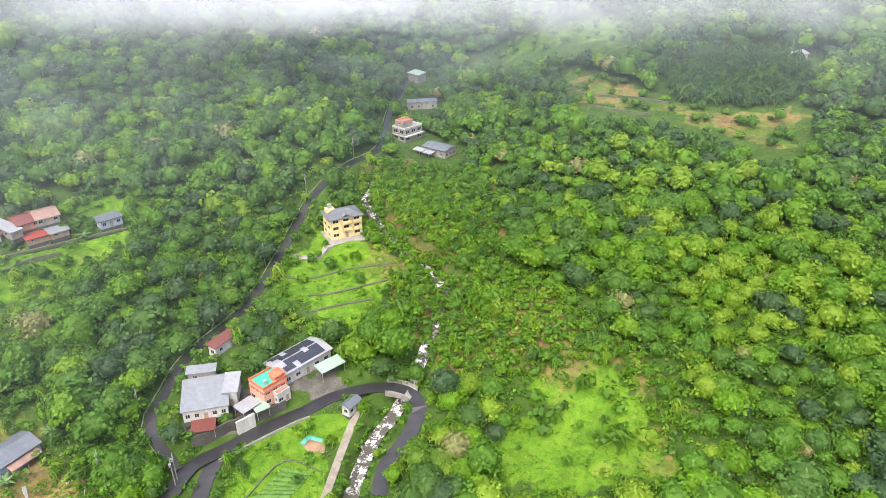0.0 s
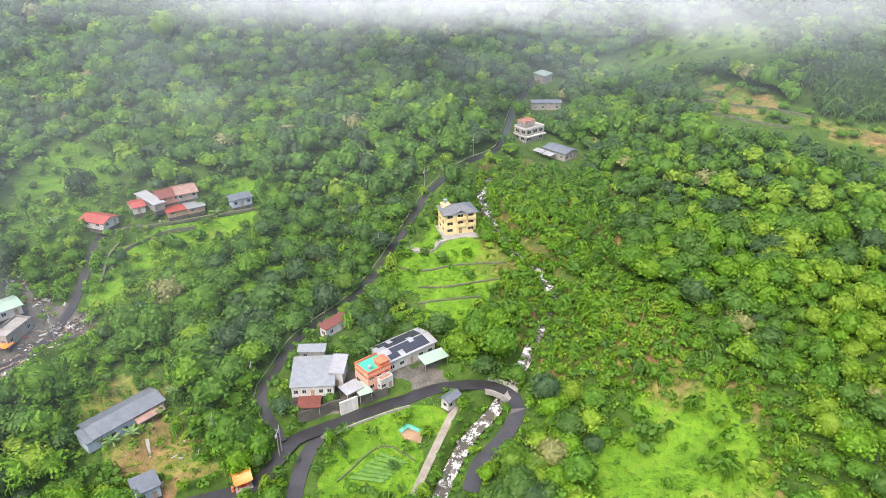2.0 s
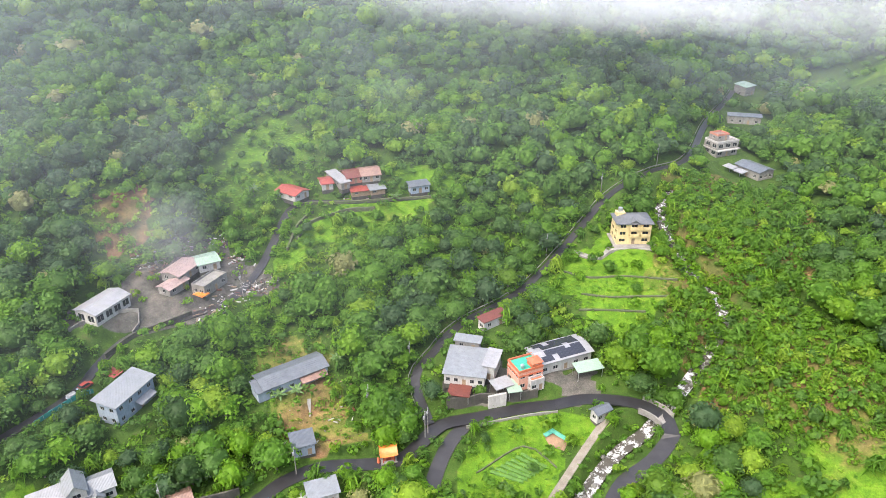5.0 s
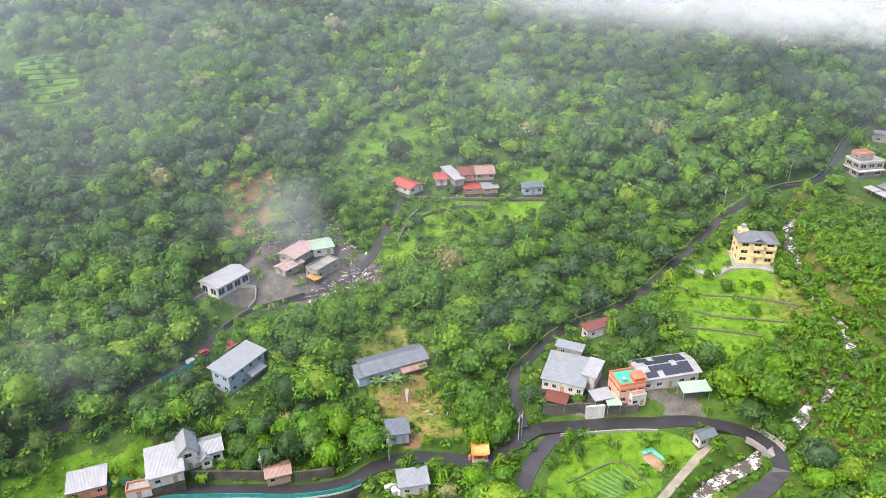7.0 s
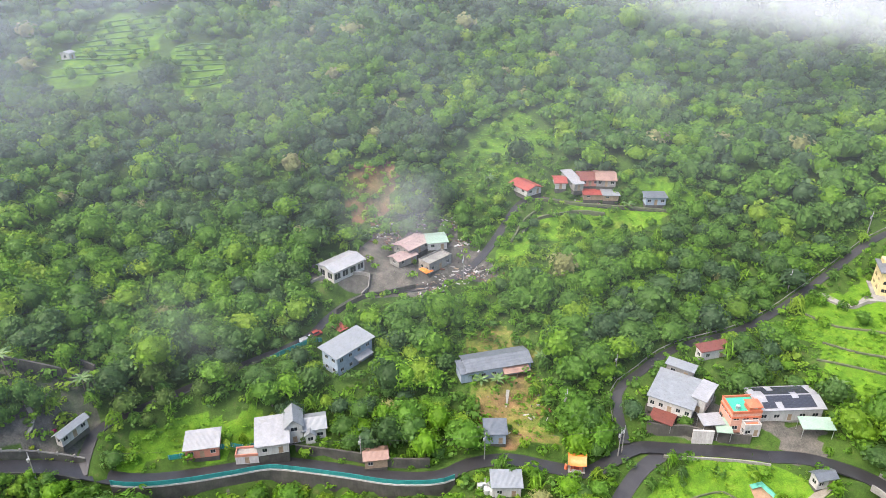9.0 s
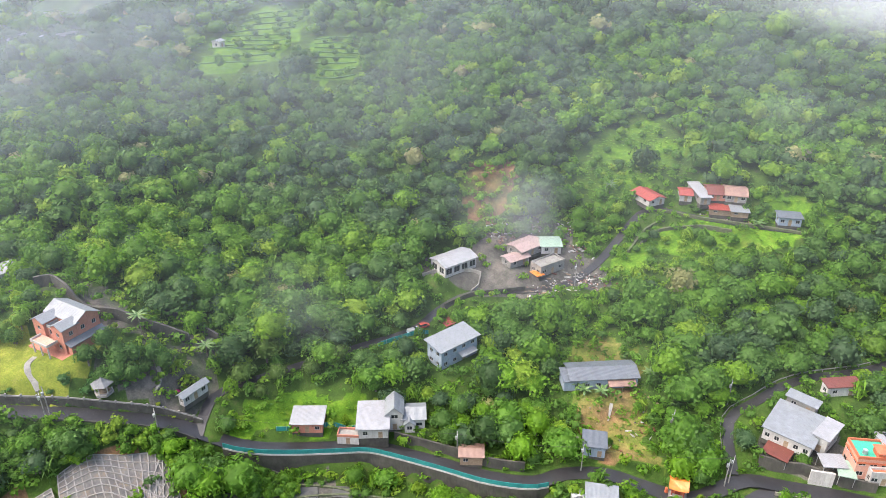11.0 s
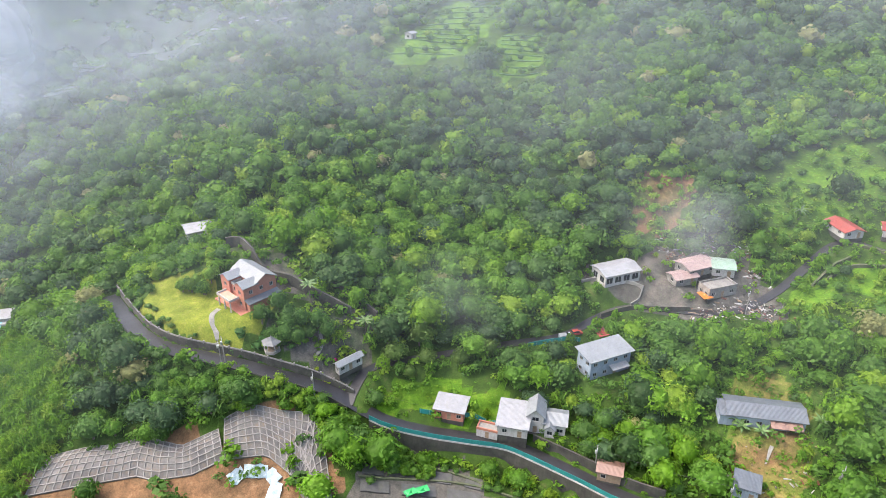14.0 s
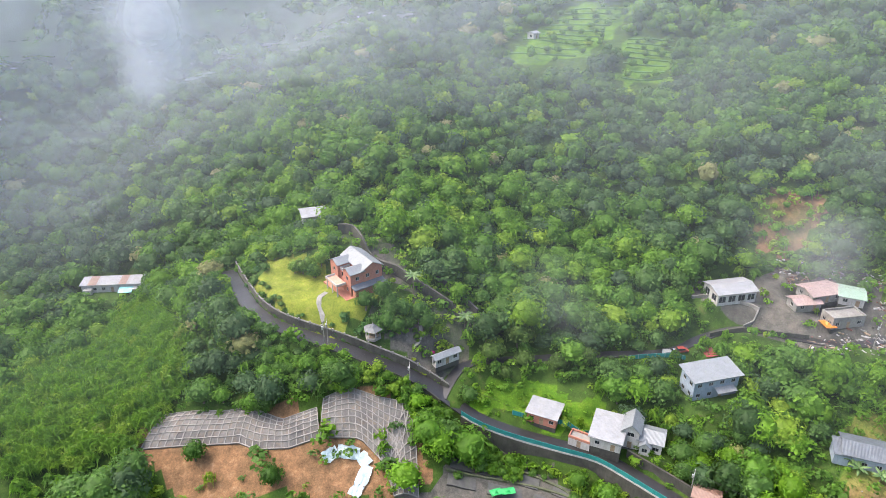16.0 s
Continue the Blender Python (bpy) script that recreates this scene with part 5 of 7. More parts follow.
# ---- stream and bridge ----
def water_look(n, l, p):
    a, b = noise_node(n, l, 0.35, 4), noise_node(n, l, 1.6, 6, 0.7)
    r = ramp(n, ((0.53, (0.05, 0.046, 0.036)), (0.62, (0.55, 0.56, 0.56))))
    m = n.new("ShaderNodeMath")
    m.operation = "MULTIPLY_ADD"
    m.inputs[1].default_value = 0.6
    l.new(a.outputs["Fac"], m.inputs[0])
    h = n.new("ShaderNodeMath")
    h.operation = "MULTIPLY"
    h.inputs[1].default_value = 0.45
    l.new(b.outputs["Fac"], h.inputs[0])
    l.new(h.outputs[0], m.inputs[2])
    l.new(m.outputs[0], r.inputs["Fac"])
    l.new(r.outputs["Color"], p.inputs["Base Color"])
    p.inputs["Roughness"].default_value = 0.25
    bumped(n, l, p, b.outputs["Fac"], 1.0, 0.25)


mat_water = material("white_water", water_look)
solid("stream", ribbon(BROOK, BROOK_Z, 1.9, 1.9, 0.25, 0.8), mat_water, "rushing brown stream with white rapids", "stream", "structure")
w, line, lz = LINES["bridge_road"]
k = [i for i, (x, y) in enumerate(line) if -19 < x < -6.5 and y > 151.5]
seg, sz = [line[i] for i in k], np.array([lz[i] for i in k])
bridge = thing("bridge", 0, 0, 0, 0, "small concrete road bridge over the stream", "bridge")
part("deck", upright(seg, sz - 0.9, sz - 0.02, 5.4), mat_concrete, bridge)
for side in (-2.75, 2.75):
    part("parapet", upright(offset(seg, side), sz - 0.9, sz + 0.95, 0.3), mat_concrete, bridge)
mat_rock = surface("wet_rock", (0.08, 0.08, 0.075), (0.2, 0.19, 0.18), 0.8, 4.0, 0.6, stain=(0.06, 0.08, 0.04))


def stone(rg, size):
    bm = bmesh.new()
    bmesh.ops.create_icosphere(bm, subdivisions=2, radius=1.0)
    for v in bm.verts:
        v.co *= 1 + 0.3 * noise.noise(v.co * 1.6 + Vector((rg.uniform(0, 50), 0, 0)) * 0 + Vector((size * 7, 0, 0)))
        v.co.z *= 0.6
    me = bpy.data.meshes.new("boulder")
    bm.to_mesh(me)
    bm.free()
    me.materials.append(mat_rock)
    return me


stones = [stone(rg, s) for s in (1.0, 2.0, 3.0)]
for i in range(46):
    q = int(rg.integers(0, len(BROOK)))
    x, y = BROOK[q][0] + rg.uniform(-3.2, 3.2), BROOK[q][1] + rg.uniform(-1.5, 1.5)
    s = float(rg.uniform(0.35, 1.1))
    ob = tagged(new("boulder", stones[i % 3]), "wet grey boulder in the stream", "rock", "boulders in the stream")
    ob.matrix_basis = pose(x, y, float(BROOK_Z[q]) + 0.2, 0, 0, float(rg.uniform(0, 360))) @ Matrix.Diagonal((s, s * 0.8, s, 1))


# ---- the small shrine by the road, the gazebo, tanks and other small buildings ----
b, w, d, eave = site("shrine", "shrine", "small orange roadside shrine with a curved tiled roof", "shrine")
b.matrix_basis = pose(*SITES["shrine"][:2], float(height(*SITES["shrine"][:2])) + 0.05, 0, 0, 38)
part("platform", Shape().box(0, 0, 0, 4.2, 4.0, 0.4), mat_concrete, b)
part("wall", Shape().box(0, 0.3, 0.4, 2.8, 2.4, 2.3), mat_orange, b)
part("door", Shape().box(0, -0.93, 0.42, 1.3, 0.06, 1.8), mat_maroon_paint, b, "dark red doorway")
col = Shape().tube((0, 0, 0), (0, 0, 2.4), 0.13, 0.13, 8).mesh("column", mat_maroon_paint)
for px in (-1.4, 1.4):
    part("column", col, None, b).matrix_basis = pose(px, -1.5, 0.4)
s = Shape()
n, W, D = 10, 2.3, 2.2
for sgn in (1, -1):
    rows_ = []
    for i in range(n + 1):
        u = -1 + 2 * i / n
        lift = 0.35 * abs(u) ** 3
        rows_.append([(u * W, sgn * D * v, 2.75 + 1.35 * (1 - v) ** 1.5 + lift) for v in (0, 0.35, 0.7, 1.0)])
    v = [p for r in rows_ for p in r]
    f = [(i * 4 + j, i * 4 + j + 1, (i + 1) * 4 + j + 1, (i + 1) * 4 + j)[::-sgn] for i in range(n) for j in range(3)]
    s.add(v, f).add([(x, y, z - 0.14) for x, y, z in v], [q[::-1] for q in f])
part("roof", s, mat_roof_orange, b)
part("ridge", Shape().box(0, 0, 4.08, 4.2, 0.22, 0.28).box(-2.1, 0, 4.25, 0.25, 0.2, 0.5).box(2.1, 0, 4.25, 0.25, 0.2, 0.5), mat_roof_orange, b)
part("burner", Shape().tube((-2.6, -0.6, 0), (-2.6, -0.6, 1.5), 0.45, 0.35, 8), mat_orange, b, "small red brick burner")

b = thing("gazebo", *SITES["gazebo"][:2], float(height(*SITES["gazebo"][:2])), 20, "six-sided garden gazebo with a grey tiled roof", "gazebo")
ring = [(math.cos(math.pi / 3 * i), math.sin(math.pi / 3 * i)) for i in range(6)]
part("platform", Shape().tube((0, 0, -0.3), (0, 0, 0.35), 2.3, 2.3, 6), mat_concrete, b)
post = Shape().tube((0, 0, 0.3), (0, 0, 2.7), 0.12, 0.12, 8).mesh("post", mat_white)
for x, y in ring:
    part("post", post, None, b).matrix_basis = pose(1.9 * x, 1.9 * y, 0)
part("roof", Shape().tube((0, 0, 2.65), (0, 0, 3.3), 2.7, 1.2, 6).tube((0, 0, 3.3), (0, 0, 4.2), 1.2, 0.12, 6), mat_slate, b)
part("finial", Shape().tube((0, 0, 4.15), (0, 0, 4.7), 0.14, 0.04, 6), mat_concrete, b)
part("bench", Shape().tube((0, 0, 0.36), (0, 0, 0.8), 1.6, 1.6, 6), mat_timber, b)

tank_mesh = tank_shape(0.85, 1.5).mesh("tank_body", mat_tank)
lid_mesh = Shape().tube((0, 0, 1.7), (0, 0, 1.82), 0.3, 0.3, 10).mesh("lid", mat_steel)
for x, y in SPOTS["tanks"]:
    b = thing("water_tank", x, y, float(height(x, y)), 0, "round pale plastic water tank beside the pump house", "tank", "water tanks")
    part("tank_body", tank_mesh, None, b)
    part("lid", lid_mesh, None, b)

# ---- poles and wires ----
def pole(x, y, tall, label):
    z = float(height(x, y)) - 0.3
    b = thing("utility_pole", x, y, z, math.degrees(math.atan2(y, x)), label, "pole", "utility poles")
    part("shaft", Shape().tube((0, 0, 0), (0, 0, tall), 0.17, 0.1, 8), mat_concrete, b)
    part("crossarm", Shape().box(0, 0, tall - 0.7, 2.0, 0.14, 0.14), mat_steel, b)
    part("crossarm", Shape().box(0, 0, tall - 1.5, 1.6, 0.14, 0.14), mat_steel, b)
    part("transformer", Shape().tube((0.35, 0.25, tall - 2.7), (0.35, 0.25, tall - 1.8), 0.26, 0.26, 10), mat_steel, b)
    return (x, y, z + tall - 0.6)


def wire(a, b, sag=1.2):
    s = Shape()
    p = [Vector(a).lerp(Vector(b), t / 8) - Vector((0, 0, 4 * sag * (t / 8) * (1 - t / 8))) for t in range(9)]
    n_ = (Vector(b) - Vector(a)).cross(Vector((0, 0, 1))).normalized() * 0.03
    v = [q + o for q in p for o in (n_, -n_, Vector((0, 0, 0.045)))]
    s.add(v, [(3 * q + c, 3 * q + (c + 1) % 3, 3 * q + 3 + (c + 1) % 3, 3 * q + 3 + c) for q in range(8) for c in range(3)] + [(2, 1, 0), (24, 25, 26)])
    solid("power_line", s, mat_cable, "thin black power line between poles", "wire", group="power lines")


spans = {k: [pole(x, y, 9.0, "grey concrete utility pole by the road") for x, y in SPOTS[k]] for k in ("poles", "poles_b", "poles_c")}
hill = LINES["hill_road"]
tops = []
for i in range(6, 60, 11):
    p, q = np.array(hill[1][i]), np.array(hill[1][i + 1])
    t = (q - p) / np.linalg.norm(q - p)
    nn = np.array([-t[1], t[0]])
    x, y = p + nn * 3.2
    tops.append(pole(float(x), float(y), 8.5, "grey concrete utility pole along the hill road"))
for a, b in zip(tops, tops[1:]):
    wire(a, b)
wire(spans["poles"][0], spans["poles"][1])
wire(spans["poles"][1], spans["poles"][3])
wire(spans["poles"][0], spans["poles_b"][0])
wire(spans["poles_c"][2], spans["poles"][3])
# a pale guard rail along the outer edge of the hill road
p = np.array(hill[1][2:])
t = np.gradient(p, axis=0)
t /= np.linalg.norm(t, axis=1)[:, None]
edge = [tuple(q) for q in p + np.stack([-t[:, 1], t[:, 0]], -1) * 1.9]
lz = np.array(hill[2][2:])
rail = thing("guard_rail", 0, 0, 0, 0, "low pale guard rail along the hill road", "railing")
part("beam", upright(edge, lz + 0.45, lz + 0.75, 0.12), mat_concrete, rail)
posts_along(rail, "post", edge, lz - 0.2, 3.5, 0.14, 0.9, mat_concrete)
w, line, lz = LINES["bridge_road"]
low = thing("kerb_wall", 0, 0, 0, 0, "low pale concrete wall along the road's edge", "wall")
w, line, lz = LINES["village_road"]
k = [i for i, (x, y) in enumerate(line) if x > -60 and y > 131]
part("kerb", upright(offset([line[i] for i in k], -3.1), np.array([lz[i] for i in k]) - 0.5, np.array([lz[i] for i in k]) + 0.5, 0.3), mat_concrete, low)

# ---- vehicles standing on the upper road ----
def vehicle(x, y, turn, body, label, flatbed=False):
    b = thing("pickup_truck" if flatbed else "car", x, y, float(np.interp(to_line(np.array(x), np.array(y), LINES["upper_road"][1])[1], np.arange(len(LINES["upper_road"][1])), LINES["upper_road"][2])) + 0.1, turn, label, "truck" if flatbed else "car")
    L = 4.6 if flatbed else 3.7
    prof = [(-L / 2, 0.35), (L / 2, 0.35), (L / 2, 0.8), (L / 2 - 0.9, 0.98), (-L / 2 + 0.1, 1.0), (-L / 2, 0.8)]
    n = len(prof)
    part("body", Shape().add([(px, sy, pz) for sy in (-0.8, 0.8) for px, pz in prof], [tuple(range(n)), tuple(range(2 * n - 1, n - 1, -1))] + [(q, q + n, (q + 1) % n + n, (q + 1) % n) for q in range(n)]), body, b)
    a0, a1 = (0.3, L / 2 - 0.6) if flatbed else (-L / 2 + 0.3, L / 2 - 0.8)
    part("cabin", Shape().add([(a0, -0.74, 1.0), (a1, -0.74, 1.0), (a1, 0.74, 1.0), (a0, 0.74, 1.0), (a0 + 0.3, -0.6, 1.5), (a1 - 0.5, -0.6, 1.5), (a1 - 0.5, 0.6, 1.5), (a0 + 0.3, 0.6, 1.5)], [(0, 1, 5, 4), (1, 2, 6, 5), (2, 3, 7, 6), (3, 0, 4, 7)]), mat_glass, b, "dark windows")
    part("roof", Shape().box((a0 + a1) / 2 - 0.1, 0, 1.5, a1 - a0 - 0.75, 1.22, 0.06), body, b)
    if flatbed:
        part("load_bed", Shape().box(-L / 4, 0, 1.0, L / 2 - 0.2, 1.6, 0.35), mat_steel, b)
    wheel = Shape().tube((0, -0.1, 0), (0, 0.1, 0), 0.32, 0.32, 12).mesh("wheel", mat_cable)
    for px in (-L / 2 + 0.75, L / 2 - 0.75):
        for py in (-0.75, 0.75):
            part("wheel", wheel, None, b).matrix_basis = pose(px, py, 0.32)


vehicle(*SPOTS["cars"][0], 84, mat_bluegrey, "small blue-grey flatbed pickup on the upper road", True)
vehicle(*SPOTS["cars"][1], 88, mat_maroon_paint, "small dark red car standing on the upper road")

# ---- beds, nets, sheets and heaps ----
def sheet(name, pts, rise, mat, label, category, crease=0.2, level=False):
    """A creased sheet over a small polygon of the ground."""
    c = np.mean(pts, axis=0)
    rg_ = np.random.default_rng(len(label))
    rings = [[c + (np.array(p) - c) * k for p in pts for _ in (0,)] for k in (0.35, 0.7, 1.0)]
    hz = (lambda q_: float(height(*c))) if level else (lambda q_: float(height(*q_)))
    v = [(*c, float(height(*c)) + rise)]
    for r in rings:
        v += [(*q, hz(q) + rise * 0.8 + rg_.uniform(-crease, crease) * rise) for q in r]
    m = len(pts)
    f = [(0, 1 + i, 1 + (i + 1) % m) for i in range(m)] + [(1 + k * m + i, 1 + (k + 1) * m + i, 1 + (k + 1) * m + (i + 1) % m, 1 + k * m + (i + 1) % m) for k in range(2) for i in range(m)]
    s = Shape().add(v, f).add([(x, y, z - 0.05) for x, y, z in v], [q[::-1] for q in f])
    return solid(name, s, mat, label, category)


net = SPOTS["net_bed"]
sheet("soil_bed", net, 0.25, mat_dirt, "freshly dug tan soil bed", "garden bed")
for a, b in zip(net[:2], net[1:3]):
    n_ = np.array([a[1] - b[1], b[0] - a[0]])
    n_ = n_ / np.linalg.norm(n_) * 1.3
    sheet("net", [a, b, tuple(np.array(b) - n_), tuple(np.array(a) - n_)], 0.8, mat_netting, "sea-green shade net over a garden bed", "net")
crop = np.array(SPOTS["crop_bed"])
for i in range(7):
    a = crop[0] + (crop[1] - crop[0]) * (i + 0.5) / 7
    b = crop[3] + (crop[2] - crop[3]) * (i + 0.5) / 7
    q = [tuple(a + (b - a) * t_) for t_ in np.linspace(0, 1, 8)]
    z = height(np.array([c[0] for c in q]), np.array([c[1] for c in q]))
    solid("vegetable_bed", upright(q, z - 0.1, z + 0.25 + 0.1 * np.sin(np.arange(8) * 2.1), 0.9), mat_crop, "narrow bed of leafy green crops", "garden bed", group="vegetable beds")
lime = SPOTS["lime"]
for a, b in zip(lime, lime[1:]):
    n_ = np.array([a[1] - b[1], b[0] - a[0]])
    n_ = n_ / np.linalg.norm(n_) * 2.2
    sheet("shade_cloth", [a, b, tuple(np.array(b) - n_), tuple(np.array(a) - n_)], 2.2, mat_lime, "bright green shade cloth over a garden plot", "cloth", 0.08, True)
x, y = SPOTS["blue_tarp"][0]
sheet("tarpaulin", [(x - 1.2, y - 1), (x + 1.3, y - 0.8), (x + 1, y + 1.1), (x - 1, y + 0.9)], 1.0, mat_blue, "crumpled bright blue tarpaulin over a heap", "tarpaulin")
x, y = SPOTS["yellow_awning"][0]
sheet("awning", [(x - 2.2, y - 1.5), (x + 2, y - 1.8), (x + 2.2, y + 1.5), (x - 2, y + 1.6)], 2.6, mat_roof_orange, "faded yellow awning at the road's edge", "awning", 0.05, True)
x, y = SPOTS["red_awning"][0]
sheet("awning", [(x - 2.4, y - 1.6), (x + 2.2, y - 1.6), (x + 2.2, y + 1.8), (x - 2.4, y + 1.8)], 3.4, mat_roof_red, "red and white awning behind the blue-grey house", "awning", 0.05, True)
rg = np.random.default_rng(11)
mats = (mat_white, mat_concrete, mat_timber, mat_darkwall, mat_roof_maroon)
heaps = [(x, y, 46, 3.6) for x, y in SPOTS["rubble"]] + [(-103.0 + dx, 118.0 + dy, 10, 3.0) for dx, dy in ((8, 10), (12, -4), (14, 2), (-8, 12), (4, -8))] + [(-134.0, 197.0, 14, 2.5), (-127.5, 200.0, 14, 2.5), (-146.5, 190.5, 14, 2.5), (-121.0, 205.5, 12, 2.5)]
junk = {m: Shape() for m in mats}
for hx, hy, count, spread in heaps:
    for _ in range(count):
        x, y = hx + rg.normal(0, spread * 0.6), hy + rg.normal(0, spread * 0.6)
        m = mats[int(rg.integers(0, 5))]
        junk[m].box(x, y, float(height(x, y)) - 0.05, rg.uniform(0.15, 1.0) ** 1.5 * 2.2 + 0.15, rg.uniform(0.12, 0.5), rg.uniform(0.1, 0.4), rg.uniform(0, 180))
for m, s in junk.items():
    solid("rubble", s, m, "scattered planks, sheets and broken rubble", "rubble", "stuff")

# ---- shed yard: concrete gangway, fence rails ----
p = [(-98.0, 119.0), (-94.6, 113.2), (-92.0, 110.6)]
z = height(np.array([c[0] for c in p]), np.array([c[1] for c in p])) + 0.2
solid("gangway", ribbon(smooth_line(p, 1.5), np.interp(np.linspace(0, 2, len(smooth_line(p, 1.5))), range(3), z), 0.45, 0.45, 0.2), mat_concrete, "narrow pale concrete ramp down to the cabin", "path", "structure")

# ---- stepped tea rows on the high field ----
for left, right, count in (("tea_left", "tea_right", 10), ("tea2_left", "tea2_right", 8)):
    (a0, a1), (b0, b1) = np.array(SPOTS[left]), np.array(SPOTS[right])
    for i in range(count):
        t = (i + 0.5) / count
        a, b = a0 + (a1 - a0) * t, b0 + (b1 - b0) * t
        wall_on([tuple(a), tuple(a * 0.5 + b * 0.5 + rg.uniform(-1, 1, 2)), tuple(b)], 0.5, 0.9, mat_crop, "low planted terrace bank on the tea field", name="terrace_bank")


# ---- woods ----
rng = np.random.default_rng(7)


def crown_cloud(rg, clumps, size, lobes=6, flat=0.8, droop=0.0, core=True, slim=1.0):
    """One crown of unit radius, its base near the ground: lobes set round a dome, covered with small leaf clumps."""
    cen, rad_ = [(0, 0, 0.95)], [0.6]
    for i_ in range(lobes):
        a, e = 2.4 * i_ + rg.uniform(-0.4, 0.4), rg.uniform(-0.1, 0.55)
        d = rg.uniform(0.4, 0.62)
        cen.append((d * math.cos(a), d * math.sin(a), 0.72 + 0.5 * e))
        rad_.append(rg.uniform(0.33, 0.5))
    cen, rad_ = np.array(cen), np.array(rad_)
    w = rad_ ** 2 / (rad_ ** 2).sum()
    k = rg.choice(len(cen), clumps, p=w)
    n = rg.normal(size=(clumps, 3))
    n[:, 2] = np.abs(n[:, 2]) * 1.1 - 0.35
    n /= np.linalg.norm(n, axis=1)[:, None]
    c = cen[k] + n * (rad_[k] * rg.uniform(0.82, 1.12, clumps))[:, None]
    nn = n + rg.normal(scale=0.34, size=n.shape) + (0, 0, 0.25)
    nn /= np.linalg.norm(nn, axis=1)[:, None]
    u = np.cross(nn, rg.normal(size=n.shape))
    u /= np.linalg.norm(u, axis=1)[:, None]
    v = np.cross(nn, u)
    s = size * rg.uniform(0.6, 1.35, clumps)
    su, sv = (s / slim * rg.uniform(0.8, 1.2, clumps))[:, None], (s * slim * rg.uniform(0.55, 1.0, clumps))[:, None]
    bend = (s * rg.uniform(-0.1, 0.45, clumps))[:, None]
    down = np.array([0, 0, -droop]) * s[:, None]
    q = np.stack([c - u * su + down - nn * bend * 0.5, c - v * sv - nn * bend, c + u * su + down - nn * bend * 0.5, c + v * sv + nn * bend * 0.3], 1)
    verts, leaf = [q.reshape(-1, 3)], [np.repeat(rg.uniform(0, 1, clumps), 4)]
    faces = [np.arange(clumps * 4).reshape(-1, 4)]
    if core:
        m, base = 8, clumps * 4
        ring = np.array([(math.cos(2 * math.pi * a_ / m) * math.sin(b_), math.sin(2 * math.pi * a_ / m) * math.sin(b_), math.cos(b_)) for b_ in (0.3, 0.95, 1.6, 2.4) for a_ in range(m)])
        ring *= (0.66 + 0.1 * rg.uniform(-1, 1, len(ring)))[:, None]
        verts.append(ring * (1, 1, 0.75) + (0, 0, 0.82))
        leaf.append(np.full(len(ring), 0.55))
        faces.append(np.array([(base + b_ * m + a_, base + (b_ + 1) * m + a_, base + (b_ + 1) * m + (a_ + 1) % m, base + b_ * m + (a_ + 1) % m) for b_ in range(3) for a_ in range(m)]))
        faces.append(np.array([(base, base + 1, base + 2, base + 3), (base, base + 3, base + 4, base + 7), (base + 4, base + 5, base + 6, base + 7)]))
    v_ = np.concatenate(verts)
    v_[:, 2] *= flat
    return v_, np.concatenate(faces), np.concatenate(leaf)


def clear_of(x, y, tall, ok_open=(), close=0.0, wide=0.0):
    """True where a tree of that height and spread stays clear of roads, houses and open ground, and of the camera's
    sightlines to them.
    """
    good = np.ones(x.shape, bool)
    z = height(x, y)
    # how far the tree hides the ground behind it from the camera
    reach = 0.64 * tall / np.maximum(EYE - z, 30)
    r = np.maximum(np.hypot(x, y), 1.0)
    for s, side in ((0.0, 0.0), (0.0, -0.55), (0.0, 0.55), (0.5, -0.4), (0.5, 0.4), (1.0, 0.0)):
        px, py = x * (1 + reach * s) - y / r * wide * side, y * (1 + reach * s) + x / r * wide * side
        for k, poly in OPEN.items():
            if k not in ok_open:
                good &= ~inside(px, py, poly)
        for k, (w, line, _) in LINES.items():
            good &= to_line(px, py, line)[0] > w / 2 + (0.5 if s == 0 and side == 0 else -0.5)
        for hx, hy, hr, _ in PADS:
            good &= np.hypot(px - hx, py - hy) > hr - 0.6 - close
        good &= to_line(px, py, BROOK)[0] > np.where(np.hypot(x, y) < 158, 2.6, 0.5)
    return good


def scatter(r0, r1, a0, a1, gap, rg):
    """Places on an uneven grid over a sector of the valley."""
    xs = np.arange(-r1, r1, gap)
    x, y = [c.ravel() for c in np.meshgrid(xs, np.arange(-r1, r1, gap * 0.87))]
    x = x + rg.uniform(-0.42, 0.42, x.shape) * gap
    y = y + rg.uniform(-0.42, 0.42, y.shape) * gap
    r, a = np.hypot(x, y), np.degrees(np.arctan2(-x, y))
    k = (r > r0) & (r < r1) & (a > a0) & (a < a1)
    return x[k], y[k]


def patches(x, y, scale, seed):
    """A slow variation over the land, 0 to 1."""
    s = sum(np.sin(x / scale * c + y / scale * d + e) for c, d, e in ((1, 0.6, seed), (-0.7, 1.1, 2 * seed), (0.4, -1.3, 3 * seed), (1.9, 1.4, 5 * seed), (-2.3, 1.7, 7 * seed)))
    return np.clip(0.5 + s / 6, 0, 1)


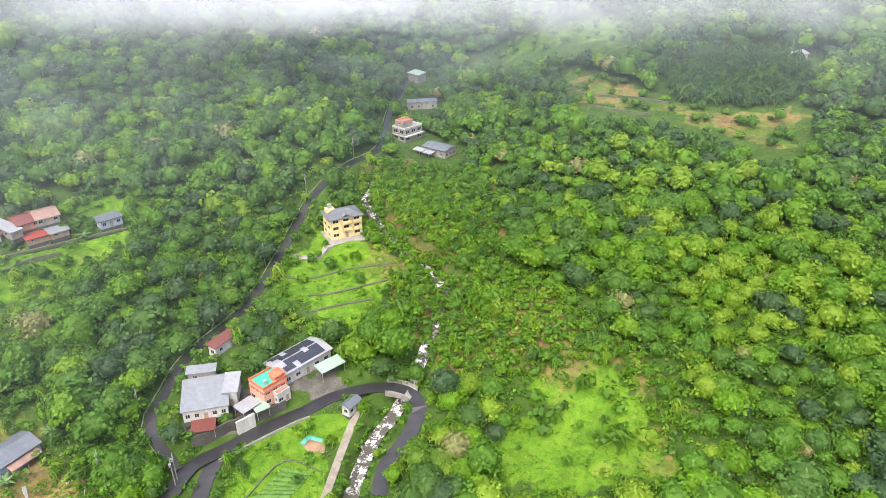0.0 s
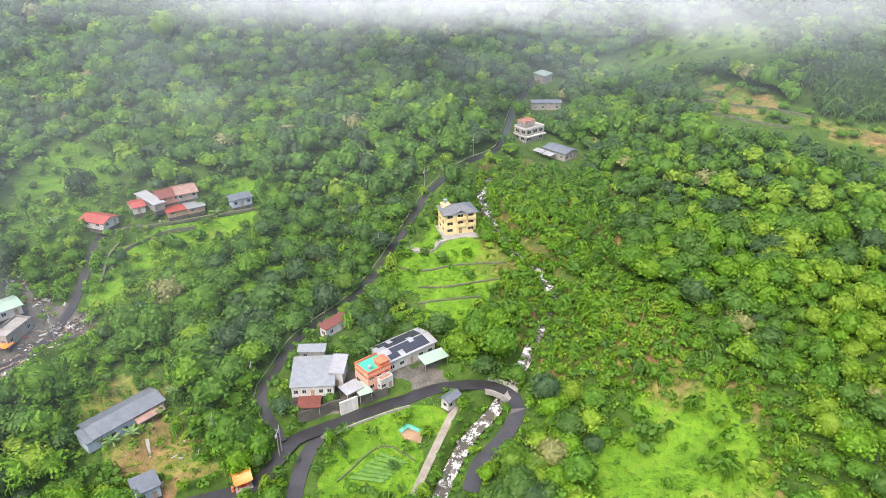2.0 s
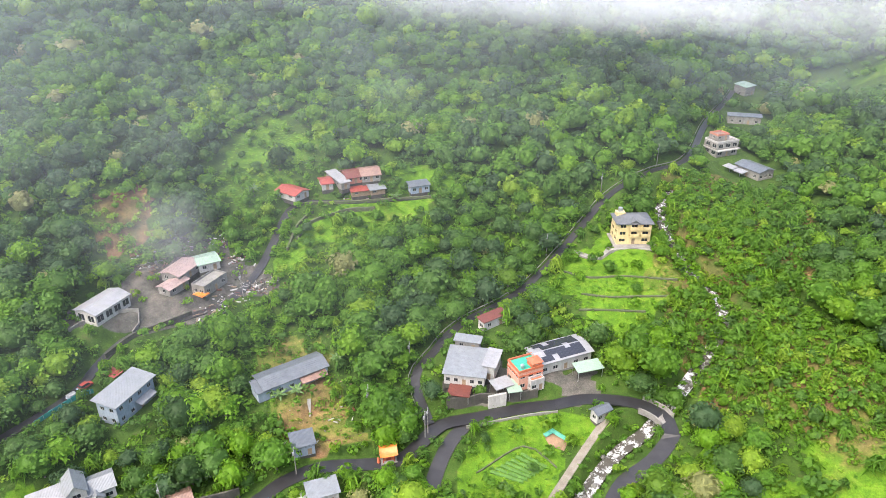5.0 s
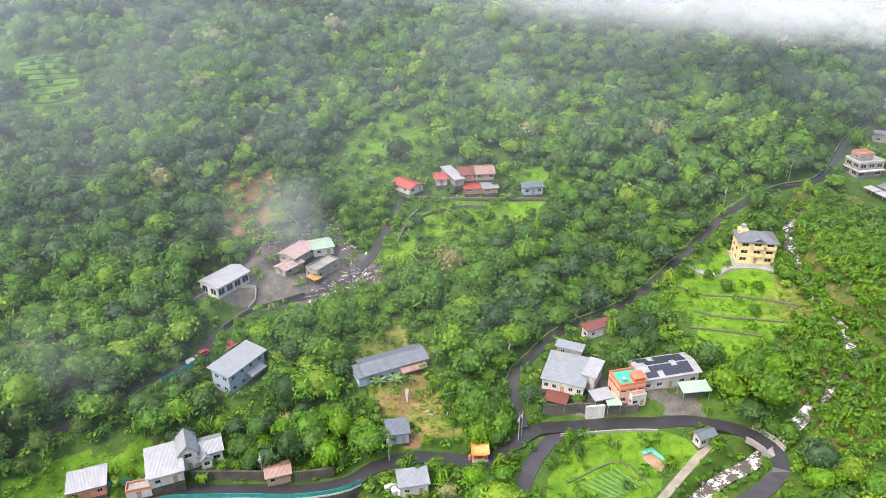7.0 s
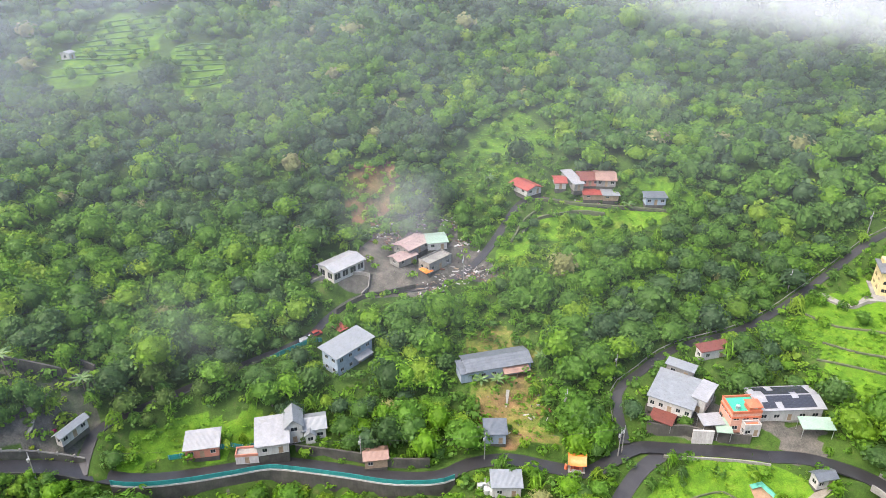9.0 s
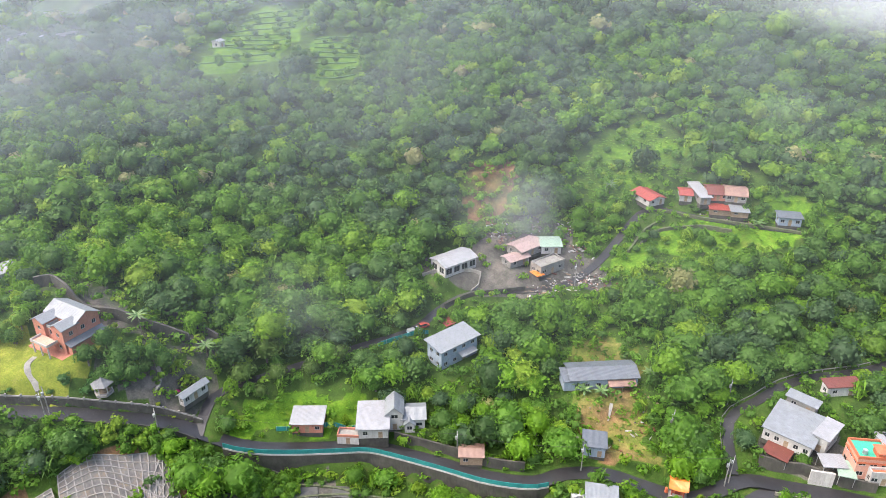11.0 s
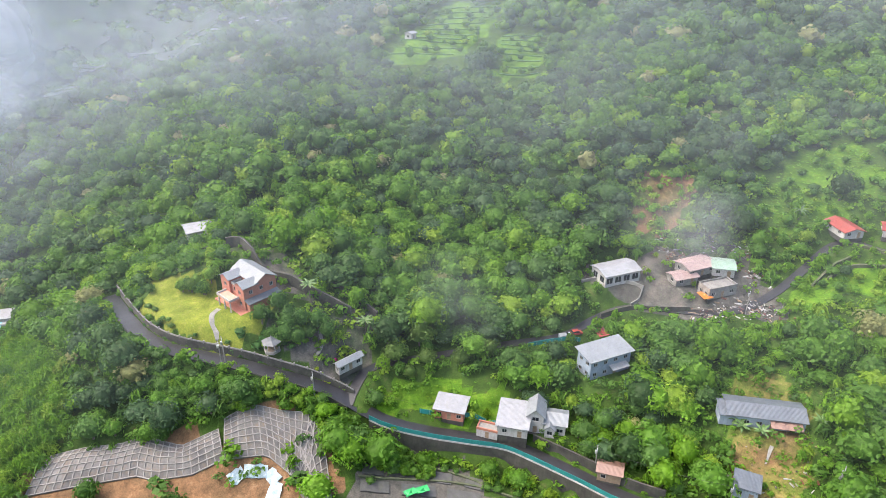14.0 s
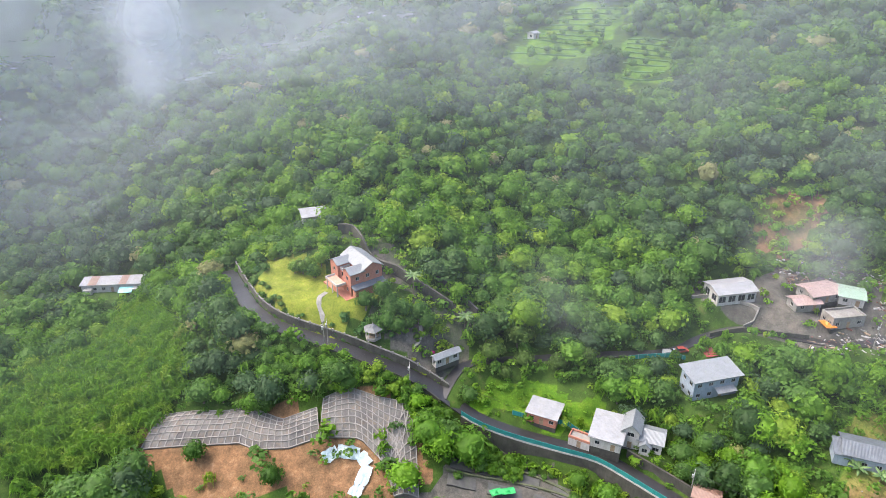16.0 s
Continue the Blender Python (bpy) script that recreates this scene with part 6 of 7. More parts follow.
def woods(name, protos, x, y, size, tint, label, category="trees", squash=None):
    z = height(x, y)
    V, F, T, L, base = [], [], [], [], 0
    pick, turn = rng.integers(0, len(protos), len(x)), rng.uniform(0, 2 * math.pi, len(x))
    tallness = rng.uniform(0.78, 1.42, len(x)) if squash is None else squash
    for p, (v, f, leaf) in enumerate(protos):
        k = np.where(pick == p)[0]
        if not len(k):
            continue
        c, s = np.cos(turn[k])[:, None], np.sin(turn[k])[:, None]
        vx, vy, vz = v.T
        P = np.stack([(c * vx - s * vy) * size[k, None] + x[k, None], (s * vx + c * vy) * size[k, None] + y[k, None], vz * (size * tallness)[k, None] + z[k, None]], -1)
        V.append(P.reshape(-1, 3))
        F.append((f[None] + (base + np.arange(len(k)) * len(v))[:, None, None]).reshape(-1, f.shape[1]))
        T.append(np.repeat(tint[k], len(v)))
        L.append(np.tile(leaf, len(k)))
        base += len(k) * len(v)
    me = bulk(name, np.concatenate(V), np.concatenate(F), mat_leaf, [("tint", np.concatenate(T)), ("leaf", np.concatenate(L))])
    return tagged(new(name, me), label, category, kind="stuff")


near_protos = [crown_cloud(np.random.default_rng(20 + s), 520, 0.076, 6 + s % 4, 0.78 + 0.1 * (s % 3)) for s in range(6)]
airy_protos = [crown_cloud(np.random.default_rng(30 + s), 480, 0.08, 9, 1.0, 0.35, slim=0.72) for s in range(3)]
hill_protos = [crown_cloud(np.random.default_rng(40 + s), 118, 0.145, 5 + s % 4, 0.8 + 0.08 * (s % 3)) for s in range(7)]
far_protos = [crown_cloud(np.random.default_rng(50 + s), 64, 0.19, 5 + s % 3, 0.9) for s in range(6)]
coarse_protos = [crown_cloud(np.random.default_rng(55 + s), 40, 0.26, 4) for s in range(3)]
mid_protos = [crown_cloud(np.random.default_rng(90 + s), 330, 0.092, 6 + s % 4, 0.78 + 0.1 * (s % 3), 0.12 * (s % 2)) for s in range(8)]
low_protos = [crown_cloud(np.random.default_rng(60 + s), 36, 0.25, 3 + s % 3, 0.75, core=False) for s in range(4)]
reed_protos = [crown_cloud(np.random.default_rng(70 + s), 40, 0.32, 5, 1.1, 0.9, core=False, slim=0.42) for s in range(4)]
NEAR_TREES = 260


def tree_thing(crown, bark, x, y, z, size, turn, label):
    """A single tree: a tapered trunk with limbs under a leafy crown."""
    ob = thing("tree", x, y, z, turn, label, "tree", "trees on the near slopes")
    part("trunk", bark, None, ob)
    part("crown", crown, None, ob)
    ob.scale = (size,) * 3
    return ob


def near_forest(x, y, size, tint):
    """The trees nearest to the valley's middle, each one a thing of its own."""
    bark = Shape()
    bark.tube((0, 0, -0.15), (0.03, 0.02, 0.5), 0.075, 0.05, 7)
    for a_ in range(4):
        bark.tube((0.03, 0.02, 0.4 + 0.05 * a_), (0.42 * math.cos(1.7 * a_), 0.42 * math.sin(1.7 * a_), 0.78 + 0.06 * a_), 0.035, 0.015, 5)
    bark = bark.mesh("trunk", mat_bark)
    words = ("dark blue-green", "deep green", "fresh green", "bright green", "yellow-green", "tan and pale green")
    shades = []
    for q in range(6):
        m = leafy("tree_leaves", [(0.0, GREENS[q][1]), (1.0, tuple(1.25 * c for c in GREENS[q][1]))], True)
        shades.append([bulk("crown", v, f, m, [("leaf", leaf)]) for v, f, leaf in (near_protos + airy_protos)])
    z = height(x, y)
    made = {}
    for n_, (a_, b_, c_, s_, t_) in enumerate(zip(x, y, z, size, tint)):
        q, p = int(np.argmin([abs(t_ - g_[0]) for g_ in GREENS])), int(rng.integers(0, 9))
        m = pose(a_, b_, c_, 0, 0, float(rng.uniform(0, 360)))
        if (q, p) in made:
            ob = copy_thing(made[q, p], m)
        else:
            ob = made[q, p] = tree_thing(shades[q][p], bark, a_, b_, c_, 1.0, 0.0, words[q] + " broadleaf tree in the dense wood")
            ob.matrix_basis = m
        ob.scale = (s_, s_, s_ * float(rng.uniform(0.9, 1.2)))


def tints(x, y):
    """Brighter on the near right bank, darker and bluer with distance from the camera."""
    r, a_ = np.hypot(x, y), np.degrees(np.arctan2(-x, y))
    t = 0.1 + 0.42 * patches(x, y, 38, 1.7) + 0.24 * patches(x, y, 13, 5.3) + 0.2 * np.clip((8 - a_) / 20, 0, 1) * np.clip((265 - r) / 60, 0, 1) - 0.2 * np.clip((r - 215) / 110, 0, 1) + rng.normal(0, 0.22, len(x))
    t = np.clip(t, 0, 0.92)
    odd = rng.uniform(size=len(x))
    return np.where(odd < 0.07, rng.uniform(0.75, 0.93, len(x)), np.where(odd > 0.986, 1.0, np.where(odd > 0.94, 0.04, t)))


def forest(name, r0, r1, gap, protos, small, large, label, above=False):
    """Woods over a ring of the land; above: only what stands over the top of the camera's view."""
    x, y = scatter(r0, r1, -41 if r0 < 236 else -36, 121 if r0 < 236 else 117, gap, rng)
    size = (small + (large - small) * rng.uniform(size=len(x)) ** 1.4 * 1.25) * (0.82 + 0.36 * patches(x, y, 21, 2.3))
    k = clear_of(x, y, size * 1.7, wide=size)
    if r1 < 350:
        k &= ~inside(x, y, BAMBOO)
    if r0 > 300:
        high = height(x, y) + size > EYE - 0.088 * np.hypot(x, y)
        k &= high if above else ~high
    x, y, size = x[k], y[k], size[k]
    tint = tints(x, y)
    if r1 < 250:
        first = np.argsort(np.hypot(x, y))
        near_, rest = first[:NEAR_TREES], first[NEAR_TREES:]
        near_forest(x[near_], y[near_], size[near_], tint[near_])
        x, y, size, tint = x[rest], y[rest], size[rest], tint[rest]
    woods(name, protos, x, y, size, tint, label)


BAMBOO = OPEN["bamboo_slope"]
forest("lower_woods", 118, 236, 5.2, mid_protos, 2.9, 5.5, "dense green broadleaf woods on the lower slopes")
forest("hillside_woods", 236, 360, 5.4, hill_protos, 2.9, 5.2, "dense dark green broadleaf woods up the hillside")
forest("far_woods", 360, 620, 6.9, far_protos, 3.9, 6.4, "misty dark green woods high on the mountain")
forest("ridge_woods", 380, 620, 19.0, coarse_protos, 6.2, 9.0, "dark green woods along the top of the mountain", above=True)

# trees standing in the scrub and round the meadows
x, y = scatter(118, 420, -41, 121, 8.5, rng)
airy = ("farm_slope", "farm_grass", "upper_scrub", "scrub", "scrub_edge", "terraces", "upper_terraces", "far_meadow", "tea_field", "tea_terrace", "scar", "meadow")
k = np.any([inside(x, y, OPEN[n_]) for n_ in airy], axis=0)
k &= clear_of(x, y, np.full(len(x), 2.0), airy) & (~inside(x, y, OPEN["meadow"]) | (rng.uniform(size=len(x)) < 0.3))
x, y = x[k], y[k]
woods("scattered_trees", hill_protos + airy_protos[:1], x, y, rng.uniform(1.6, 3.0, len(x)), np.clip(rng.normal(0.5, 0.2, len(x)), 0, 0.93), "small green trees scattered over the open slopes")

# undergrowth fills the gaps between the trees and covers the scrub
x, y = scatter(116, 255, -41, 121, 3.0, rng)
x2, y2 = scatter(116, 270, -41, 30, 2.4, rng)
k2 = inside(x2, y2, OPEN["upper_scrub"]) | inside(x2, y2, OPEN["scrub"]) | inside(x2, y2, OPEN["scrub_edge"])
x, y = np.concatenate([x, x2[k2]]), np.concatenate([y, y2[k2]])
size = rng.uniform(0.9, 2.5, len(x))
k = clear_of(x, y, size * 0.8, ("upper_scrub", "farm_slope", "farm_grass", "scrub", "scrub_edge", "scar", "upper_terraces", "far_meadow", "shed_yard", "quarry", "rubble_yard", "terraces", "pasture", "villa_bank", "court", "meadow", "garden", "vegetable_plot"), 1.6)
thin = np.any([inside(x, y, OPEN[n_]) for n_ in ("farm_slope", "farm_grass", "scar", "upper_terraces", "far_meadow", "shed_yard", "rubble_yard", "terraces", "pasture", "villa_bank", "court", "meadow", "garden", "vegetable_plot")], axis=0)
k &= ~thin | (rng.uniform(size=len(x)) < np.where(inside(x, y, OPEN["rubble_yard"]) | inside(x, y, OPEN["terraces"]), 0.3, np.where(inside(x, y, OPEN["meadow"]), 0.1, np.where(inside(x, y, OPEN["pasture"]) | inside(x, y, OPEN["garden"]), 0.22, np.where(inside(x, y, OPEN["vegetable_plot"]), 0.22, 0.6)))))
k &= ~inside(x, y, OPEN["quarry"]) | ((rng.uniform(size=len(x)) < 0.2) & (np.hypot(x, y) < 140))
k &= ~inside(x, y, BAMBOO) & ((rng.uniform(size=len(x)) < 0.85) | ~(inside(x, y, OPEN["scrub"]) | inside(x, y, OPEN["scrub_edge"])))
x, y, size = x[k], y[k], size[k]
size = np.where(inside(x, y, OPEN["quarry"]) | inside(x, y, OPEN["pasture"]), size * rng.uniform(0.8, 1.7, len(x)), size)
woods("undergrowth", low_protos + reed_protos[:1], x, y, size, np.clip(0.4 + 0.4 * patches(x, y, 24, 4.1) + rng.normal(0, 0.15, len(x)), 0, 0.93), "bright green shrubs and undergrowth between the trees", "shrubs")
# a thicket on the bank below the village road
x, y = scatter(125, 215, 72, 104, 2.0, rng)
d_, at_ = to_line(x, y, LOW_LINE)
k = (d_ > 3.2) & (d_ < 11) & (np.hypot(x, y) < np.hypot(*np.array(LOW_LINE).T)[np.clip(np.round(at_).astype(int), 0, len(LOW_LINE) - 1)])
k &= ~inside(x, y, BAMBOO) & (~inside(x, y, OPEN["quarry"]) | (np.hypot(x, y) > 151))
x, y = x[k], y[k]
woods("thicket", hill_protos, x, y, rng.uniform(1.3, 2.4, len(x)), np.clip(0.35 + 0.4 * patches(x, y, 12, 2.2) + rng.normal(0, 0.15, len(x)), 0, 0.93), "dense green thicket on the bank below the road", "shrubs")
# bamboo in a close stand on the spur
x, y = scatter(110, 330, 88, 122, 2.1, rng)
k = inside(x, y, BAMBOO)
x, y = x[k], y[k]
bamboo_protos = [crown_cloud(np.random.default_rng(75 + s), 84, 0.19, 5, 1.3, 0.8, core=False, slim=0.4) for s in range(4)]
woods("bamboo", bamboo_protos, x, y, rng.uniform(1.5, 2.5, len(x)), np.clip(0.62 + 0.2 * patches(x, y, 20, 3.1) + rng.normal(0, 0.1, len(x)), 0, 0.95), "close stand of feathery yellow-green bamboo", "bamboo")
# a dark grove of banana and bamboo on the upper slope
x, y = scatter(270, 380, -34, -12, 3.0, rng)
k = inside(x, y, OPEN["plantation"])
x, y = x[k], y[k]
woods("plantation", reed_protos, x, y, rng.uniform(2.2, 3.4, len(x)), np.clip(rng.normal(0.14, 0.09, len(x)), 0, 0.5), "dark green grove of feathery plants on the upper slope", "grove")
# low grass tufts and weeds on the open ground
x, y = scatter(116, 300, -41, 121, 1.35, rng)
k = np.any([inside(x, y, OPEN[n_]) for n_ in ("meadow", "pasture", "vegetable_plot", "terraces", "garden", "shed_yard", "upper_terraces", "scrub", "scrub_edge", "farm_slope", "farm_grass")], axis=0)
k &= rng.uniform(size=len(x)) < 0.25 + 0.9 * patches(x, y, 6, 2.9) ** 2
for w, line, _ in LINES.values():
    k &= to_line(x, y, line)[0] > w / 2 + 0.4
for hx, hy, hr, _ in PADS:
    k &= np.hypot(x - hx, y - hy) > hr
x, y = x[k], y[k]
tuft_protos = [crown_cloud(np.random.default_rng(80 + s), 7, 0.5, 2, 0.6, core=False, slim=0.6) for s in range(4)]
woods("grass", tuft_protos, x, y, rng.uniform(0.35, 0.9, len(x)), np.clip(rng.normal(0.66, 0.18, len(x)), 0, 0.93), "tufts of bright green grass and weeds", "grass", np.full(len(x), 0.5))

# ---- single plants ----
def single_tree(x, y, size, shade, label, tall=1.0):
    key = ("single", shade)
    if key not in SINGLE:
        m = leafy("single_leaves", [(0.0, tuple(0.85 * c for c in shade)), (1.0, tuple(1.2 * c for c in shade))], True)
        SINGLE[key] = [bulk("crown", v, f_, m, [("leaf", lf)]) for v, f_, lf in (near_protos[:3] + airy_protos[:2])]
    if "bark" not in SINGLE:
        SINGLE["bark"] = Shape().tube((0, 0, -0.15), (0.02, 0.02, 0.7), 0.08, 0.04, 7).mesh("trunk", mat_bark)
    ob = thing("tree", x, y, float(height(x, y)), float(rng.uniform(0, 360)), label, "tree", "single trees")
    part("trunk", SINGLE["bark"], None, ob)
    part("crown", SINGLE[key][int(rng.integers(0, 5))], None, ob)
    ob.scale = (size, size, size * tall)


SINGLE = {}
for x_, y_ in SPOTS["bright_solo"]:
    single_tree(x_, y_, 5.6, (0.15, 0.31, 0.024), "large bright green tree at the road's bend")
for x_, y_ in SPOTS["solo"]:
    single_tree(x_, y_, 3.6, (0.06, 0.14, 0.022), "green tree standing on the cut slope", 1.2)
for x_, y_ in SPOTS["grand_solo"]:
    single_tree(x_, y_, 5.0, (0.125, 0.235, 0.028), "broad yellow-green tree above the valley floor")
single_tree(-57.6, 142.6, 2.3, (0.09, 0.19, 0.028), "round green tree in front of the bungalow", 1.2)
for x_, y_ in SPOTS["dark_solo"]:
    single_tree(x_, y_, 5.8, (0.04, 0.085, 0.024), "tall dark green tree with a dense crown", 1.2)
for x_, y_ in SPOTS["garden_trees"]:
    single_tree(x_, y_, 2.9 * float(rng.uniform(0.8, 1.25)), (0.07, 0.155, 0.03), "green garden tree beside the villa", 1.3)
for x_, y_, z_ in ((-156.0, 38.6, 4.6), (-152.4, 47.0, 3.4), (-151.0, 56.5, 3.8), (-150.6, 64.5, 3.4), (-160.5, 47.0, 5.0), (-150.0, 41.0, 2.6)):
    single_tree(x_, y_, z_, (0.085, 0.15, 0.03), "broad olive green tree beside the upper road", 1.15)
for x_, y_ in SPOTS["lawn_trees"]:
    single_tree(x_, y_, 2.6, (0.12, 0.22, 0.03), "light green tree at the back of the villa's lawn", 1.3)
for x_, y_ in SPOTS["pump_tree"]:
    single_tree(x_, y_, 2.4, (0.07, 0.15, 0.03), "green tree beside the pump house", 1.2)


def shrub(x, y, size, shade, label, group, flat=0.9):
    if any(to_line(np.array(x), np.array(y), line)[0] < w / 2 + 0.5 for w, line, _ in LINES.values()):
        return
    key = ("shrub", shade)
    if key not in SINGLE:
        m = leafy("shrub_leaves", [(0.0, tuple(0.85 * c for c in shade)), (1.0, tuple(1.2 * c for c in shade))], True)
        SINGLE[key] = [bulk("shrub", v, f_, m, [("leaf", lf)]) for v, f_, lf in hill_protos[:4]]
    ob = tagged(new("shrub", SINGLE[key][int(rng.integers(0, 4))]), label, "shrub", group)
    ob.matrix_basis = pose(x, y, float(height(x, y)) - 0.15 * size, 0, 0, float(rng.uniform(0, 360))) @ Matrix.Diagonal((size, size, size * flat, 1))


for k, shade, size, label in (("row_shrubs", (0.08, 0.17, 0.03), 1.5, "leafy green shrub in front of the row houses"), ("lawn_shrubs", (0.1, 0.18, 0.035), 1.2, "rounded light green shrub along the lawn"), ("wall_shrubs", (0.06, 0.14, 0.03), 1.2, "low green hedge shrub inside the garden wall"), ("garden_shrubs", (0.05, 0.13, 0.03), 1.5, "rounded green garden shrub on the villa's lawn"), ("pond_shrubs", (0.11, 0.2, 0.03), 1.1, "clipped light green shrub beside the pond court"),
                              ("lot_shrubs", (0.08, 0.17, 0.03), 1.4, "small leafy shrub between the garden plots"), ("road_shrubs", (0.06, 0.14, 0.025), 1.4, "leafy shrub on the bank below the road")):
    for x_, y_ in SPOTS[k]:
        for _ in range(2):
            shrub(x_ + rng.normal(0, 0.9), y_ + rng.normal(0, 0.9), size * rng.uniform(0.7, 1.25), shade, label, "garden shrubs")
for n_, (bx_, by_) in enumerate(BROOK):
    if by_ < 151:
        for side_ in (-3.6, -2.9, 3.0, 3.7):
            shrub(bx_ + side_ * 0.94 + rng.normal(0, 0.3), by_ - side_ * 0.3 + rng.normal(0, 0.8), float(rng.uniform(0.8, 1.5)), (0.085, 0.19, 0.024), "leafy green shrub on the stream bank", "stream bank shrubs")
x_, y_ = SPOTS["court_path"][1]
shrub(x_ + 1.5, y_ + 3.2, 0.8, (0.55, 0.03, 0.3), "magenta flowering shrub in the paved court", "garden shrubs")
a_, b_ = SPOTS["hedge_court"][-2:]
for t_ in np.linspace(0, 1.2, 6):
    shrub(a_[0] + (b_[0] - a_[0]) * t_, a_[1] + (b_[1] - a_[1]) * t_, 0.9, (0.2, 0.28, 0.02), "clipped yellow-green hedge shrub by the gate", "hedge shrubs")


def palm(x, y, tall, label, fronds=13, length=2.6, wide=0.3, upright_=0.9):
    """Arching fronds from the top of a slender stem."""
    ob = thing("palm", x, y, float(height(x, y)) - 0.1, float(rng.uniform(0, 360)), label, "palm", "palms and bananas")
    part("stem", Shape().tube((0, 0, 0), (0.15, 0.1, tall), 0.17, 0.12, 8), mat_bark, ob)
    for i_ in range(fronds):
        a = 2.4 * i_
        e = upright_ * (0.3 + 0.9 * i_ / fronds)
        s, p, n = Shape(), [], 6
        for j_ in range(n + 1):
            t = j_ / n
            r, z = length * t * math.cos(e * (1 - t)), length * (math.sin(e) * t - 0.55 * t * t)
            w = wide * math.sin(math.pi * min(1, 0.12 + 0.88 * t)) + 0.02
            p.append((r, w, z))
        v = [(r, w * sg, z - abs(sg) * 0.4 * w) for r, w, z in p for sg in (-1, 0, 1)]
        f_ = [(3 * j_ + k_, 3 * j_ + k_ + 1, 3 * j_ + k_ + 4, 3 * j_ + k_ + 3) for j_ in range(n) for k_ in (0, 1)]
        s.add(v, f_)
        part("frond", s, mat_frond, ob).matrix_basis = pose(0.15, 0.1, tall, 0, 0, math.degrees(a))


mat_frond = surface("palm_frond", (0.045, 0.1, 0.022), (0.085, 0.155, 0.03), 1.0, 5.0, 0.5)
for x_, y_ in SPOTS["palms"] + SPOTS["palms_b"]:
    palm(x_, y_, 3.6, "feathery pale green palm among shrubs", 15, 2.8, 0.28)
for x_, y_ in SPOTS["palm_villa"]:
    palm(x_, y_, 7.0, "tall slender palm beside the villa", 14, 2.8, 0.3)
for x_, y_ in SPOTS["bananas"]:
    palm(x_, y_, 1.6, "banana plant with broad arching leaves", 9, 2.6, 0.42, 1.3)


# x, y, z, half width, half length, rise of its plane, density
MIST = [
    (-134.9, 288.0, 96.6, 73.9, 24.6, 55, 0.36),
    (-83.1, 295.3, 93.3, 93.8, 23.7, 55, 0.5),
    (-7.6, 393.2, 81.5, 112.3, 26.0, 55, 0.3),
    (51.9, 314.3, 90.3, 84.5, 24.6, 55, 0.4),
    (122.9, 283.8, 96.2, 104.0, 20.4, 55, 0.28),
    (-61.5, 302.7, 87.8, 75.8, 13.6, 55, 0.22),
    (-52.8, 348.6, 90.8, 93.4, 25.2, 55, 0.42),
    (-105.8, 289.0, 96.3, 94.1, 15.2, 55, 0.24),
    (-198.3, 241.7, 97.1, 67.5, 15.5, 55, 0.08),
    (-134.8, 239.2, 60.2, 20.1, 21.5, 24, 0.05),
    (-161.6, 138.6, 39.7, 17.6, 24.9, 24, 0.17),
    (-167.9, 125.2, 39.0, 13.9, 19.5, 24, 0.06),
    (-150.1, 134.6, 36.4, 13.5, 10.8, 24, 0.06),
    (-166.1, 56.6, 30.7, 16.4, 21.1, 24, 0.035),
    (-235.8, 116.7, 59.2, 44.2, 40.7, 24, 0.04),
    (-154.9, 61.0, 28.1, 11.9, 17.4, 24, 0.03),
    (-273.4, 80.2, 63.3, 50.4, 35.4, 24, 0.05),
    (-259.0, 150.3, 67.1, 27.9, 38.2, 24, 0.04),
    (-192.7, 166.4, 58.6, 24.1, 30.3, 24, 0.03),
    (-293.0, 53.6, 64.8, 37.1, 37.6, 24, 0.03),
    (-230.1, 127.4, 60.0, 30.4, 31.7, 24, 0.015),
    (-248.4, -58.3, 92.0, 20.9, 33.9, 55, 1.0),
    (-243.3, -57.8, 89.3, 14.1, 27.7, 55, 0.8),
    (-221.4, -56.6, 80.0, 9.5, 15.4, 55, 0.5),
    (-242.2, -91.4, 97.0, 74.0, 42.8, 55, 0.2),
    (-282.5, -27.0, 50.5, 17.9, 21.7, 24, 0.07),
    (-295.5, 58.7, 65.5, 31.2, 38.3, 24, 0.025),
    (-258.9, -36.6, 89.6, 64.4, 34.7, 55, 0.2)]


HAZE_FAR, HAZE_HOLLOW = 0.37, 0.18
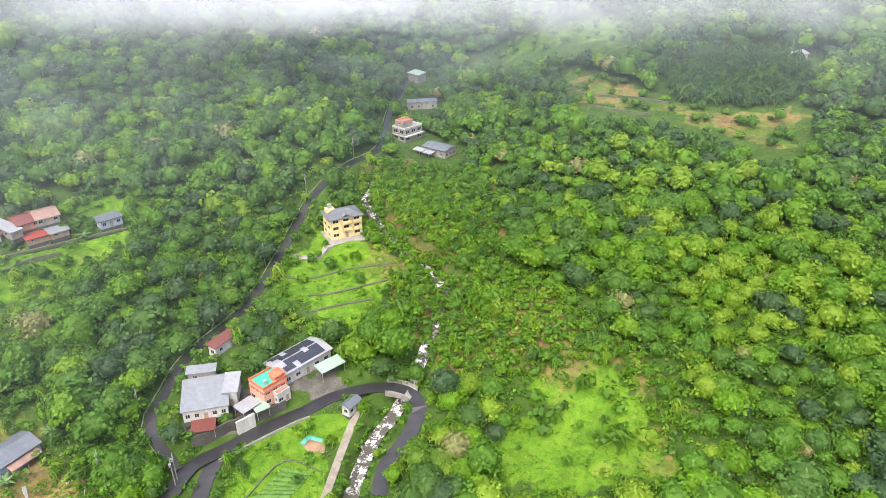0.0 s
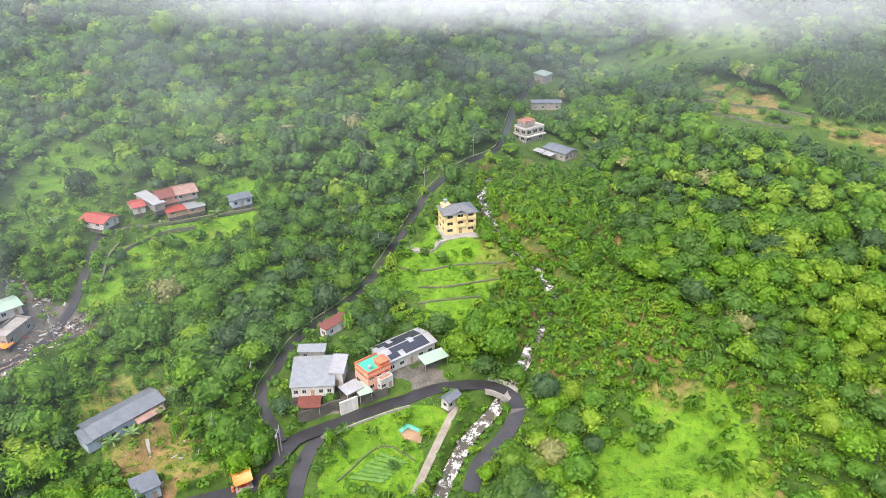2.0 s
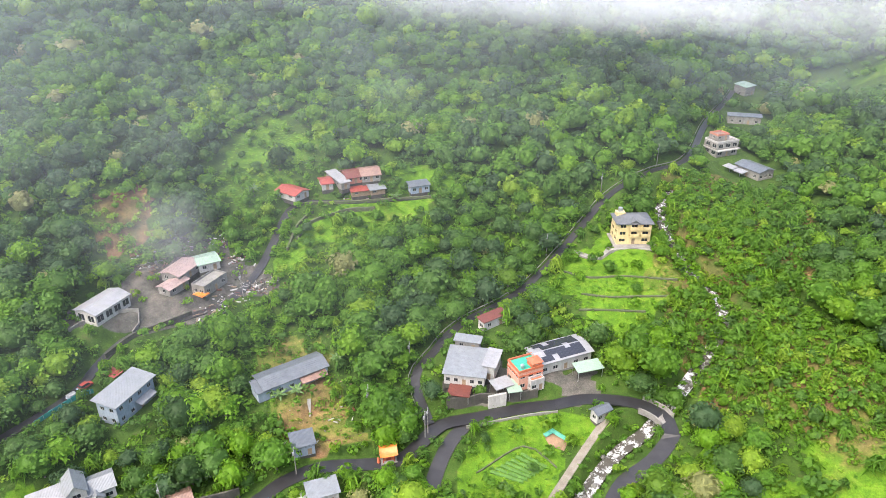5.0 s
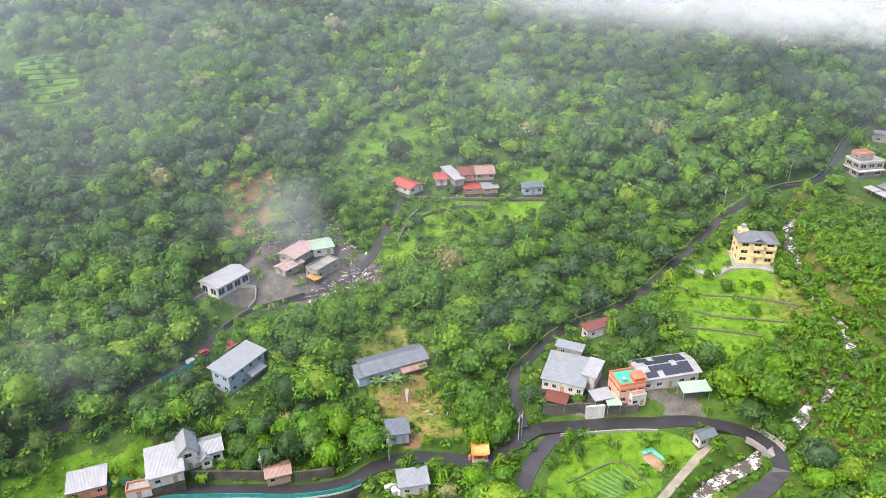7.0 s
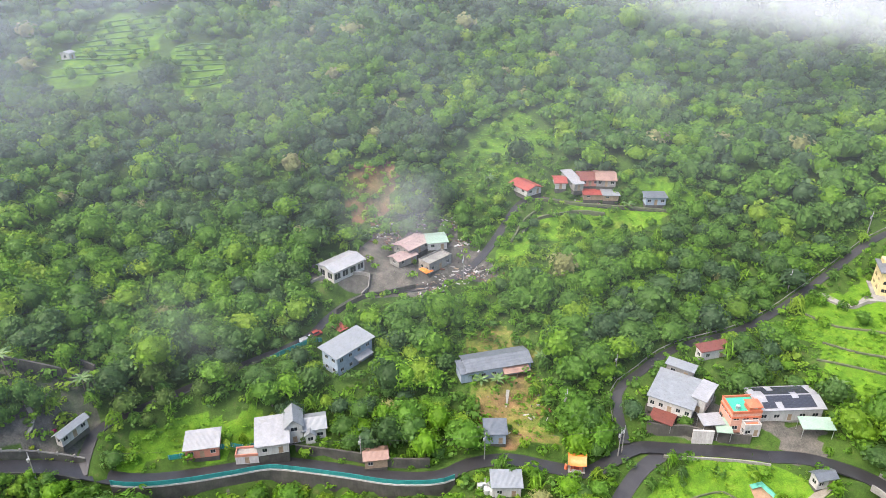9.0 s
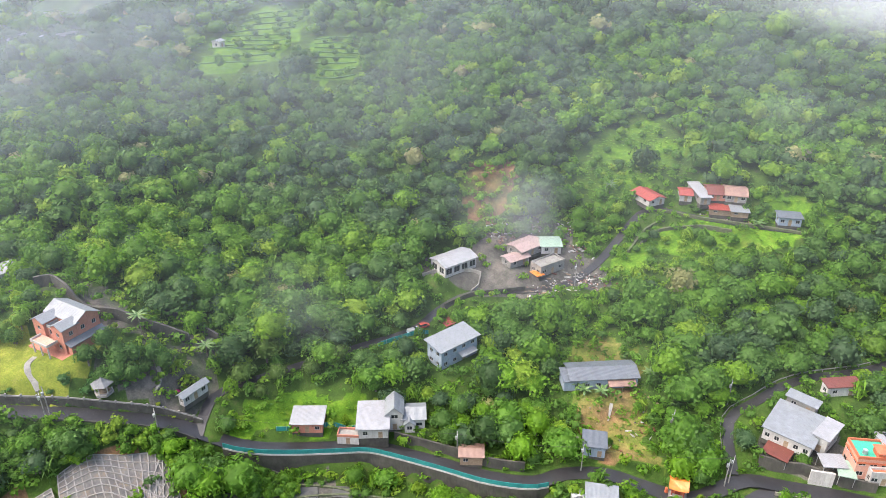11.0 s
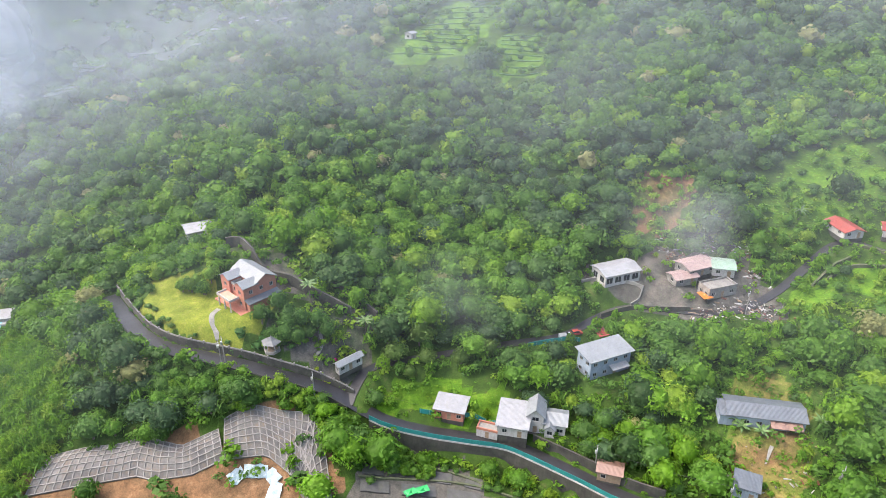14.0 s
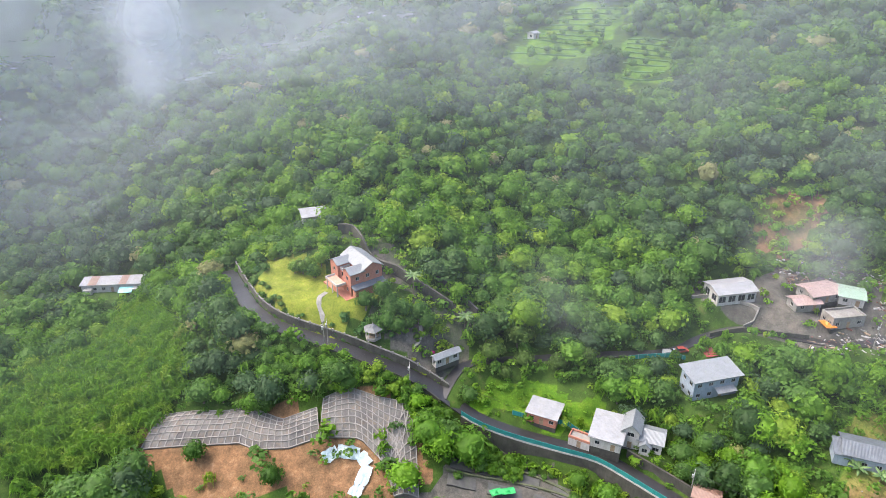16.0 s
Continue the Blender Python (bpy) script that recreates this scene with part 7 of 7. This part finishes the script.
# ---- low cloud and mist: soft lenses placed to fit the camera's view ----
def mist_material(n, l, p):
    out = n["Material Output"]
    n.remove(p)
    co, info = n.new("ShaderNodeTexCoord"), n.new("ShaderNodeObjectInfo")
    flat = n.new("ShaderNodeVectorMath")
    flat.operation = "MULTIPLY"
    flat.inputs[1].default_value = (1, 1, 0)
    l.new(co.outputs["Object"], flat.inputs[0])
    size = n.new("ShaderNodeVectorMath")
    size.operation = "LENGTH"
    l.new(flat.outputs[0], size.inputs[0])
    fade = n.new("ShaderNodeMapRange")
    fade.interpolation_type = "SMOOTHERSTEP"
    for key, v in (("From Min", 0.05), ("From Max", 0.98), ("To Min", 1.0), ("To Max", 0.0)):
        fade.inputs[key].default_value = v
    l.new(size.outputs["Value"], fade.inputs["Value"])
    geo = n.new("ShaderNodeNewGeometry")
    t = n.new("ShaderNodeTexNoise")
    t.inputs["Scale"].default_value, t.inputs["Detail"].default_value, t.inputs["Roughness"].default_value, t.inputs["Distortion"].default_value = 0.03, 5.0, 0.55, 0.6
    l.new(geo.outputs["Position"], t.inputs["Vector"])
    wisp = n.new("ShaderNodeMapRange")
    for key, v in (("From Min", 0.25), ("From Max", 0.75), ("To Min", 0.15), ("To Max", 1.1)):
        wisp.inputs[key].default_value = v
    l.new(t.outputs["Fac"], wisp.inputs["Value"])
    a, b = n.new("ShaderNodeMath"), n.new("ShaderNodeMath")
    a.operation = b.operation = "MULTIPLY"
    b.use_clamp = True
    l.new(fade.outputs[0], a.inputs[0])
    l.new(wisp.outputs[0], a.inputs[1])
    l.new(a.outputs[0], b.inputs[0])
    l.new(info.outputs["Alpha"], b.inputs[1])
    white, through_, clear = n.new("ShaderNodeBsdfDiffuse"), n.new("ShaderNodeBsdfTranslucent"), n.new("ShaderNodeBsdfTransparent")
    white.inputs["Color"].default_value = through_.inputs["Color"].default_value = (0.59, 0.62, 0.665, 1)
    both, mx = n.new("ShaderNodeMixShader"), n.new("ShaderNodeMixShader")
    both.inputs[0].default_value = 0.5
    l.new(white.outputs[0], both.inputs[1])
    l.new(through_.outputs[0], both.inputs[2])
    l.new(b.outputs[0], mx.inputs[0])
    l.new(clear.outputs[0], mx.inputs[1])
    l.new(both.outputs[0], mx.inputs[2])
    l.new(mx.outputs[0], out.inputs["Surface"])


def mist_shape():
    """A soft lens of vapour, thick in its middle and thinning to its rim."""
    s, m, rings = Shape(), 28, 7
    for side in (1, -1):
        v = [(0, 0, 0.16 * side)] + [(q / rings * math.cos(2 * math.pi * a / m), q / rings * math.sin(2 * math.pi * a / m), side * 0.16 * (1 - (q / rings) ** 2)) for q in range(1, rings + 1) for a in range(m)]
        f = [(0, 1 + a, 1 + (a + 1) % m) for a in range(m)] + [(1 + q * m + a, 1 + (q + 1) * m + a, 1 + (q + 1) * m + (a + 1) % m, 1 + q * m + (a + 1) % m) for q in range(rings - 1) for a in range(m)]
        s.add(v, [g if side > 0 else g[::-1] for g in f])
    return s


mat_mist = material("mist", mist_material)
mist_mesh = mist_shape().mesh("mist", mat_mist)
mist_mesh.polygons.foreach_set("use_smooth", np.ones(len(mist_mesh.polygons), bool))
for mx_, my_, mz_, hw, hh, rise, dense in MIST:
    ob = tagged(new("mist", mist_mesh), "thin white mist drifting along the wooded hillside", "mist", "drifts of mist", "stuff")
    ob.matrix_basis = pose(mx_, my_, mz_, 0, 0, math.degrees(math.atan2(-mx_, my_))) @ pose(0, 0, 0, rise) @ Matrix.Diagonal((hw, hh, 0.6 * min(hw, hh), 1))
    ob.color = (1, 1, 1, 0.78 * dense)

# haze painted on a sheet above the slopes, denser with distance from the camera and in the hollow behind the spur
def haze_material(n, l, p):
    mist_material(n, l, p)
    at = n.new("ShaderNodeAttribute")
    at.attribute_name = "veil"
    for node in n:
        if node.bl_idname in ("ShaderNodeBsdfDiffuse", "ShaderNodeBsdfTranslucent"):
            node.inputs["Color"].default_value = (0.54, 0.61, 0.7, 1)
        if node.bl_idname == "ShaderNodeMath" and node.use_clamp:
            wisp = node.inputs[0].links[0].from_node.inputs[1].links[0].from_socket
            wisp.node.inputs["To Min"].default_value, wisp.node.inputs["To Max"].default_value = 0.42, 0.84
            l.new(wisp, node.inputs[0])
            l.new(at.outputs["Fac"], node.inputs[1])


ba, br = np.arange(-60, 140, 2.0), np.concatenate([np.arange(120, 420, 10.0), np.arange(420, 700, 35.0)])
A, R = np.meshgrid(np.radians(ba), br)
hx, hy = -R * np.sin(A), R * np.cos(A)
hz = land(hx, hy) + 27
for _ in range(14):
    pad = np.pad(hz, 1, mode="edge")
    hz = (pad[:-2, 1:-1] + pad[2:, 1:-1] + pad[1:-1, :-2] + pad[1:-1, 2:] + 2 * pad[1:-1, 1:-1]) / 6
side_ = np.degrees(A)
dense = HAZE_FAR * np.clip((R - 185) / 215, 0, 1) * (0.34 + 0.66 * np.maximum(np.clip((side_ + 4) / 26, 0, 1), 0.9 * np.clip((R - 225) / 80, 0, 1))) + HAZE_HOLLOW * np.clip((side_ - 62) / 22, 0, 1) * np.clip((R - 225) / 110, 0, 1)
# a faint near part of the painted haze lightens the darkest woods
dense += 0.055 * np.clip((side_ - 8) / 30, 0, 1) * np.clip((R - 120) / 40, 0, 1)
# thinned round one bearing to fit the camera's view
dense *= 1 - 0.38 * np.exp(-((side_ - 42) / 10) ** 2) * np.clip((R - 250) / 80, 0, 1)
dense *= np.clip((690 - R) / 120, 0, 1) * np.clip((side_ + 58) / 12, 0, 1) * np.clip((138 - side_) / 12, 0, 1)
i, j = np.meshgrid(np.arange(len(br) - 1), np.arange(len(ba) - 1), indexing="ij")
m = len(ba)
quads = np.stack([i * m + j, i * m + j + 1, (i + 1) * m + j + 1, (i + 1) * m + j], -1).reshape(-1, 4)
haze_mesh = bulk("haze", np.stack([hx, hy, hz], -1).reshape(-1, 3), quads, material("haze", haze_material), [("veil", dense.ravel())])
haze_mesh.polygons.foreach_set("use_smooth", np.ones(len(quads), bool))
tagged(new("haze", haze_mesh), "bluish haze painted on a thin sheet above the wooded slopes", "mist", "drifts of mist", "stuff")
